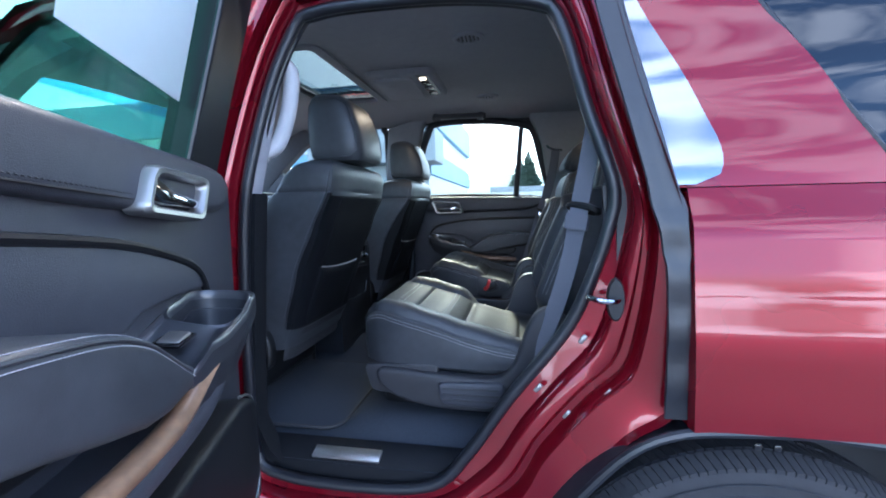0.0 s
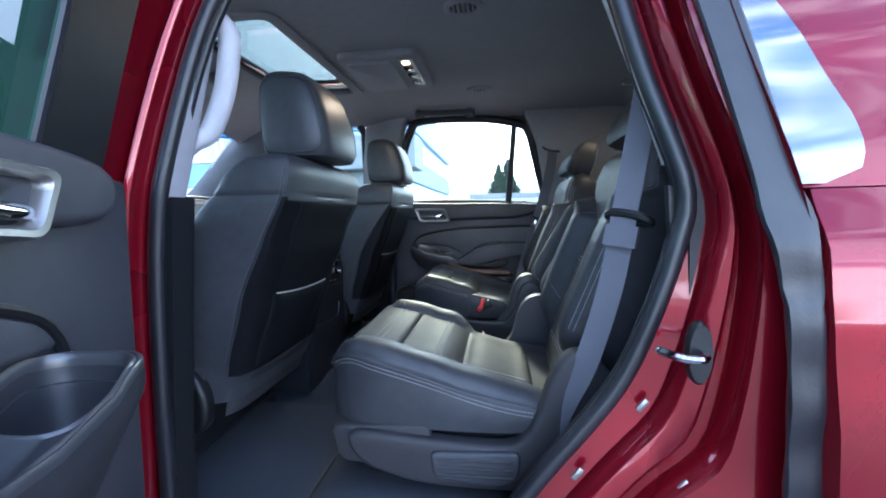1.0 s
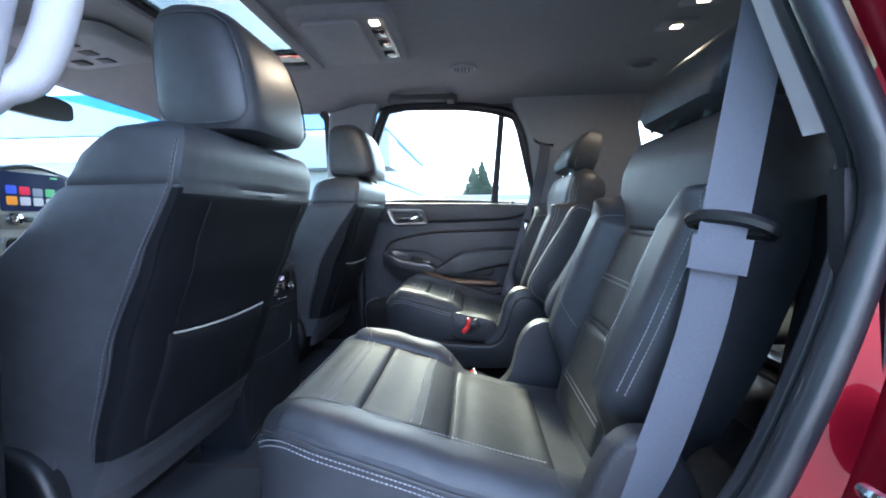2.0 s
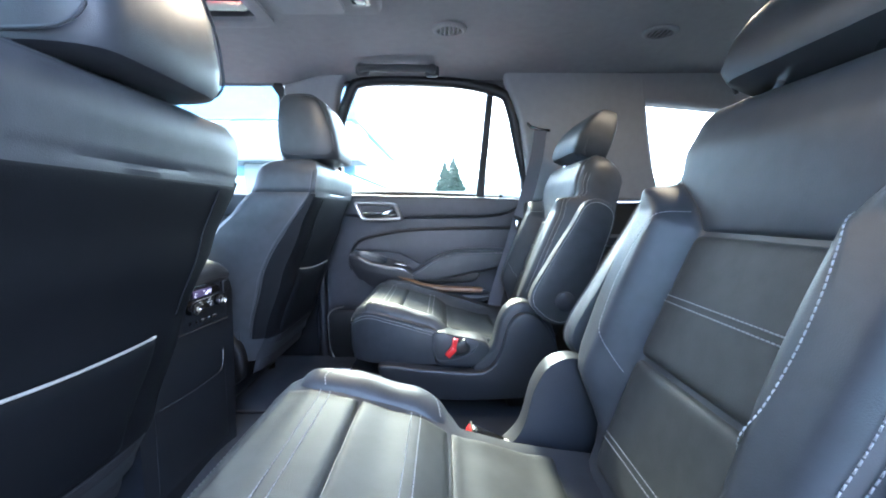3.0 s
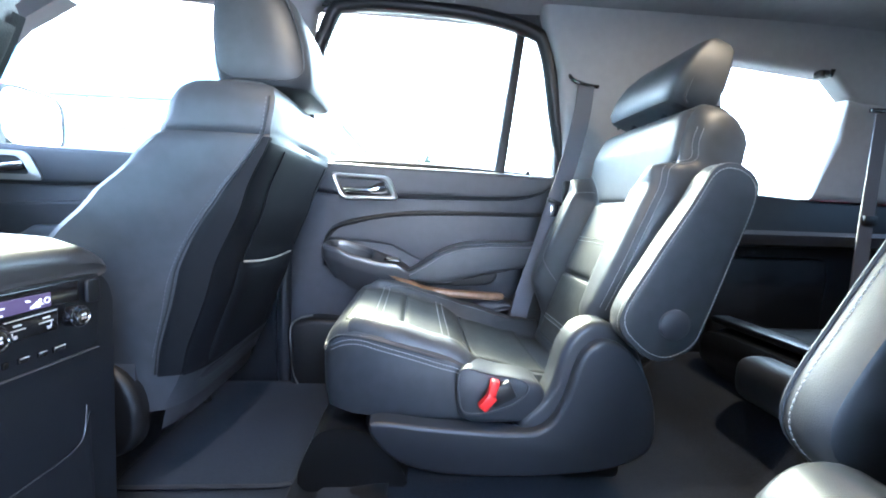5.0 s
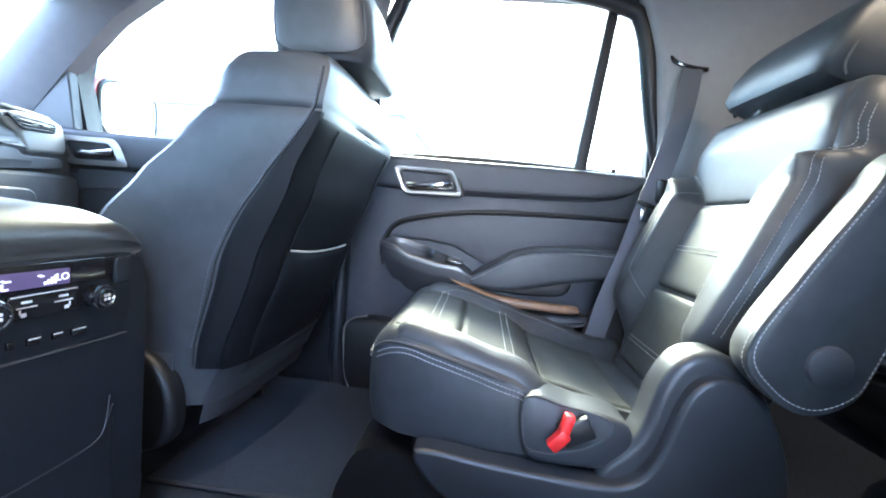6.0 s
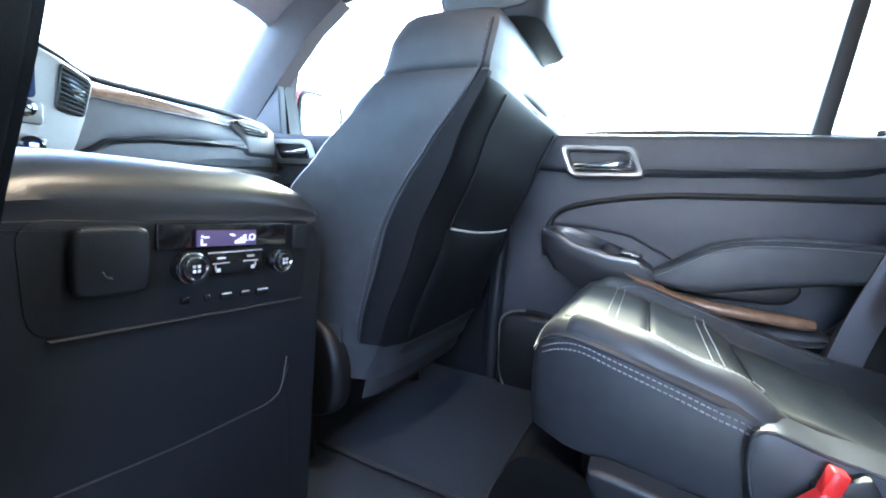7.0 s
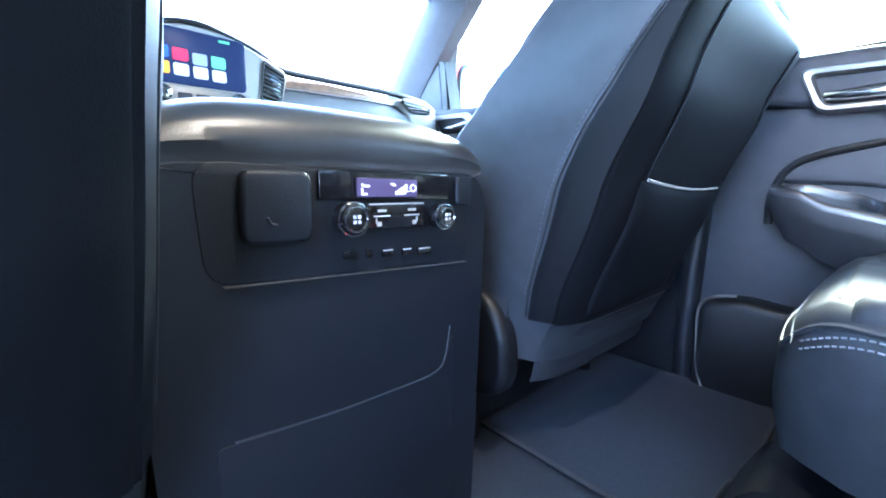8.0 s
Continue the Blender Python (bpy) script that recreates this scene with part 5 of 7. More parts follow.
def front_seat(side):
    """A front seat, seen from behind: shaped back with yoke, map pocket, skirt, head restraint, cushion and recliner covers."""
    mid = MID + side * (0.425 if side > 0 else 0.428)
    root = thing("bucket_seat", (-0.62, mid, 0.60), "black leather front seat with map pocket and head restraint", "car seat", "front seats")
    c = Vector(root.location)
    back = [(0.78, -0.445), (0.86, -0.412), (1.02, -0.360), (1.15, -0.314), (1.25, -0.277), (1.305, -0.270), (1.328, -0.278), (1.342, -0.305)]
    front = [(0.78, -0.60), (0.90, -0.62), (1.02, -0.628), (1.07, -0.605), (1.14, -0.545), (1.205, -0.485), (1.270, -0.435), (1.295, -0.430), (1.320, -0.420), (1.334, -0.402), (1.342, -0.372)]
    wide = [(0.78, 0.198), (0.90, 0.206), (1.05, 0.213), (1.20, 0.219), (1.26, 0.220), (1.30, 0.216), (1.328, 0.202), (1.342, 0.172)]
    outer_front = front[:6] + [(1.285, -0.425), (1.315, -0.398), (1.332, -0.378), (1.342, -0.355)]
    flare = [(0.78, 0.225), (0.95, 0.246), (1.10, 0.250), (1.18, 0.238), (1.25, 0.224), (1.30, 0.222), (1.328, 0.210), (1.342, 0.178)]

    def surf(u, z):
        """The rear face."""
        w, xb = lerp_table(wide, z), lerp_table(back, z)
        turned = 0.024 * abs(u) ** 7.0 * min(max(0.25 + (1.25 - z) * 3.0, 0.25), 1.0)
        return Vector((xb - turned, mid + side * u * w, z)) - c, Vector((1, 0, -0.22)).normalized()

    def flank(e, z, t):
        """The side face: t from the rear corner to the front."""
        w, wf, xf = lerp_table(wide, z), lerp_table(flare, z), lerp_table(front if e != side else outer_front, z)
        xe = surf(1, z)[0].x + c.x
        return Vector((xe + (xf - xe) * t, mid + e * (w + (wf - w) * t + 0.006 * math.sin(min(t, 1) * math.pi)), z)) - c

    def wrap(z, e):
        """How far the black back panel wraps round the corner: less on the door side."""
        return 0.05 + (0.03 if e == side else 0.15) * min(max((1.255 - z) / 0.14, 0), 1)

    def ring(z):
        pts = [surf(-1 + 2 * k / 24, z)[0] for k in range(25)]
        n = 9
        cut = [0.5 - 0.5 * math.cos(k / n * math.pi) for k in range(1, n)]
        outside, inside = [flank(side, z, t) for t in cut], [flank(-side, z, t) for t in cut]
        a, b = flank(side, z, 1.0), flank(-side, z, 1.0)
        face = []
        for k in range(13):
            u = 1 - 2 * k / 12
            p = a.lerp(b, 0.03 + 0.94 * k / 12)
            face.append(p + Vector((-0.012 + 0.03 * (1 - u * u) * (1 if z < 1.2 else 0.3), 0, 0)))
        return pts + outside + face + list(reversed(inside))

    bm = bmesh.new()
    zs = [0.78 + 0.0155 * k for k in range(30)] + [1.244, 1.25, 1.256, 1.265, 1.275, 1.285, 1.295, 1.31, 1.322, 1.330, 1.336, 1.340, 1.342]
    rings = [ring(z) for z in zs]
    groove = zs.index(1.25)
    mid_ring = rings[groove]
    ctr = sum(mid_ring, Vector()) / len(mid_ring)
    rings[groove] = [p + (ctr - p).normalized() * 0.004 for p in mid_ring]
    loft(bm, rings)
    back_ob = part("backrest", bm, LEATHER, root, "black leather backrest")
    bm = bmesh.new()
    pillow(bm, surf, -0.985, 0.985, 0.842, 1.238, 48, 30, 0.0025, 24, 0.0014)
    panel = part("back_panel", bm, BACK_VINYL, back_ob, "smooth black vinyl back panel")

    # both pockets reach farther towards the car's left
    u0, u1 = (-0.50, 0.78) if side < 0 else (-0.78, 0.50)

    def lip(u):
        return (1.018 if side < 0 else 1.026) + 0.016 * (u + 0.14 * side) ** 2 - 0.006 * u * side

    def pocket(u, t):
        z = 0.848 + (lip(u) - 0.848) * t
        p, nn = surf(u, z)
        return p + nn * (0.002 + 0.006 * t * (1 - u ** 4)), nn

    bm = bmesh.new()
    pillow(bm, pocket, u0, u1, 0.0, 1.0, 22, 12, 0.006, 12, 0.0)
    pk = part("map_pocket", bm, BACK_VINYL, back_ob, "black map pocket")
    bm = bmesh.new()
    tube(bm, [pocket(u0 + 0.03 + 1.22 * k / 30, 1.0)[0] + Vector((0.004, 0, 0.001)) for k in range(31)], 0.0019, 6)
    part("piping", bm, PIPING, pk, "pale piping along the pocket's lip")
    for e in (-1, 1):
        bm = bmesh.new()
        zz = [0.845 + 0.40 * k / 24 for k in range(25)]
        loft(bm, [[surf(0.965 * e * side, z)[0] + Vector((0.0008, 0, 0)), surf(e * side, z)[0] + Vector((0.0015, e * 0.0015, 0))] + [flank(e, z, wrap(z, e) * m / 5) + Vector((0, e * (0.0022 if m < 5 else -0.001), 0)) for m in range(1, 6)] for z in zz], closed=False, cap=False)
        part("corner_wrap", bm, BACK_VINYL, back_ob, "black vinyl corner of the back panel")
        bm = bmesh.new()
        tube(bm, [flank(e, z, wrap(z, e) + 0.01) + Vector((0, e * 0.0006, 0)) for z in [0.85 + 0.46 * k / 24 for k in range(25)]], 0.0022, 6)
        part("side_seam", bm, VINYL, back_ob, "dark corner seam")
        bm = bmesh.new()
        tube(bm, [surf(e * 0.72, 1.04 + 0.19 * k / 12)[0] + Vector((0.0040, 0, 0)) for k in range(13)], 0.0012, 5)
        part("panel_seam", bm, BACK_VINYL, panel)
    # grey lower skirt
    bm = bmesh.new()
    pillow(bm, lambda u, z: (surf(u, max(z, 0.78))[0] + Vector((-0.02 * (0.84 - z) / 0.1, 0, min(0, z - 0.78))), Vector((1, 0, 0))), -0.90, 0.90, 0.735, 0.838, 20, 8, 0.006, 10, -0.01)
    part("skirt", bm, SKIRT, back_ob, "grey plastic lower skirt")
    # side seams, stitched
    bm = bmesh.new()
    for e in (-1, 1):
        pts = [flank(e, z, wrap(z, e) + 0.035) + Vector((0, e * 0.001, 0)) for z in (0.88, 0.95, 1.02, 1.1, 1.15, 1.2, 1.25, 1.28, 1.31)]
        stitches(bm, spline(pts, 40), (0, e, 0))
    tagged(part("stitching", bm, DIM_THREAD, back_ob, "fine grey seam stitching"), kind="stuff")
    # head restraint
    hmid = mid - side * 0.020
    bm = bmesh.new()
    rings = []
    HEAD = ((1.346, -0.262, -0.375, 0.095), (1.349, -0.247, -0.394, 0.107), (1.360, -0.240, -0.404, 0.113), (1.385, -0.238, -0.409, 0.115), (1.44, -0.247, -0.412, 0.114), (1.49, -0.264, -0.411, 0.111), (1.515, -0.277, -0.407, 0.108), (1.530, -0.290, -0.398, 0.105), (1.539, -0.306, -0.384, 0.098), (1.543, -0.325, -0.365, 0.085))
    HEAD = [(z + (0.010 if side < 0 else -0.010) * min(1, (z - 1.346) / 0.1), xr - 0.004, xf - 0.004, w + 0.006) for z, xr, xf, w in HEAD]
    for z, xr, xf, w in HEAD:
        rings.append([Vector(((xr + xf) / 2 + (xr - xf) / 2 * power(math.cos(k * math.tau / 64), 7.0) - 0.034 * math.sin(k * math.tau / 64) ** 2 * (math.cos(k * math.tau / 64) > 0), hmid + w * power(math.sin(k * math.tau / 64), 9.0), z)) - c for k in range(64)])
    loft(bm, rings)
    head = part("head_restraint", bm, LEATHER, root, "black leather head restraint with piped side panels")
    for e in (-1, 1):
        bm = bmesh.new()
        loop = []
        for a in range(20):
            z = 1.445 + 0.088 * power(math.sin(a * math.tau / 20), 7.0)
            k, xr, xf, w = min(HEAD, key=lambda h: abs(h[0] - z))
            xr, xf, w = (lerp_table([(h[0], h[i]) for h in HEAD], z) for i in (1, 2, 3))
            f = 0.90 * power(math.cos(a * math.tau / 20), 5.0)
            loop.append(Vector(((xr + xf) / 2 + (xr - xf) / 2 * f, hmid + e * w * (1 - abs(f) ** 7.0) ** (1 / 9.0), z)) - c)
        tube(bm, spline(loop, 60, closed=True), 0.0021, 6, closed=True)
        part("piping", bm, LEATHER, head)
    for e in (-1, 1):
        bm = bmesh.new()
        tube(bm, [Vector((-0.345, hmid + e * 0.06, 1.30)) - c, Vector((-0.335, hmid + e * 0.06, 1.36)) - c], 0.0065, 10)
        part("post", bm, CHROME, root, "chrome head restraint post")
    # cushion and base
    bm = bmesh.new()
    rings = []
    for x, zt, zb, w in ((-1.13, 0.90, 0.82, 0.22), (-1.11, 0.945, 0.78, 0.245), (-1.0, 0.955, 0.76, 0.255), (-0.8, 0.935, 0.76, 0.255), (-0.62, 0.92, 0.76, 0.245), (-0.50, 0.90, 0.76, 0.225)):
        rings.append([Vector((x, mid + w * power(math.cos(k * math.tau / 32), 5), (zt + zb) / 2 + (zt - zb) / 2 * power(math.sin(k * math.tau / 32), 5))) - c for k in range(32)])
    loft(bm, rings)
    part("cushion", bm, LEATHER, root, "black leather cushion")
    bm = bmesh.new()
    rbox(bm, Vector((-0.82, mid, 0.70)) - c, (0.5, 0.40, 0.16), 0.03, 3)
    part("base", bm, TRIM_BLACK, root, "black seat base")
    for e in (-1, 1):
        bm = bmesh.new()
        slab(bm, smooth_outline([(-0.66, 0.77), (-0.64, 0.86), (-0.575, 0.885), (-0.515, 0.862), (-0.485, 0.80), (-0.50, 0.73), (-0.60, 0.71)], 36), lambda a, b, h, e=e: Vector((a, mid + e * (0.215 + h), b)) - c, 0.014, 0.03, 4)
        part("recliner_cover", bm, TRIM_BLACK, root, "black plastic recliner cover")
        bm = bmesh.new()
        tube(bm, [Vector((-0.60, mid + e * 0.19, 0.6)) - c, Vector((-0.60, mid + e * 0.19, 0.70)) - c], 0.02, 8)
        part("leg", bm, TRIM_BLACK, root)
        bm = bmesh.new()
        tube(bm, [Vector((-1.0, mid + e * 0.19, 0.6)) - c, Vector((-1.0, mid + e * 0.19, 0.70)) - c], 0.02, 8)
        part("leg", bm, TRIM_BLACK, root)
    return root


front_seat(1)
front_seat(-1)


def rear_seat(side):
    """A second-row captain's chair."""
    mid = MID + side * 0.440
    root = thing("captains_chair", (0.05, mid, 0.635), "black perforated leather captain's chair with pale double stitching", "car seat", "second-row seats")
    c = Vector(root.location)
    # q: across the seat, + towards the door
    top = [(-0.215, 0.880), (-0.205, 0.907), (-0.18, 0.927), (-0.14, 0.933), (-0.08, 0.922), (0.0, 0.898), (0.10, 0.868), (0.20, 0.842), (0.30, 0.83)]
    half = [(-0.215, 0.150), (-0.208, 0.178), (-0.19, 0.205), (-0.15, 0.232), (-0.08, 0.248), (0.10, 0.252), (0.30, 0.24)]

    def at(x, q, z):
        return Vector((x, mid + side * q, z)) - c

    def wid(x, e):
        """Half the cushion's width, towards the door (e = 1) or inboard."""
        w = lerp_table(half, x)
        if e > 0:
            return w
        # inboard the bolster ends before the buckle
        k = min(max((x - 0.055) / 0.03, 0), 1)
        return w * 0.92 * (1 - k) + 0.184 * k

    def cush(q, x):
        """The cushion's upper face."""
        w = wid(x, 1 if q > 0 else -1)
        u = min(abs(q) / w, 1)
        fade = min(max((x + 0.21) / 0.06, 0), 1)
        z = lerp_table(top, x) + 0.006 * fade * math.sin(min(max((u - 0.60) / 0.5, 0), 1) * math.pi) - 0.020 * max(0, (u - 0.84) / 0.16) ** 2.2 - 0.014 * fade * (1 - min(max((abs(q) - 0.13) / 0.05, 0), 1)) - (0.016 * min(max((x - 0.03) / 0.06, 0), 1) if q < 0.17 else 0)
        return at(x, q, z), Vector((-0.25, 0, 1)).normalized()

    bm = bmesh.new()
    rings = []
    for x in (-0.215, -0.210, -0.198, -0.18, -0.15, -0.10, -0.04, 0.02, 0.05, 0.062, 0.074, 0.086, 0.10, 0.17, 0.24, 0.30):
        w, wi = wid(x, 1), wid(x, -1)
        zb = 0.775 if x > -0.2 else 0.775 + (-0.2 - x) * 3
        ring = [cush(-wi + (w + wi) * k / 24, x)[0] for k in range(25)]
        zt = ring[-1].z + c.z
        ring += [at(x, w + 0.004 * math.sin(k / 5 * math.pi), zt + (zb - zt) * k / 5) for k in range(1, 6)]
        ring += [at(x, w - (w + wi) * k / 8, zb) for k in range(1, 8)]
        zt = ring[0].z + c.z
        ring += [at(x, -wi - 0.004 * math.sin(k / 5 * math.pi), zb + (zt - zb) * k / 5) for k in range(0, 5)]
        rings.append(ring)
    loft(bm, rings)
    cushion = part("cushion", bm, LEATHER, root, "black leather cushion")
    for x0, x1 in ((-0.178, -0.068), (-0.066, 0.068), (0.070, 0.232)):
        bm = bmesh.new()
        pillow(bm, cush, -0.148, 0.156, x0, x1, 28, 20, 0.009, 20, -0.008)
        part("cushion_pad", bm, LEATHER_PERF, cushion, "perforated leather cushion pad")
    for e in (-1, 1):
        bm = bmesh.new()
        pillow(bm, lambda u, x, e=e: (cush(e * (0.152 + (wid(x, e) - 0.158) * u), x)[0], Vector((-0.25, 0, 1)).normalized()), 0, 1, -0.165, 0.225 if e > 0 else 0.066, 12, 24, 0.009, 5, -0.004)
        part("cushion_bolster", bm, LEATHER, cushion, "raised leather cushion bolster")
    bm = bmesh.new()
    for x in (-0.125, -0.111, 0.012, 0.026):
        stitches(bm, [cush(-0.142 + 0.292 * k / 20, x)[0] + Vector((0, 0, 0.0088)) for k in range(21)], (0, 0, 1), step=0.006, size=(0.0052, 0.0009, 0.001))
    for e in (-1, 1):
        for drop in (0.007, 0.015):
            pts = [at(x, e * (wid(x, e) + 0.0035), cush(e * wid(x, e), x)[0].z + c.z - drop) for x in ((-0.195, -0.17, -0.14, -0.10, -0.04, 0.03, 0.10, 0.17, 0.22) if e > 0 else (-0.195, -0.17, -0.14, -0.10, -0.04, 0.0, 0.03, 0.05))]
            stitches(bm, spline(pts, 40), (0, e * side, 0.2), step=0.006, size=(0.0045, 0.0009, 0.0013))
        pts = [cush(e * q, x)[0] + Vector((0, 0, 0.004 if q < 0.15 else 0.009)) for q, x in (((0.10, -0.142), (0.13, -0.135), (0.158, -0.110), (0.172, -0.075), (0.176, -0.03), (0.174, 0.05), (0.172, 0.14), (0.170, 0.21)) if e > 0 else ((0.150, -0.120), (0.170, -0.125), (0.190, -0.110), (0.199, -0.07), (0.200, -0.02), (0.198, 0.02), (0.186, 0.048), (0.156, 0.056)))]
        stitches(bm, spline(pts, 40), (0, 0, 1), step=0.006, size=(0.0048, 0.0009, 0.0014))
    for z in (0.0, -0.007):
        pts = [at(-0.207 + 0.010 * abs(q / 0.22) ** 4 - z * 0.1, q, 0.899 + z) for q in (-0.215, -0.12, 0.0, 0.12, 0.215)]
        stitches(bm, spline(pts, 30), (-1, 0, 0.5))
    tagged(part("stitching", bm, THREAD, cushion, "pale double stitching"), kind="stuff")
    # welt round the cushion's upper edge
    bm = bmesh.new()
    edge = (0.24, 0.1, 0.0, -0.1, -0.15, -0.18, -0.2, -0.21)
    loop = [cush(-wid(x, -1), x)[0] for x in edge] + [cush(q, -0.213)[0] for q in (-0.1, 0.0, 0.1)] + [cush(wid(x, 1), x)[0] for x in reversed(edge)]
    tube(bm, spline(loop, 90), 0.0032, 6)
    part("welt", bm, LEATHER, cushion)
    # backrest: leaning line of the front face
    lean = Vector((0.215, 0, 0.555)).normalized()
    fwd = Vector((-lean.z, 0, lean.x))
    foot = Vector((0.252, 0, 0.815))
    b_wide = [(0.0, 0.166), (0.07, 0.168), (0.11, 0.180), (0.14, 0.206), (0.17, 0.217), (0.26, 0.226), (0.38, 0.224), (0.445, 0.214), (0.49, 0.206), (0.54, 0.199), (0.578, 0.186), (0.595, 0.158)]
    b_deep = [(0.0, 0.12), (0.2, 0.122), (0.45, 0.122), (0.55, 0.112), (0.585, 0.080), (0.595, 0.045)]

    def smooth(t):
        t = min(max(t, 0.0), 1.0)
        return t * t * (3 - 2 * t)

    def pad_half(s):
        """Half the width of the middle pads; the shoulder pad widens above its corners."""
        return 0.122 - 0.05 * min(s, 0.3) if s < 0.388 else 0.107 + 0.075 * min((s - 0.388) / 0.075, 1) ** 1.6 - 0.02 * max(0, (s - 0.5) / 0.075)

    def rest(q, s):
        """The front face: sunk pads between raised bolsters with rounded ends."""
        w = lerp_table(b_wide, s)
        u = min(abs(q) / w, 1)
        rise = smooth((abs(q) - pad_half(s) + 0.002) / (0.040 + 0.25 * min(max(s - 0.388, 0), 0.08)))
        bol = 0.056 * rise * smooth((s - 0.05) / 0.10) * smooth((0.478 - s) / 0.05) - 0.026 * max(0, (u - 0.86) / 0.14) ** 2.4
        arch = 0.010 * math.sin(min(s / 0.5, 1) * math.pi)
        top_fall = 0.03 * max(0, (s - 0.54) / 0.055) ** 2
        p = foot + lean * s + fwd * (bol + arch - top_fall - 0.032 * max(0, min(1, (0.50 - s) / 0.10)))
        return at(p.x, q, p.z), Vector((fwd.x, 0, fwd.z))

    bm = bmesh.new()
    rings = []
    for s in (0.0, 0.04, 0.07, 0.09, 0.105, 0.12, 0.135, 0.15, 0.17, 0.20, 0.24, 0.28, 0.32, 0.36, 0.38, *[0.388 + 0.006 * k for k in range(17)], 0.50, 0.52, 0.54, 0.56, 0.575, 0.587, 0.595):
        w, d = lerp_table(b_wide, s), lerp_table(b_deep, s)
        ring = [rest(w * (-1 + 2 * k / 72), s)[0] for k in range(73)]
        base = foot + lean * s

        def side_pts(e):
            p0 = rest(e * w, s)[0]
            far = base - fwd * d
            p1 = at(far.x, e * w * 0.97, far.z)
            return [p0.lerp(p1, k / 6) + Vector((0, side * e * 0.006 * math.sin(k / 6 * math.pi), 0)) for k in range(1, 6)]
        ring += side_pts(1)
        far = base - fwd * d
        ring += [at(far.x + 0.012 * (1 - (1 - 2 * k / 12) ** 2), w * 0.97 * (1 - 2 * k / 12), far.z) for k in range(13)]
        ring += list(reversed(side_pts(-1)))
        rings.append(ring)
    loft(bm, rings)
    backrest = part("backrest", bm, LEATHER, root, "black leather backrest with side bolsters")
    pads = ((0.02, 0.196), (0.200, 0.386), (0.390, 0.575))

    for k, (s0, s1) in enumerate(pads):
        bm = bmesh.new()
        pillow(bm, lambda a, b: rest(a * (pad_half(b) + 0.004), b), -1, 1, s0, s1, 28, 28, 0.009 if k < 2 else 0.008, 24, -0.010)
        part("back_pad", bm, LEATHER_PERF if k < 2 else LEATHER, backrest, "perforated leather back pad" if k < 2 else "leather shoulder pad")
    bm = bmesh.new()
    for s in (0.070, 0.079, 0.284, 0.293):
        w = pad_half(s) - 0.006
        stitches(bm, [rest(-w + 2 * w * k / 20, s)[0] + fwd * 0.0105 for k in range(21)], fwd, step=0.006, size=(0.0052, 0.0009, 0.001))
    for e in (-1, 1):
        stitches(bm, spline([rest(e * q, s)[0] + fwd * 0.002 for q, s in ((0.122, 0.165), (0.132, 0.180), (0.146, 0.205), (0.156, 0.24), (0.160, 0.285), (0.158, 0.33), (0.152, 0.368), (0.142, 0.398), (0.130, 0.415))], 60), fwd, step=0.006, size=(0.0048, 0.0009, 0.0012))
        for inset in (0.988, 0.962):
            stitches(bm, spline([rest(e * lerp_table(b_wide, s) * inset, s)[0] + Vector((-0.0005, side * e * 0.0015, 0.0004)) for s in (0.16, 0.2, 0.25, 0.3, 0.35, 0.4, 0.44, 0.47, 0.50, 0.53)], 60), (fwd.x, side * e * 0.6, fwd.z), step=0.006, size=(0.0046, 0.0007, 0.0014))
    tagged(part("stitching", bm, THREAD, backrest, "pale double stitching"), kind="stuff")
    # head restraint
    bm = bmesh.new()
    hc, rings = foot + lean * 0.582, []
    for s, f, r, w in ((0.0, 0.012, 0.055, 0.105), (0.004, 0.026, 0.064, 0.122), (0.02, 0.036, 0.070, 0.134), (0.06, 0.036, 0.070, 0.138), (0.10, 0.026, 0.067, 0.135), (0.135, 0.008, 0.060, 0.128), (0.151, -0.008, 0.054, 0.116), (0.157, -0.022, 0.046, 0.09)):
        ring = []
        for k in range(64):
            a = k * math.tau / 64
            d = (f - (-r)) / 2 * power(math.cos(a), 9.0) + (f - r) / 2
            p = hc + lean * s + fwd * d
            ring.append(at(p.x, w * power(math.sin(a), 10.0), p.z))
        rings.append(ring)
    loft(bm, rings)
    head = part("head_restraint", bm, LEATHER, root, "black leather head restraint")
    for e in (-1, 1):
        bm = bmesh.new()
        pts = []
        for s, d in ((0.005, -0.005), (0.02, 0.005), (0.07, 0.004), (0.12, -0.015), (0.146, -0.032)):
            p = hc + lean * s + fwd * d
            pts.append(at(p.x, e * (0.133 if s < 0.1 else 0.122 - (s - 0.1) * 0.6), p.z))
        tube(bm, spline(pts, 30), 0.003, 6)
        part("piping", bm, LEATHER, head)
    for e in (-1, 1):
        bm = bmesh.new()
        a, b = hc - lean * 0.05 - fwd * 0.01, hc + lean * 0.02 - fwd * 0.01
        tube(bm, [at(a.x, e * 0.06, a.z), at(b.x, e * 0.06, b.z)], 0.006, 8)
        part("post", bm, CHROME, root)
    # stowed inboard armrest
    bm = bmesh.new()
    arm = smooth_outline([(0.285, 0.975), (0.315, 0.925), (0.36, 0.905), (0.405, 0.925), (0.425, 0.965), (0.462, 1.075), (0.492, 1.172), (0.488, 1.208), (0.456, 1.228), (0.422, 1.220), (0.390, 1.165), (0.333, 1.07)], 60)
    def arm_at(a, b, h):
        return at(a, -0.245 - h, b)
    pts = [Vector(p) for p in arm]
    ctr = sum(pts, Vector((0, 0))) / len(pts)
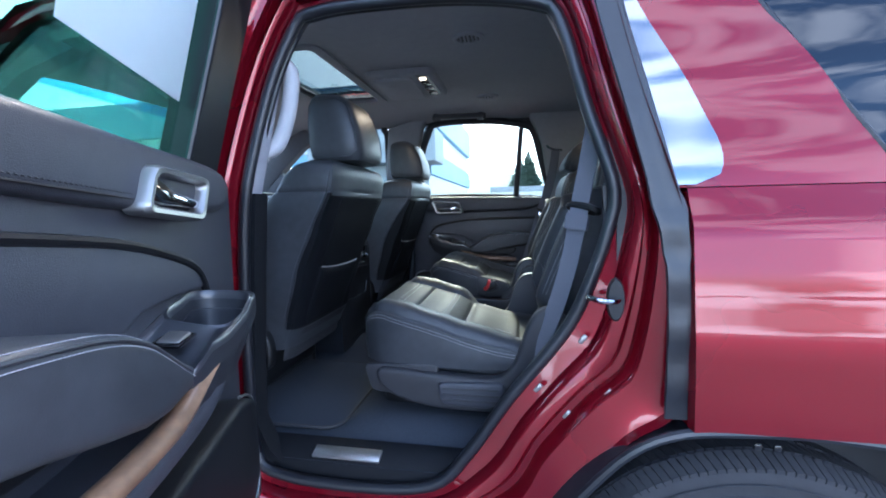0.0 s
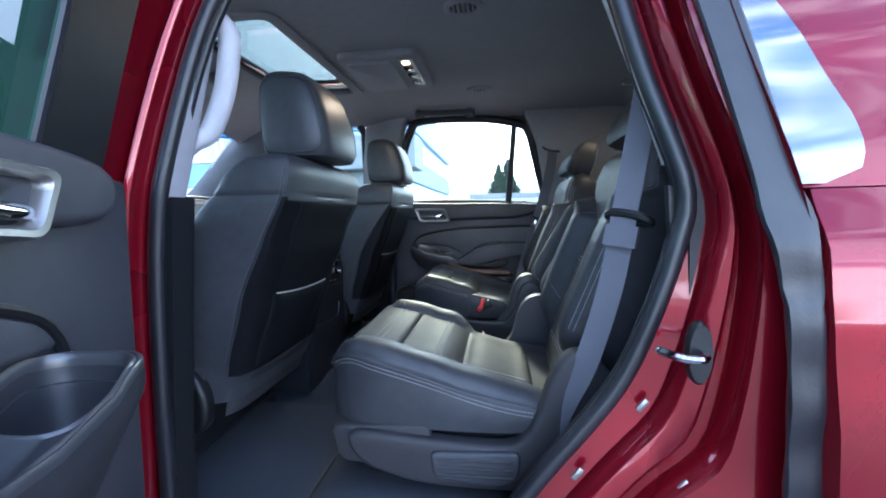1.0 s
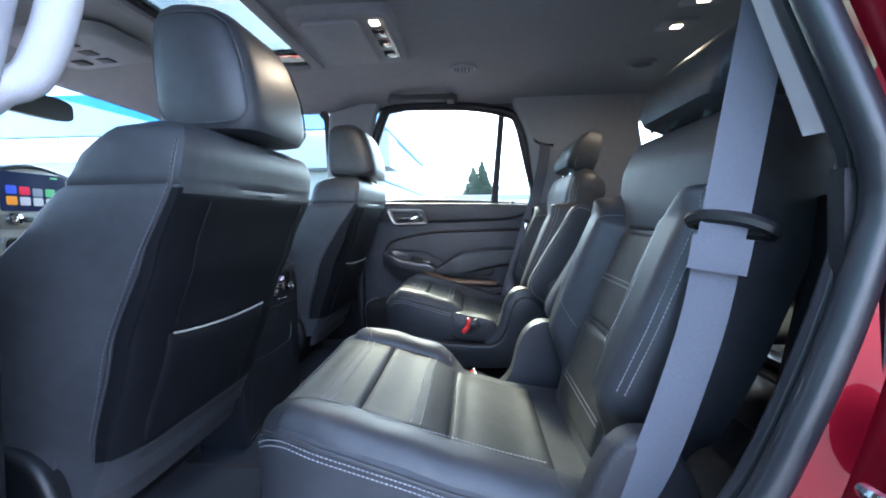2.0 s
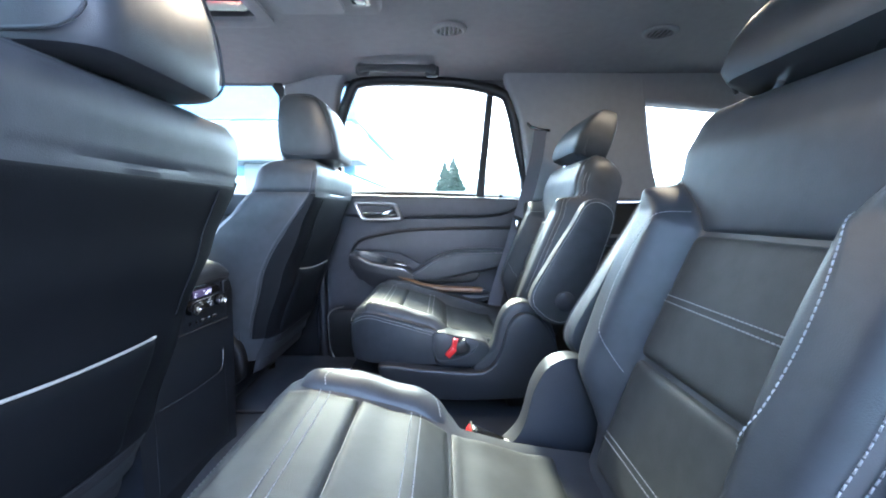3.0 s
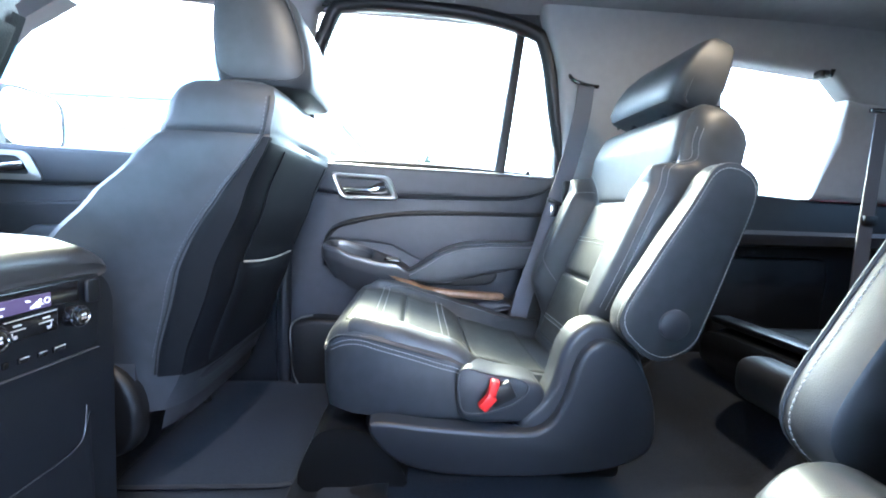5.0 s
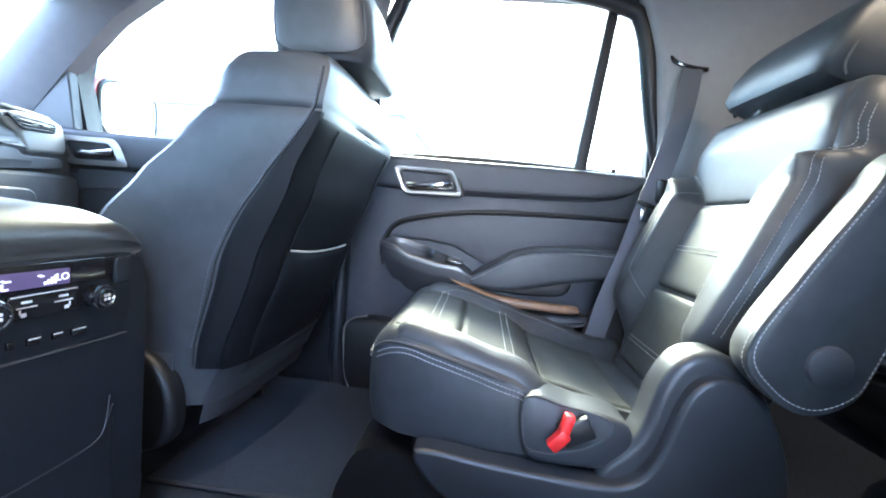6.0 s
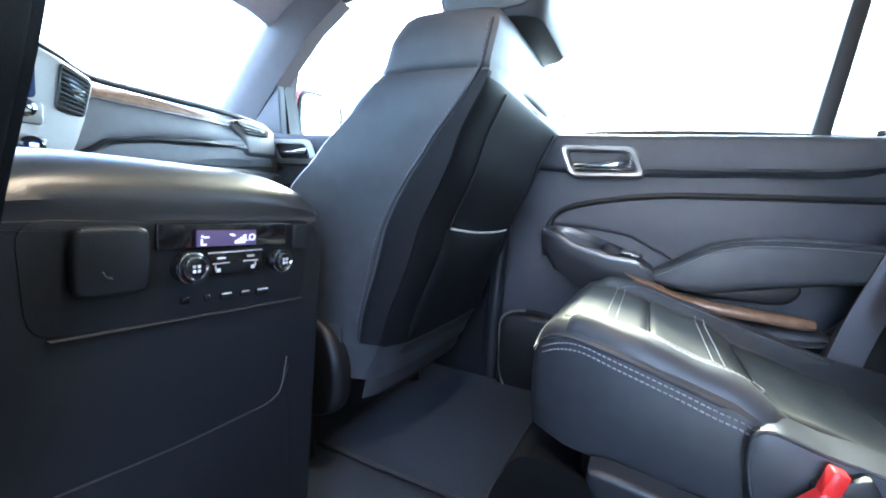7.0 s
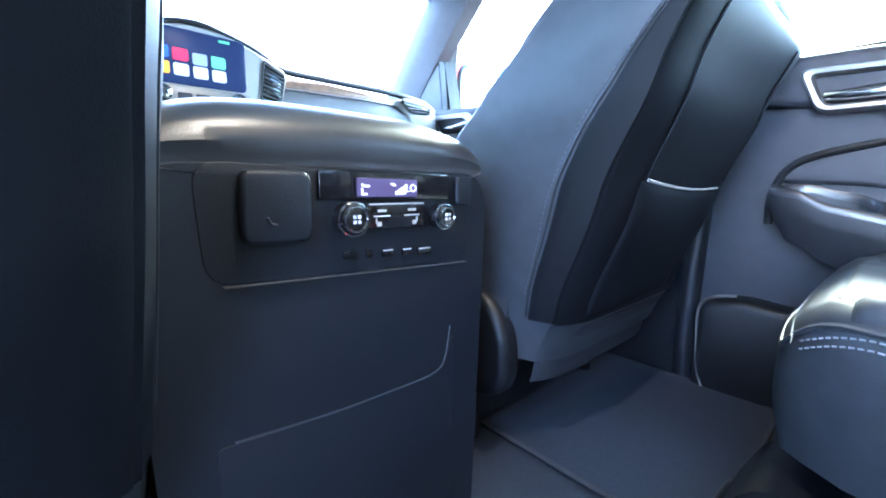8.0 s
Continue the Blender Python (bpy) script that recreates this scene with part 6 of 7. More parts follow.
    loft(bm, [[arm_at(*(ctr + (p - ctr) * s), h) for p in pts] for s, h in ((0.90, 0.004), (0.97, 0.007), (1.0, 0.014), (1.0, 0.030), (1.0, 0.044), (0.995, 0.048), (0.985, 0.0505), (0.96, 0.0518), (0.8, 0.053), (0.6, 0.0538))])
    armrest = part("armrest", bm, LEATHER, root, "stowed black leather armrest")
    bm = bmesh.new()
    rim = pts + pts[:1]
    hub = arm_at(*ctr, 0.040)
    stitches(bm, [arm_at(*(ctr + (p - ctr) * 1.001), 0.0395) for p in rim], lambda a: (a.x - hub.x, 0, a.z - hub.z), step=0.0062, size=(0.0048, 0.0009, 0.0013))
    stitches(bm, [arm_at(*(ctr + (p - ctr) * 0.950), 0.0521) for p in rim], (0, -side, 0), step=0.0062, size=(0.0048, 0.0009, 0.0013))
    tagged(part("stitching", bm, THREAD, armrest, "pale double stitching"), kind="stuff")
    bm = bmesh.new()
    tube(bm, [arm_at(*(ctr + (p - ctr) * 0.991), 0.0485) for p in pts], 0.0024, 6, closed=True)
    part("welt", bm, LEATHER, armrest)
    bm = bmesh.new()
    n = 28
    loft(bm, [[arm_at(0.372 + r * math.cos(k * math.tau / n), 0.968 + r * math.sin(k * math.tau / n), h) for k in range(n)] for r, h in ((0.026, 0.048), (0.025, 0.058), (0.022, 0.060), (0.001, 0.061))])
    part("pivot_cap", bm, TRIM, armrest, "round black pivot cap")
    # side shields: sweeping up over the recliner
    INNER = [(-0.115, 0.784), (0.0, 0.776), (0.14, 0.767), (0.185, 0.778), (0.213, 0.82), (0.232, 0.885), (0.25, 0.917), (0.28, 0.930), (0.318, 0.914), (0.352, 0.87), (0.375, 0.80), (0.37, 0.735), (0.30, 0.70), (0.16, 0.688), (0.01, 0.694), (-0.075, 0.722)]
    OUTER = [(-0.135, 0.772), (0.0, 0.764), (0.15, 0.757), (0.195, 0.772), (0.225, 0.82), (0.25, 0.895), (0.278, 0.938), (0.315, 0.945), (0.35, 0.915), (0.375, 0.86), (0.39, 0.77), (0.385, 0.70), (0.28, 0.672), (0.05, 0.668), (-0.08, 0.69), (-0.14, 0.73)]
    for e, outline in ((-1, INNER), (1, OUTER)):
        bm = bmesh.new()
        slab(bm, smooth_outline(outline, 90), lambda a, b, h, e=e: at(a, e * (0.236 + h), b), 0.008 if e < 0 else 0.012, 0.034, 4)
        part("side_shield", bm, SMOOTH_TRIM if e < 0 else SKIRT, root, "charcoal moulded side shield")
    bm = bmesh.new()
    slab(bm, smooth_outline([(0.14, 0.77), (0.19, 0.83), (0.212, 0.905), (0.238, 0.945), (0.275, 0.957), (0.315, 0.942), (0.35, 0.90), (0.37, 0.84), (0.37, 0.75), (0.30, 0.72), (0.17, 0.72)], 60), lambda a, b, h: at(a, -0.200 - h, b), 0.014, 0.050, 4)
    part("recliner_cover", bm, SMOOTH_TRIM, root, "smooth recliner cover")
    bm = bmesh.new()
    slab(bm, round_outline([(-0.19, 0.775), (-0.17, 0.70), (0.02, 0.69), (0.02, 0.785)], 0.02), lambda a, b, h: at(a, 0.238 + h, b), 0.006, 0.014)
    part("front_shield", bm, SKIRT, root, "grey front shield")
    bm = bmesh.new()
    slab(bm, round_outline([(0.02, 0.745), (0.195, 0.752), (0.19, 0.70), (0.15, 0.682), (0.03, 0.69)], 0.015), lambda a, b, h: at(a, 0.266 + h, b), 0.006, 0.014)
    lever = part("lever_panel", bm, TRIM, root, "ribbed recliner lever panel")
    bm = bmesh.new()
    for k in range(3):
        tube(bm, [at(0.035, 0.282, 0.732 - 0.014 * k), at(0.18, 0.282, 0.736 - 0.016 * k)], 0.0028, 6)
    part("rib", bm, SKIRT, lever)
    # pedestal and feet
    bm = bmesh.new()
    rbox(bm, at(0.10, 0, 0.725), (0.46, 0.42, 0.10), 0.03, 3)
    part("pedestal", bm, TRIM_BLACK, root, "black seat pedestal")
    bm = bmesh.new()
    slab(bm, smooth_outline([(-0.235, 0.63), (-0.225, 0.715), (-0.19, 0.745), (-0.12, 0.735), (-0.075, 0.69), (-0.06, 0.63)], 30), lambda a, b, h: at(a, -0.215 + h, b), 0.012, 0.14)
    part("front_foot", bm, TRIM_BLACK, root, "black front foot cover")
    for q in (-0.17, 0.17):
        bm = bmesh.new()
        rbox(bm, at(0.30, q, 0.665), (0.12, 0.06, 0.065), 0.015, 2)
        part("foot", bm, TRIM_BLACK, root)
    bm = bmesh.new()
    rbox(bm, at(-0.10, 0.15, 0.665), (0.12, 0.06, 0.065), 0.015, 2)
    part("foot", bm, TRIM_BLACK, root)
    # the right seat's buckle sits in a leather pouch, on the inboard side
    if side > 0:
        bm = bmesh.new()
        slab(bm, smooth_outline([(0.040, 0.868), (0.099, 0.858), (0.150, 0.851), (0.180, 0.839), (0.186, 0.81), (0.160, 0.777), (0.10, 0.772), (0.05, 0.776), (0.034, 0.80)], 48), lambda a, b, h: at(a, -0.180 - h, b), 0.010, 0.066, 4)
        pouch = part("buckle_pouch", bm, SMOOTH_TRIM, root, "charcoal buckle pouch with a leather flap")
        flap = smooth_outline([(0.036, 0.869), (0.09, 0.862), (0.147, 0.850), (0.150, 0.828), (0.115, 0.803), (0.056, 0.792), (0.036, 0.81)], 48)
        bm = bmesh.new()
        slab(bm, flap, lambda a, b, h: at(a, -0.244 - h, b), 0.003, 0.007, 2)
        part("flap", bm, LEATHER, pouch, "black leather flap")
        bm = bmesh.new()
        tube(bm, [at(a, -0.250, b) for a, b in flap], 0.0022, 6, closed=True)
        part("welt", bm, LEATHER, pouch)
        tilt = Matrix.Rotation(radians(-28), 3, "Y")
        bm = bmesh.new()
        rbox(bm, at(0.105, -0.254, 0.832), (0.046, 0.020, 0.034), 0.005, 2, tilt)
        part("buckle", bm, TRIM_BLACK, pouch, "black belt buckle")
        bm = bmesh.new()
        rbox(bm, at(0.089, -0.266, 0.843), (0.014, 0.016, 0.034), 0.003, 2, Matrix.Rotation(radians(14), 3, "Y"))
        rbox(bm, at(0.080, -0.268, 0.823), (0.017, 0.016, 0.030), 0.003, 2, Matrix.Rotation(radians(40), 3, "Y"))
        part("release_button", bm, BUCKLE_RED, pouch, "red release button")
    return root


rear_seat(1)
rear_seat(-1)


def third_row(side):
    """One half of the third row, folded flat."""
    root = thing("folded_bench_seat", (1.15, MID + side * 0.30, 0.70), "black leather third-row seat folded flat", "car seat", "third-row seats")
    c = Vector(root.location)
    bm = bmesh.new()
    rings = []
    for x, z0, z1, w in ((0.72, 0.78, 0.83, 0.24), (0.735, 0.75, 0.85, 0.262), (0.80, 0.74, 0.862, 0.27), (1.2, 0.73, 0.862, 0.272), (1.5, 0.73, 0.85, 0.265), (1.52, 0.75, 0.83, 0.25)):
        rings.append([Vector((x, MID + side * 0.30 + w * power(math.cos(k * math.tau / 28), 6), (z0 + z1) / 2 + (z1 - z0) / 2 * power(math.sin(k * math.tau / 28), 4))) - c for k in range(28)])
    loft(bm, rings)
    part("backrest", bm, BACK_VINYL, root, "folded black backrest")
    bm = bmesh.new()
    rbox(bm, Vector((0.775, MID + side * 0.30, 0.875)) - c, (0.05, 0.50, 0.018), 0.006, 2)
    part("edge_trim", bm, TRIM_BLACK, root, "black plastic edge trim")
    bm = bmesh.new()
    rbox(bm, Vector((0.70, MID + side * 0.25, 0.80)) - c, (0.09, 0.22, 0.10), 0.035, 4)
    part("head_restraint", bm, LEATHER, root, "folded head restraint")
    bm = bmesh.new()
    rbox(bm, Vector((1.1, MID + side * 0.30, 0.715)) - c, (0.7, 0.44, 0.06), 0.01, 2)
    part("base", bm, TRIM_BLACK, root)


third_row(1)
third_row(-1)

# ---- belts ----


def shoulder_belt(side):
    """The second-row shoulder belt: slot in the pillar, webbing, guide loop and tongue."""
    root = thing("seat_belt", (0.40, MID + side * 0.72, 1.53), "grey seat belt webbing hanging from the rear pillar", "seat belt", "second-row seat belts")
    c = Vector(root.location)
    if side < 0:
        line = [(0.428, -0.738, 1.6), (0.408, -0.74, 1.42), (0.388, -0.745, 1.3), (0.367, -0.752, 1.185), (0.349, -0.748, 1.07), (0.31, -0.742, 0.93), (0.275, -0.735, 0.85), (0.243, -0.72, 0.76)]
        wide = (0.018, -0.0105, -0.003)
    else:
        line = [(0.432, 0.690, 1.515), (0.42, 0.680, 1.42), (0.39, 0.672, 1.29), (0.352, 0.662, 1.17), (0.315, 0.655, 1.04), (0.272, 0.650, 0.90), (0.25, 0.645, 0.80)]
        wide = (0.022, -0.004, -0.010)
    bm = bmesh.new()
    strap(bm, [p - c for p in spline(line, 30)], wide)
    part("webbing", bm, BELT, root)
    if side > 0:
        bm = bmesh.new()
        strap(bm, [Vector(p) - c for p in ((0.352, 0.668, 1.17), (0.33, 0.664, 1.04), (0.262, 0.66, 0.86), (0.24, 0.65, 0.78))], (0.022, 0.0, -0.008))
        part("lap_webbing", bm, BELT, root)
        bm = bmesh.new()
        tube(bm, [p - c for p in spline([(0.372, 0.705, 1.555), (0.395, 0.695, 1.525), (0.43, 0.690, 1.512), (0.468, 0.690, 1.508)], 14)], 0.0055, 8)
        part("slot", bm, GLOSS, root, "curved black belt slot")
        bm = bmesh.new()
        rbox(bm, Vector((0.352, 0.660, 1.172)) - c, (0.05, 0.012, 0.012), 0.004, 2, Matrix.Rotation(radians(20), 3, "Y"))
        tongue = part("tongue", bm, TRIM_BLACK, root, "black belt tongue")
        bm = bmesh.new()
        rbox(bm, Vector((0.346, 0.652, 1.148)) - c, (0.022, 0.004, 0.036), 0.002, 2)
        part("latch_plate", bm, CHROME, tongue, "steel latch plate")
        bm = bmesh.new()
        rbox(bm, Vector((0.385, 0.655, 1.205)) - c, (0.035, 0.02, 0.06), 0.008, 2)
        part("guide", bm, TRIM_BLACK, root, "black belt guide")
    else:
        bm = bmesh.new()
        loop = spline([(0.350, -0.725, 1.192), (0.354, -0.742, 1.198), (0.380, -0.764, 1.194), (0.401, -0.774, 1.184), (0.405, -0.760, 1.178), (0.380, -0.738, 1.183)], 40, closed=True)
        tube(bm, [p - c for p in loop], 0.0078, 8, closed=True)
        part("guide_loop", bm, TRIM_BLACK, root, "black belt guide loop")
        bm = bmesh.new()
        strap(bm, [Vector(p) - c for p in ((0.3655, -0.7550, 1.176), (0.3632, -0.7550, 1.160), (0.3600, -0.7545, 1.140))], (0.0225, -0.0130, -0.003), 0.008)
        part("sleeve", bm, BELT, root, "folded grey belt sleeve")


shoulder_belt(1)
shoulder_belt(-1)
root = thing("third_row_belt", (1.30, MID + 0.66, 1.48), "grey third-row belt webbing on the tail pillar", "seat belt")
bm = bmesh.new()
c = Vector(root.location)
strap(bm, [Vector(p) - c for p in ((1.345, MID + 0.700, 1.475), (1.30, MID + 0.665, 1.30), (1.255, MID + 0.63, 1.13), (1.22, MID + 0.60, 0.88))], (0.022, 0.0, 0.006))
part("webbing", bm, BELT, root)
bm = bmesh.new()
rbox(bm, Vector((1.345, MID + 0.705, 1.482)) - c, (0.07, 0.012, 0.014), 0.004, 2)
part("slot", bm, GLOSS, root, "black belt slot")
bm = bmesh.new()
rbox(bm, Vector((1.265, MID + 0.63, 1.15)) - c, (0.04, 0.014, 0.03), 0.004, 2)
part("tongue", bm, TRIM_BLACK, root)

root = thing("coat_hook", (1.135, MID + 0.70, 1.575), "small black coat hook above the quarter window", "hook")
bm = bmesh.new()
rbox(bm, (0, 0, 0), (0.035, 0.03, 0.022), 0.008, 3)
tube(bm, [(0, -0.005, 0), (0, -0.03, -0.012), (0, -0.034, 0.004)], 0.006, 8)
part("hook_body", bm, TRIM_BLACK, root)


def loose_buckle():
    """The left seat's inboard buckle on its short strap."""
    root = thing("belt_buckle", (0.080, -0.268, 0.808), "black belt buckle with a red button beside the seat cushion", "belt buckle")
    m = Matrix.Rotation(radians(27), 3, "Y") @ Matrix.Rotation(radians(6), 3, "Z")
    bm = bmesh.new()
    rbox(bm, m @ Vector((0.052, 0, 0.016)), (0.082, 0.028, 0.052), 0.005, 3, m)
    part("housing", bm, GLOSS, root)
    bm = bmesh.new()
    rbox(bm, m @ Vector((0.010, 0, 0.015)), (0.007, 0.024, 0.050), 0.002, 2, m)
    part("release_button", bm, BUCKLE_RED, root, "red release button")
    bm = bmesh.new()
    tube(bm, [m @ Vector((0.010, y, 0.042)) for y in (-0.013, 0.013)], 0.0022, 6)
    part("button_edge", bm, SATIN, root, "bright top edge of the button")
    bm = bmesh.new()
    strap(bm, [m @ Vector((0.092, 0, 0.012)), m @ Vector((0.12, 0.002, 0.0)), m @ Vector((0.15, 0.004, -0.035))], (0.003, 0.016, 0.003))
    part("webbing", bm, BELT, root)


loose_buckle()

# ---- centre console ----


def console():
    Y0, Y1, X = -0.245, 0.092, -0.470
    mid = (Y0 + Y1) / 2
    root = thing("centre_console", (-0.72, mid, 0.60), "black centre console with rear climate controls and padded lid", "centre console")
    c = Vector(root.location)

    def at(x, y, z):
        return Vector((x, y, z)) - c

    bm = bmesh.new()
    rings = []
    for x, top, grow in ((X, 1.040, 0.0), (X - 0.012, 1.046, 0.004), (X - 0.2, 1.046, 0.004), (-1.0, 1.02, 0.0), (-1.22, 1.0, 0.0)):
        ring = []
        for k in range(41):
            u = -1 + 2 * k / 40
            hw = (Y1 - Y0) / 2 + grow
            ring.append(at(x, mid + hw * power(math.sin(u * math.pi / 2), 2.6), 0.62 + (top - 0.62) * (1 - abs(math.sin(u * math.pi / 2)) ** 14 * 0.10)))
        ring += [at(x, Y1 - 0.01, 0.62), at(x, Y0 + 0.01, 0.62)]
        rings.append(ring)
    loft(bm, rings)
    body = part("body", bm, CONSOLE_BLACK, root, "black moulded console body")
    # padded lid
    bm = bmesh.new()
    rings = []
    for x, zt, hw in ((X - 0.002, 1.048, 0.150), (X + 0.0012, 1.058, 0.158), (X - 0.003, 1.072, 0.162), (X - 0.014, 1.085, 0.164), (X - 0.04, 1.095, 0.165), (X - 0.12, 1.100, 0.165), (X - 0.32, 1.100, 0.163), (X - 0.42, 1.090, 0.157), (X - 0.44, 1.072, 0.145)):
        ring = []
        for k in range(48):
            a = k * math.tau / 48
            up = math.sin(a) > 0
            y = mid + hw * power(math.cos(a), 3.4 if up else 8)
            z = 1.043 + (zt - 1.043) * power(math.sin(a), 2.8) if up else 1.043 + 0.010 * math.sin(a)
            ring.append(at(x, y, z))
        rings.append(ring)
    loft(bm, rings)
    part("lid", bm, LID_LEATHER, root, "padded black leather lid")
    # rear control panel
    def face(name, outline, mat, lift, depth, bevel=0.003, parent=body, label="", r=0.008):
        bm = bmesh.new()
        slab(bm, round_outline(outline, r), lambda a, b, h: at(X + lift + h, a, b), bevel, depth)
        return part(name, bm, mat, parent, label)

    panel = face("control_panel", [(-0.200, 0.953), (0.062, 0.944), (0.066, 1.036), (-0.205, 1.042)], CONSOLE_BLACK, -0.002, 0.0028, 0.0007, label="black rear control panel", r=0.02)
    face("panel_shadow_gap", [(-0.19, 0.951), (0.056, 0.942), (0.056, 0.9435), (-0.19, 0.9525)], SKIRT, 0.002, 0.0055, 0.001, label="pale edge under the panel", r=0.0004)
    cover = face("socket_cover", [(-0.177, 0.982), (-0.124, 0.981), (-0.124, 1.037), (-0.177, 1.037)], CONSOLE_BLACK, 0.006, 0.008, 0.004, panel, "square black socket cover", 0.010)
    bm = bmesh.new()
    tube(bm, [at(X + 0.0125, y, z) for y, z in ((-0.172, 1.0345), (-0.131, 1.0345), (-0.1275, 1.031), (-0.127, 0.99))], 0.0011, 6)
    part("cover_edge", bm, SKIRT, cover)
    bm = bmesh.new()
    tube(bm, [at(X + 0.0145, y, z) for y, z in ((-0.160, 1.002), (-0.157, 0.997), (-0.153, 0.996))], 0.0014, 6)
    part("finger_notch", bm, SKIRT, cover)
    display = face("display", [(-0.115, 1.014), (0.028, 1.012), (0.028, 1.038), (-0.115, 1.039)], GLOSS, 0.002, 0.004, 0.001, panel, "gloss black display strip", 0.003)
    lcd = face("lcd", [(-0.083, 1.0165), (-0.018, 1.0155), (-0.018, 1.0315), (-0.083, 1.0325)], LCD, 0.0095, 0.002, 0.0005, display, "violet lit display", 0.0008)
    bm = bmesh.new()
    def bar(y, z, w, h):
        rbox(bm, at(X + 0.0122, y, z), (0.001, w, h), 0.0003, 1)
    for k in range(4):
        bar(-0.043 + 0.0032 * k, 1.0195 + 0.0009 * k, 0.0022, 0.003 + 0.0018 * k)
    for k in range(2):
        bar(-0.0475 + 0.002 * k, 1.0275 - 0.001 * k, 0.004, 0.0014)
    bar(-0.079, 1.021, 0.0018, 0.006)
    bar(-0.0765, 1.0185, 0.005, 0.0016)
    bar(-0.0745, 1.0255, 0.006, 0.0016)
    bar(-0.0785, 1.0265, 0.002, 0.002)
    tagged(part("symbol", bm, LCD_TEXT, lcd, "lit display symbols"), kind="stuff")
    txt = bpy.data.curves.new("readout", "FONT")
    txt.body, txt.size, txt.extrude, txt.align_x, txt.align_y = "LO", 0.0100, 0.0003, "CENTER", "CENTER"
    t_ob = new("readout_text", txt)
    dg = bpy.context.evaluated_depsgraph_get()
    dg.update()
    me = bpy.data.meshes.new_from_object(t_ob.evaluated_get(dg))
    bpy.data.objects.remove(t_ob)
    me.materials.clear()
    me.materials.append(LCD_TEXT)
    me.transform(Matrix.Translation(at(X + 0.0125, -0.0265, 1.0235)) @ Euler((radians(90), 0, radians(90))).to_matrix().to_4x4())
    ro = new("readout", me)
    ro.parent = lcd
    tagged(ro, "lit letters LO")
    for y, z, r in ((-0.0905, 0.998, 0.0145), (0.012, 0.996, 0.0125)):
        bm = bmesh.new()
        n = 32
        loft(bm, [[at(X + 0.006 + h, y + s * math.cos(k * math.tau / n), z + s * math.sin(k * math.tau / n)) for k in range(n)] for s, h in ((r, 0.0), (r, 0.012), (r * 0.9, 0.016), (r * 0.6, 0.0165))])
        knob = part("knob", bm, GLOSS, panel, "black control knob")
        for s, h in ((r * 0.98, 0.0125), (r * 0.72, 0.0165)):
            bm = bmesh.new()
            tube(bm, [at(X + 0.006 + h, y + s * math.cos(k * math.tau / n), z + s * math.sin(k * math.tau / n)) for k in range(n)], 0.0012, 6, closed=True)
            part("ring", bm, CHROME, knob, "chrome ring")
        bm = bmesh.new()
        for a in range(4):
            rbox(bm, at(X + 0.023, y + 0.003 * math.cos(a * 1.57 + 0.8), z + 0.003 * math.sin(a * 1.57 + 0.8)), (0.001, 0.003, 0.003), 0.0003, 1)
        tagged(part("symbol", bm, MARK, knob), kind="stuff")
    keypad = face("keypad", [(-0.072, 0.987), (-0.007, 0.986), (-0.007, 1.009), (-0.072, 1.010)], GLOSS, 0.006, 0.003, 0.001, panel, "black button block", 0.003)
    bm = bmesh.new()
    for y in (-0.057, -0.023):
        rbox(bm, at(X + 0.0095, y, 1.0035), (0.001, 0.009, 0.0022), 0.0002, 1)
        rbox(bm, at(X + 0.0095, y, 0.9985), (0.001, 0.018, 0.0012), 0.0002, 1)
        rbox(bm, at(X + 0.0095, y + (0.003 if y > -0.04 else -0.003), 0.9915), (0.001, 0.005, 0.004), 0.0006, 1)
        rbox(bm, at(X + 0.0095, y + (0.006 if y > -0.04 else -0.006), 0.9945), (0.001, 0.0016, 0.005), 0.0004, 1)
    rbox(bm, at(X + 0.0095, -0.0395, 1.0095), (0.001, 0.062, 0.0012), 0.0002, 1)
    tagged(part("symbol", bm, MARK, keypad, "pale printed button symbols"), kind="stuff")
    for k, (y, w) in enumerate(((-0.092, 0.008), (-0.070, 0.006), (-0.050, 0.012), (-0.028, 0.010), (-0.006, 0.016))):
        bm = bmesh.new()
        rbox(bm, at(X + 0.007, y, 0.966 - 0.001 * k), (0.003, w, 0.007), 0.001, 2)
        port = part("port", bm, GLOSS, panel, "small black connector port")
        if k > 1:
            bm = bmesh.new()
            rbox(bm, at(X + 0.0088, y, 0.9685 - 0.001 * k), (0.001, w * 0.9, 0.0012), 0.0002, 1)
            part("port_mark", bm, MARK, port)
    face("side_button", [(0.036, 1.006), (0.058, 1.005), (0.058, 1.036), (0.036, 1.036)], CONSOLE_BLACK, 0.006, 0.004, 0.002, panel, "small black button", 0.006)
    # lower pocket with a pale lip
    pocket = face("lower_pocket", [(-0.20, 0.655), (0.045, 0.655), (0.043, 0.86), (0.030, 0.828), (0.012, 0.820), (-0.09, 0.819), (-0.20, 0.826)], CONSOLE_BLACK, -0.002, 0.0028, 0.0006, body, "black lower storage pocket", 0.004)
    bm = bmesh.new()
    tube(bm, [p for p in spline([at(X + 0.001, -0.188, 0.827), at(X + 0.0015, -0.10, 0.821), at(X + 0.0015, -0.01, 0.820), at(X + 0.0015, 0.016, 0.822), at(X + 0.0015, 0.030, 0.832), at(X + 0.001, 0.038, 0.870)], 30)], 0.0009, 6)
    part("lip", bm, TRAY, pocket, "bright pocket lip")
    return root


console()

# ---- dashboard ----


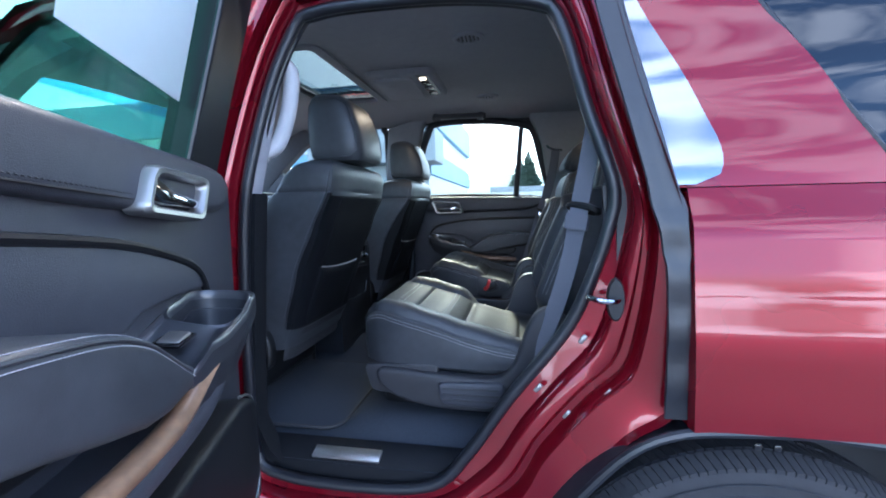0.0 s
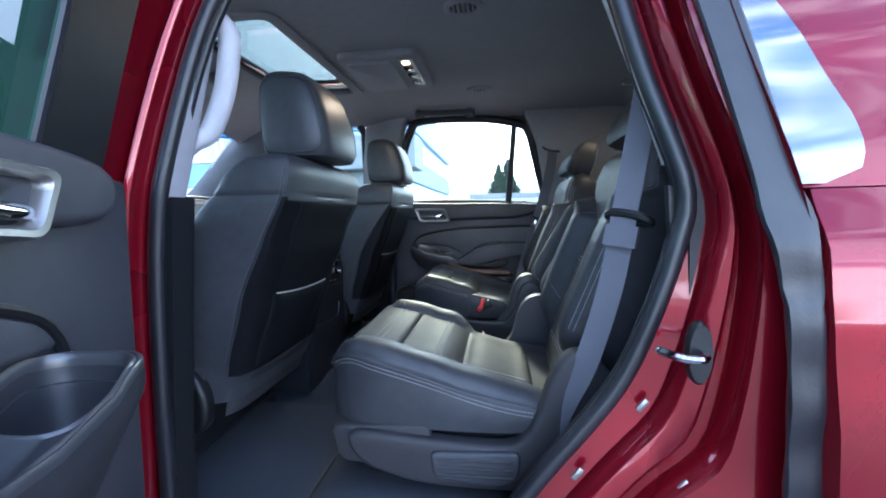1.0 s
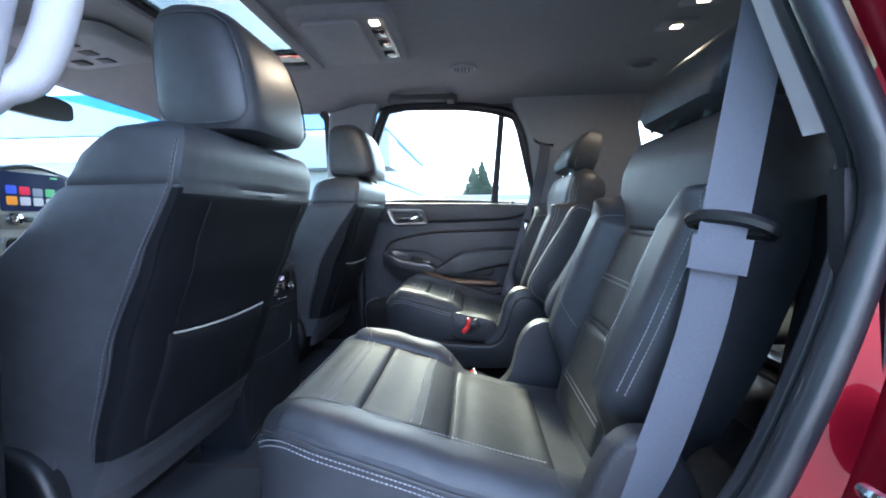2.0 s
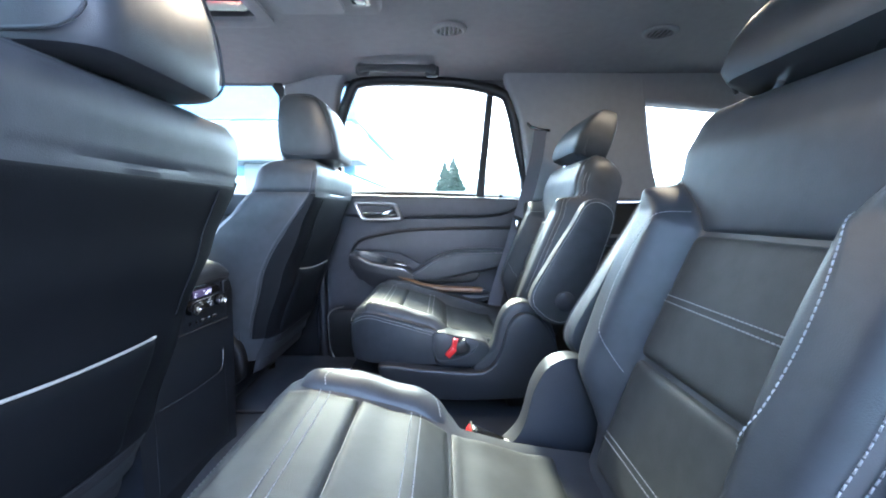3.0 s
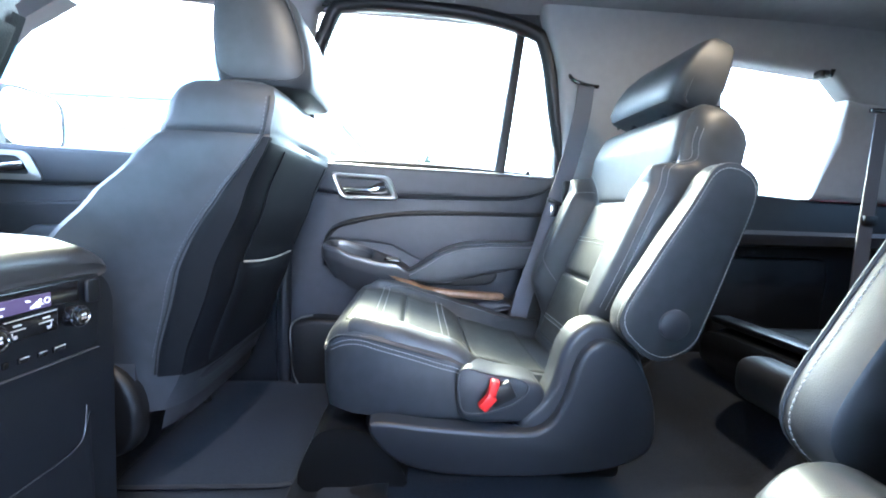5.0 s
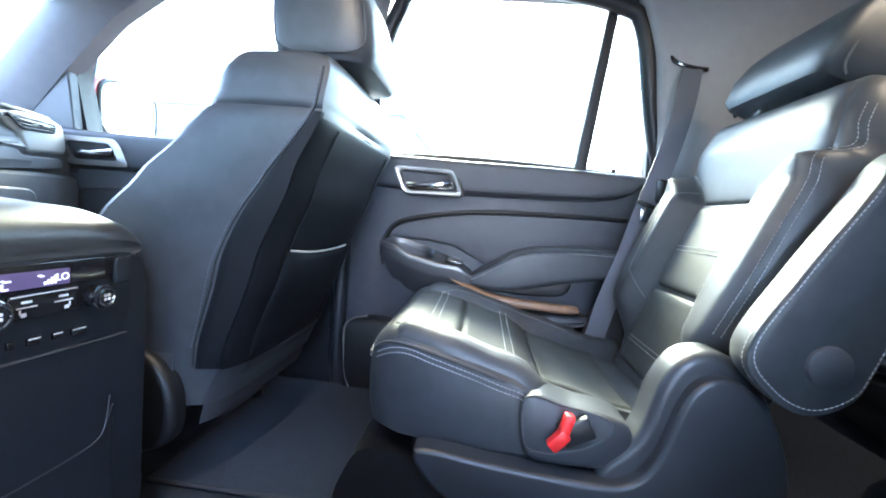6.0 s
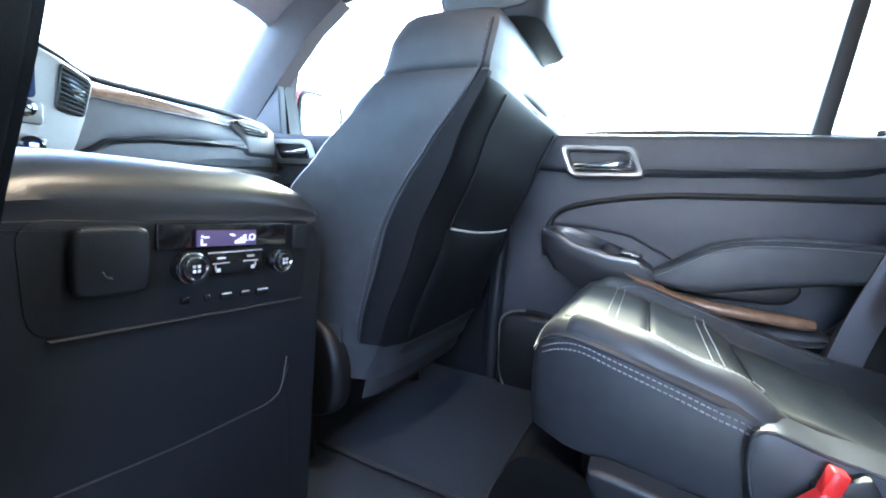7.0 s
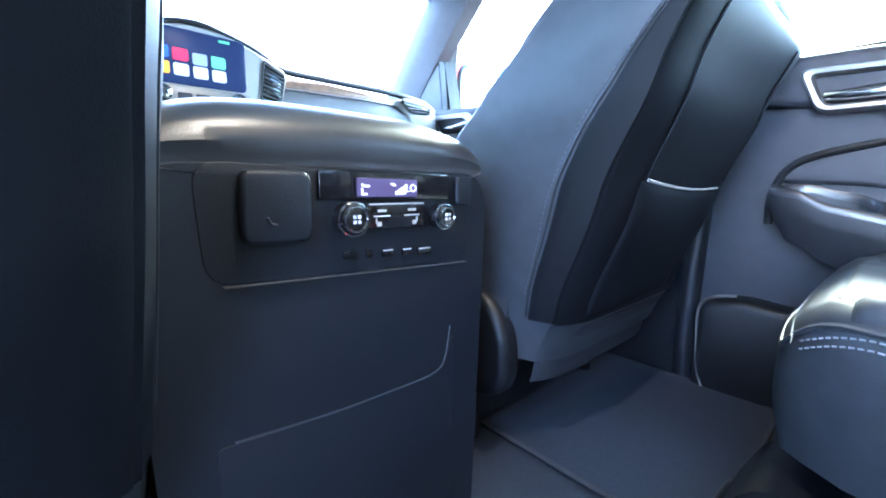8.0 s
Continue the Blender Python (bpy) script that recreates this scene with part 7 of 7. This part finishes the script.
def dashboard():
    root = thing("dashboard", (-1.5, MID, 1.1), "charcoal dashboard with wood strip, vents and colour screen", "dashboard")
    c = Vector(root.location)

    def at(x, y, z):
        return Vector((x, MID + y, z)) - c

    prof = [(-1.30, 0.72), (-1.24, 0.95), (-1.235, 1.10), (-1.24, 1.135), (-1.265, 1.145), (-1.262, 1.20), (-1.25, 1.215), (-1.262, 1.255), (-1.285, 1.288), (-1.33, 1.305), (-1.50, 1.312), (-1.82, 1.27), (-1.85, 1.0), (-1.80, 0.72)]
    bm = bmesh.new()
    rings = []
    for k in range(29):
        y = -0.78 + 1.56 * k / 28
        f = 0.045 * max(0, (abs(y) - 0.45) / 0.33) ** 2
        lift = 0.018 * math.cos(y / 0.78 * math.pi / 2) - 0.012
        rings.append([at(x - f, y, z + (lift if z > 1.15 else 0)) for x, z in prof])
    loft(bm, rings)
    part("body", bm, DASH, root, "charcoal padded dashboard")
    # passenger side: padded panel, wood strip over it, dark bead under it, dark top lip
    def face_x(y):
        return -1.252 - 0.16 * max(0.0, y - 0.48)

    low = [(0.155, 1.128), (0.187, 1.144), (0.232, 1.178), (0.341, 1.197), (0.50, 1.212), (0.62, 1.223)]
    high = [(0.155, 1.264), (0.308, 1.266), (0.456, 1.269), (0.545, 1.270), (0.62, 1.262)]
    crest = [(0.155, 1.292), (0.193, 1.294), (0.308, 1.298), (0.456, 1.293), (0.545, 1.279), (0.60, 1.267)]
    ys = [0.160 + 0.445 * k / 22 for k in range(23)]
    bm = bmesh.new()
    rings = []
    for y in ys:
        z0, z1 = lerp_table(low, y), lerp_table(high, y)
        rings.append([at(face_x(y) - 0.03, y, z0)] + [at(face_x(y) + 0.010 * math.sin(k / 10 * math.pi) ** 0.6 - 0.012 * k / 10, y, z0 + (z1 - z0) * k / 10) for k in range(11)] + [at(face_x(y) - 0.05, y, z1)])
    loft(bm, rings)
    part("leather_panel", bm, DASH, root, "padded grey leather panel")
    bm = bmesh.new()
    tube(bm, [at(face_x(y) + 0.004, y, lerp_table(low, y) - 0.005) for y in ys], 0.0065, 8)
    part("trim_bead", bm, TRIM_BLACK, root, "dark bead under the leather panel")
    bm = bmesh.new()
    rings = []
    for y in ys[:-1]:
        z0, z1 = lerp_table(high, y), max(lerp_table(crest, y), lerp_table(high, y) + 0.002)
        rings.append([at(face_x(y) - 0.05, y, z0)] + [at(face_x(y) - 0.008 + 0.006 * math.sin(k / 6 * math.pi) ** 0.7 - 0.010 * k / 6, y, z0 + (z1 - z0) * k / 6) for k in range(7)] + [at(face_x(y) - 0.05, y, z1)])
    loft(bm, rings)
    part("wood_strip", bm, WOOD, root, "brown wood strip with a satin sheen")
    bm = bmesh.new()
    tube(bm, [at(face_x(y) + 0.002, y, lerp_table(high, y)) for y in ys[:-1]], 0.0016, 6)
    part("strip_edge", bm, SATIN, root, "thin bright edge of the wood strip")
    bm = bmesh.new()
    tube(bm, spline([at(x, y, z) for x, y, z in ((-1.245, -0.19, 1.306), (-1.240, -0.13, 1.332), (-1.238, -0.08, 1.353), (-1.238, 0.0, 1.367), (-1.238, 0.08, 1.350), (-1.240, 0.135, 1.331), (-1.250, 0.195, 1.307), (-1.262, 0.313, 1.306), (-1.266, 0.488, 1.306), (-1.272, 0.602, 1.303), (-1.29, 0.70, 1.296))], 60), 0.0085, 10)
    part("top_lip", bm, TRIM_BLACK, root, "black lip of the dashboard top")
    bm = bmesh.new()
    slab(bm, round_outline([(0.548, 1.284), (0.60, 1.300), (0.70, 1.297), (0.738, 1.282), (0.748, 1.222), (0.738, 1.203), (0.625, 1.196), (0.606, 1.240)], 0.012, 4), lambda a, b, h: at(face_x(a) - 0.012 + h, a, b), 0.010, 0.026)
    part("vent_surround", bm, SILVER_PLASTIC, root, "silver vent surround")
    bm = bmesh.new()
    slab(bm, round_outline([(0.188, 1.118), (0.20, 1.145), (0.245, 1.166), (0.341, 1.184), (0.60, 1.210), (0.62, 1.188), (0.735, 1.192), (0.745, 1.160), (0.50, 1.140)], 0.01), lambda a, b, h: at(face_x(a) - 0.006 + h, a, b), 0.006, 0.012)
    part("lower_pad", bm, DASH, root, "padded grey lower dashboard roll")
    bm = bmesh.new()
    slab(bm, round_outline([(0.18, 0.90), (0.62, 0.92), (0.62, 1.10), (0.18, 1.11)], 0.03), lambda a, b, h: at(-1.238 + h, a, b), 0.006, 0.012)
    part("glovebox_door", bm, DASH, root, "charcoal glovebox door")

    def vent(corners, x, n, turn=0.0):
        """A slatted vent let into its surround: corners top left, top right, bottom right, bottom left."""
        tl, tr, br, bl = (Vector((a, b, 0)) for a, b in corners)
        out = lambda p, h: at(x + h - turn * (p.x - tl.x), p.x, p.y)
        bm = bmesh.new()
        slab(bm, round_outline(corners, 0.008), lambda a, b, h: out(Vector((a, b, 0)), h), 0.0005, 0.0015)
        v = part("air_vent", bm, GLOSS, root, "dark slatted air vent")
        bm = bmesh.new()
        tube(bm, [out(Vector((*p, 0)), 0.002) for p in round_outline(corners, 0.008)], 0.003, 8, closed=True)
        part("rim", bm, TRIM_BLACK, v)
        for k in range(n):
            f = (k + 0.5) / n
            p, q = bl.lerp(tl, f), br.lerp(tr, f)
            bm = bmesh.new()
            loft(bm, [[out(r, 0.0015 + dx) + Vector((0, 0, dz)) for dx, dz in ((0, -0.0012), (0.005, 0.0), (0.005, 0.0016), (0, 0.0012))] for r in (p.lerp(q, 0.03), q.lerp(p, 0.03))])
            part("slat", bm, DASH, v)
        m = bl.lerp(tr, 0.62)
        bm = bmesh.new()
        rbox(bm, out(m, 0.008), (0.006, 0.018, 0.006), 0.002, 2)
        part("vane_tab", bm, SATIN, v, "small silver vane tab")

    vent([(0.136, 1.314), (0.186, 1.291), (0.171, 1.212), (0.126, 1.220)], -1.2235, 9)
    vent([(0.566, 1.287), (0.702, 1.283), (0.698, 1.259), (0.606, 1.255)], -1.2475, 4, 0.16)
    vent([(-0.186, 1.291), (-0.136, 1.314), (-0.126, 1.220), (-0.171, 1.212)], -1.2235, 9)
    # centre stack, with the tall vents let into its shoulders
    half = [(0.125, 0.78), (0.140, 1.10), (0.164, 1.155), (0.178, 1.205), (0.194, 1.286), (0.190, 1.300), (0.135, 1.327), (0.085, 1.347), (0.03, 1.360)]
    bm = bmesh.new()
    slab(bm, round_outline(half + [(-a, b) for a, b in reversed(half)], 0.012), lambda a, b, h: at(-1.30 + h + 0.10 * max(1.15 - b, 0), a, b), 0.010, 0.075, 4)
    stack = part("radio_fascia", bm, SILVER_PLASTIC, root, "silver-trimmed centre fascia")
    bm = bmesh.new()
    slab(bm, round_outline([(-0.102, 1.232), (0.094, 1.232), (0.094, 1.345), (-0.102, 1.348)], 0.012), lambda a, b, h: at(-1.227 + h, a, b), 0.002, 0.006)
    scr = part("screen", bm, SCREEN, stack, "navy touch screen")
    for k, (y, z, col) in enumerate(((-0.074, 1.295, "blue"), (-0.038, 1.293, "red"), (-0.001, 1.289, "grey"), (0.036, 1.289, "green"), (-0.074, 1.263, "orange"), (-0.038, 1.262, "silver"), (-0.001, 1.261, "silver"), (0.036, 1.260, "silver"))):
        bm = bmesh.new()
        slab(bm, round_outline([(y - 0.0145, z - 0.0125), (y + 0.0145, z - 0.0125), (y + 0.0145, z + 0.0125), (y - 0.0145, z + 0.0125)], 0.005), lambda a, b, h: at(-1.2215 + h, a, b), 0.0004, 0.001)
        part("icon", bm, ICONS[col], scr, col + " screen tile")
    bm = bmesh.new()
    rbox(bm, at(-1.2205, 0.05, 1.336), (0.001, 0.022, 0.005), 0.0003, 1)
    part("status_mark", bm, ICONS["green"], scr)
    bm = bmesh.new()
    slab(bm, round_outline([(-0.11, 1.180), (0.105, 1.180), (0.105, 1.229), (-0.11, 1.229)], 0.012), lambda a, b, h: at(-1.228 + h, a, b), 0.003, 0.008)
    kp = part("control_strip", bm, SATIN, stack, "silver radio control strip")
    for y in (-0.078, 0.072):
        bm = bmesh.new()
        n = 28
        loft(bm, [[at(-1.222 + h, y + s * math.cos(k * math.tau / n), 1.209 + s * math.sin(k * math.tau / n)) for k in range(n)] for s, h in ((0.018, 0.0), (0.0175, 0.016), (0.013, 0.019))])
        part("knob", bm, CHROME, kp, "chrome radio knob")
    for y in (-0.035, 0.0, 0.035):
        bm = bmesh.new()
        rbox(bm, at(-1.219, y, 1.207), (0.006, 0.028, 0.016), 0.003, 2)
        part("button", bm, TRIM, kp)
    bm = bmesh.new()
    slab(bm, round_outline([(-0.11, 1.108), (0.108, 1.108), (0.108, 1.158), (-0.11, 1.158)], 0.012), lambda a, b, h: at(-1.226 + h, a, b), 0.003, 0.008)
    kp = part("climate_strip", bm, SATIN, stack, "silver climate control strip")
    for y in (-0.082, 0.08):
        bm = bmesh.new()
        n = 28
        loft(bm, [[at(-1.219 + h, y + s * math.cos(k * math.tau / n), 1.134 + s * math.sin(k * math.tau / n)) for k in range(n)] for s, h in ((0.022, 0.0), (0.021, 0.016), (0.016, 0.02))])
        kn = part("knob", bm, GLOSS, kp, "black climate knob")
        bm = bmesh.new()
        rbox(bm, at(-1.197, y, 1.137), (0.002, 0.014, 0.008), 0.0008, 1)
        part("blue_light", bm, BLUE_LAMP, kn, "blue lit mark")
    # driver's instrument hood
    bm = bmesh.new()
    rings = []
    for x, s in ((-1.45, 0.9), (-1.30, 1.0), (-1.26, 0.98)):
        rings.append([at(x, -0.42 + 0.19 * s * math.cos(k * math.pi / 20), 1.27 + 0.115 * s * math.sin(k * math.pi / 20) ** 0.7) for k in range(21)] + [at(x, -0.42 - 0.16, 1.25), at(x, -0.42 + 0.16, 1.25)])
    loft(bm, rings)
    part("instrument_hood", bm, TRIM_BLACK, root, "black instrument hood")
    return root


dashboard()

# bulkhead closes the cabin under the dashboard
bm = bmesh.new()
rbox(bm, (-1.90, MID, 0.85), (0.08, 1.72, 0.78), 0.02, 2)
struct("wall_front", bm, TRIM_BLACK, "dark bulkhead under the dashboard", "wall")
bm = bmesh.new()
loft(bm, [[(x, MID + 0.86 * math.sin(k / 12 * math.pi - math.pi / 2), z + 0.05 * math.cos(k / 12 * math.pi - math.pi / 2)) for k in range(13)] for x, z in ((-1.92, 1.18), (-2.3, 1.14), (-2.85, 1.02), (-3.0, 0.85))], closed=False, cap=False)
struct("bonnet", bm, RED, "dark red painted bonnet ahead of the windscreen", "car body")

# ---- rear wheel and arch, left ----


def wheel():
    root = thing("rear_wheel", (WHEEL_X, MID - 0.83, 0.0), "black road tyre on the rear axle under the dark arch", "wheel")
    R = WHEEL_R
    prof = [(-0.125, R - 0.13), (-0.135, R - 0.06), (-0.128, R - 0.02), (-0.112, R - 0.006), (-0.07, R), (0.07, R), (0.112, R - 0.006), (0.128, R - 0.02), (0.135, R - 0.06), (0.125, R - 0.13)]
    n = 96
    bm = bmesh.new()
    loft(bm, [[(r * math.cos(k * math.tau / n), y, WHEEL_Z + r * math.sin(k * math.tau / n)) for y, r in prof] for k in range(n)] + [[(r, y, WHEEL_Z) for y, r in prof]], closed=False, cap=False)
    bmesh.ops.remove_doubles(bm, verts=bm.verts, dist=1e-5)
    tyre = part("tyre", bm, TYRE, root)
    bm = bmesh.new()
    for y0, y1, skew in ((-0.128, -0.096, 0.02), (-0.088, -0.048, 0.03), (-0.040, -0.004, -0.03), (0.004, 0.04, 0.03), (0.048, 0.088, -0.03), (0.096, 0.126, -0.02)):
        m = 150
        for k in range(m):
            a0, a1 = (k + 0.05) * math.tau / m, (k + 0.90) * math.tau / m
            if not 0.1 < (a0 % math.tau) < 3.05:
                continue
            v = []
            for rr in (R - 0.012, R + 0.004):
                for y, a, off in ((y0, a0, 0), (y1, a0, skew), (y1, a1, skew), (y0, a1, 0)):
                    drop = 0.016 if abs(y) > 0.12 else 0.0
                    v.append(bm.verts.new(((rr - drop) * math.cos(a + off), y, WHEEL_Z + (rr - drop) * math.sin(a + off))))
            for f in ((4, 5, 6, 7), (0, 1, 5, 4), (1, 2, 6, 5), (2, 3, 7, 6), (3, 0, 4, 7)):
                bm.faces.new([v[i] for i in f])
    tagged(part("tread", bm, TYRE, tyre, smooth=False), kind="stuff")
    bm = bmesh.new()
    for r in (0.30, 0.325, 0.345):
        tube(bm, [(r * math.cos(k * math.tau / 64), -0.135, WHEEL_Z + r * math.sin(k * math.tau / 64)) for k in range(64)], 0.002, 6, closed=True)
    part("sidewall_rib", bm, TYRE, tyre)
    bm = bmesh.new()
    bmesh.ops.create_cone(bm, cap_ends=True, segments=40, radius1=0.26, radius2=0.25, depth=0.2, matrix=Matrix.Translation((0, 0, WHEEL_Z)) @ Matrix.Rotation(radians(90), 4, "X"))
    part("rim", bm, SATIN, root, "silver alloy rim")


wheel()
bm = bmesh.new()
n = 40
arch = []
for o, r in ((0.955, 0.455), (0.93, 0.462), (0.60, 0.47)):
    arch.append([(0.69 + r * math.cos(a), MID - o, 0.36 + r * math.sin(a)) for a in [k / n * math.pi for k in range(n + 1)]])
loft(bm, arch, closed=False, cap=False)
loft(bm, [arch[-1], [(0.69, MID - 0.6, 0.3)] * (n + 1)], closed=False, cap=False)
struct("wheel_arch_liner", bm, RUBBER, "black plastic wheel arch liner", "arch liner")
bm = bmesh.new()
pts = []
for k in range(31):
    x = 0.30 + 0.85 * k / 30
    d = abs(x - 0.70)
    zb = 0.800 if d < 0.12 else 0.800 - 1.1 * (d - 0.12) ** 2 - 0.02 * (d - 0.12)
    pts.append(skin(x, zb, 0.012))
pts = spline([skin(0.25, 0.50, 0.02), skin(0.33, 0.62, 0.015), skin(0.42, 0.735, 0.012), skin(0.50, 0.785, 0.012), skin(0.60, 0.80, 0.012), skin(0.75, 0.802, 0.012), skin(0.95, 0.775, 0.012), skin(1.08, 0.70, 0.012)], 40)
tube(bm, pts, 0.009, 8)
struct("arch_lip", bm, RUBBER, "black rubber lip of the wheel arch", "arch trim")
for x in (0.635, 0.665):
    root = thing("arch_rivet", tuple(skin(x, 0.775, 0.02)), "small black push rivet in the arch liner", "rivet", "arch rivets")
    bm = bmesh.new()
    rbox(bm, (0, -0.004, 0), (0.012, 0.006, 0.012), 0.003, 2)
    part("head", bm, GLOSS, root)

# sill under the left opening
bm = bmesh.new()
loft(bm, [[(x, MID - o, z) for o, z in ((0.80, 0.50), (0.86, 0.49), (0.90, 0.45), (0.93, 0.42), (0.935, 0.36), (0.88, 0.32), (0.80, 0.34))] for x in (-1.4, -0.5, -0.1, 0.12, 0.22)])
struct("sill", bm, RED, "dark red painted outer sill", "sill")


def striker():
    root = thing("door_striker", (0.412, MID - 0.885, 1.015), "steel door striker on a black plate", "door striker")
    bm = bmesh.new()
    rings = [[(0.0 + 0.016 * s * math.cos(k * math.tau / 24), -0.012 - h, 0.042 * s * math.sin(k * math.tau / 24)) for k in range(24)] for s, h in ((1.0, 0.0), (1.0, 0.01), (0.9, 0.014))]
    loft(bm, rings)
    part("plate", bm, TRIM_BLACK, root, "oval black plate")
    bm = bmesh.new()
    tube(bm, spline([(0.008, -0.02, 0.0), (-0.01, -0.055, 0.004), (-0.035, -0.06, 0.006), (-0.05, -0.03, 0.005), (-0.045, -0.01, 0.0)], 20), 0.0055, 8)
    part("loop", bm, CHROME, root, "bright steel loop")


striker()
root = thing("jamb_plug", (0.36, MID - 0.845, 0.92), "small bright jamb fixings on the red frame", "fixing")
for dx, dz in ((0.0, 0.0), (-0.09, -0.11), (0.045, -0.10), (-0.03, -0.165)):
    bm = bmesh.new()
    rbox(bm, (dx, -0.012 - 0.03 * (dx > 0), dz), (0.010, 0.006, 0.022), 0.003, 2, Matrix.Rotation(radians(38), 3, "Y"))
    part("plug", bm, SATIN, root)
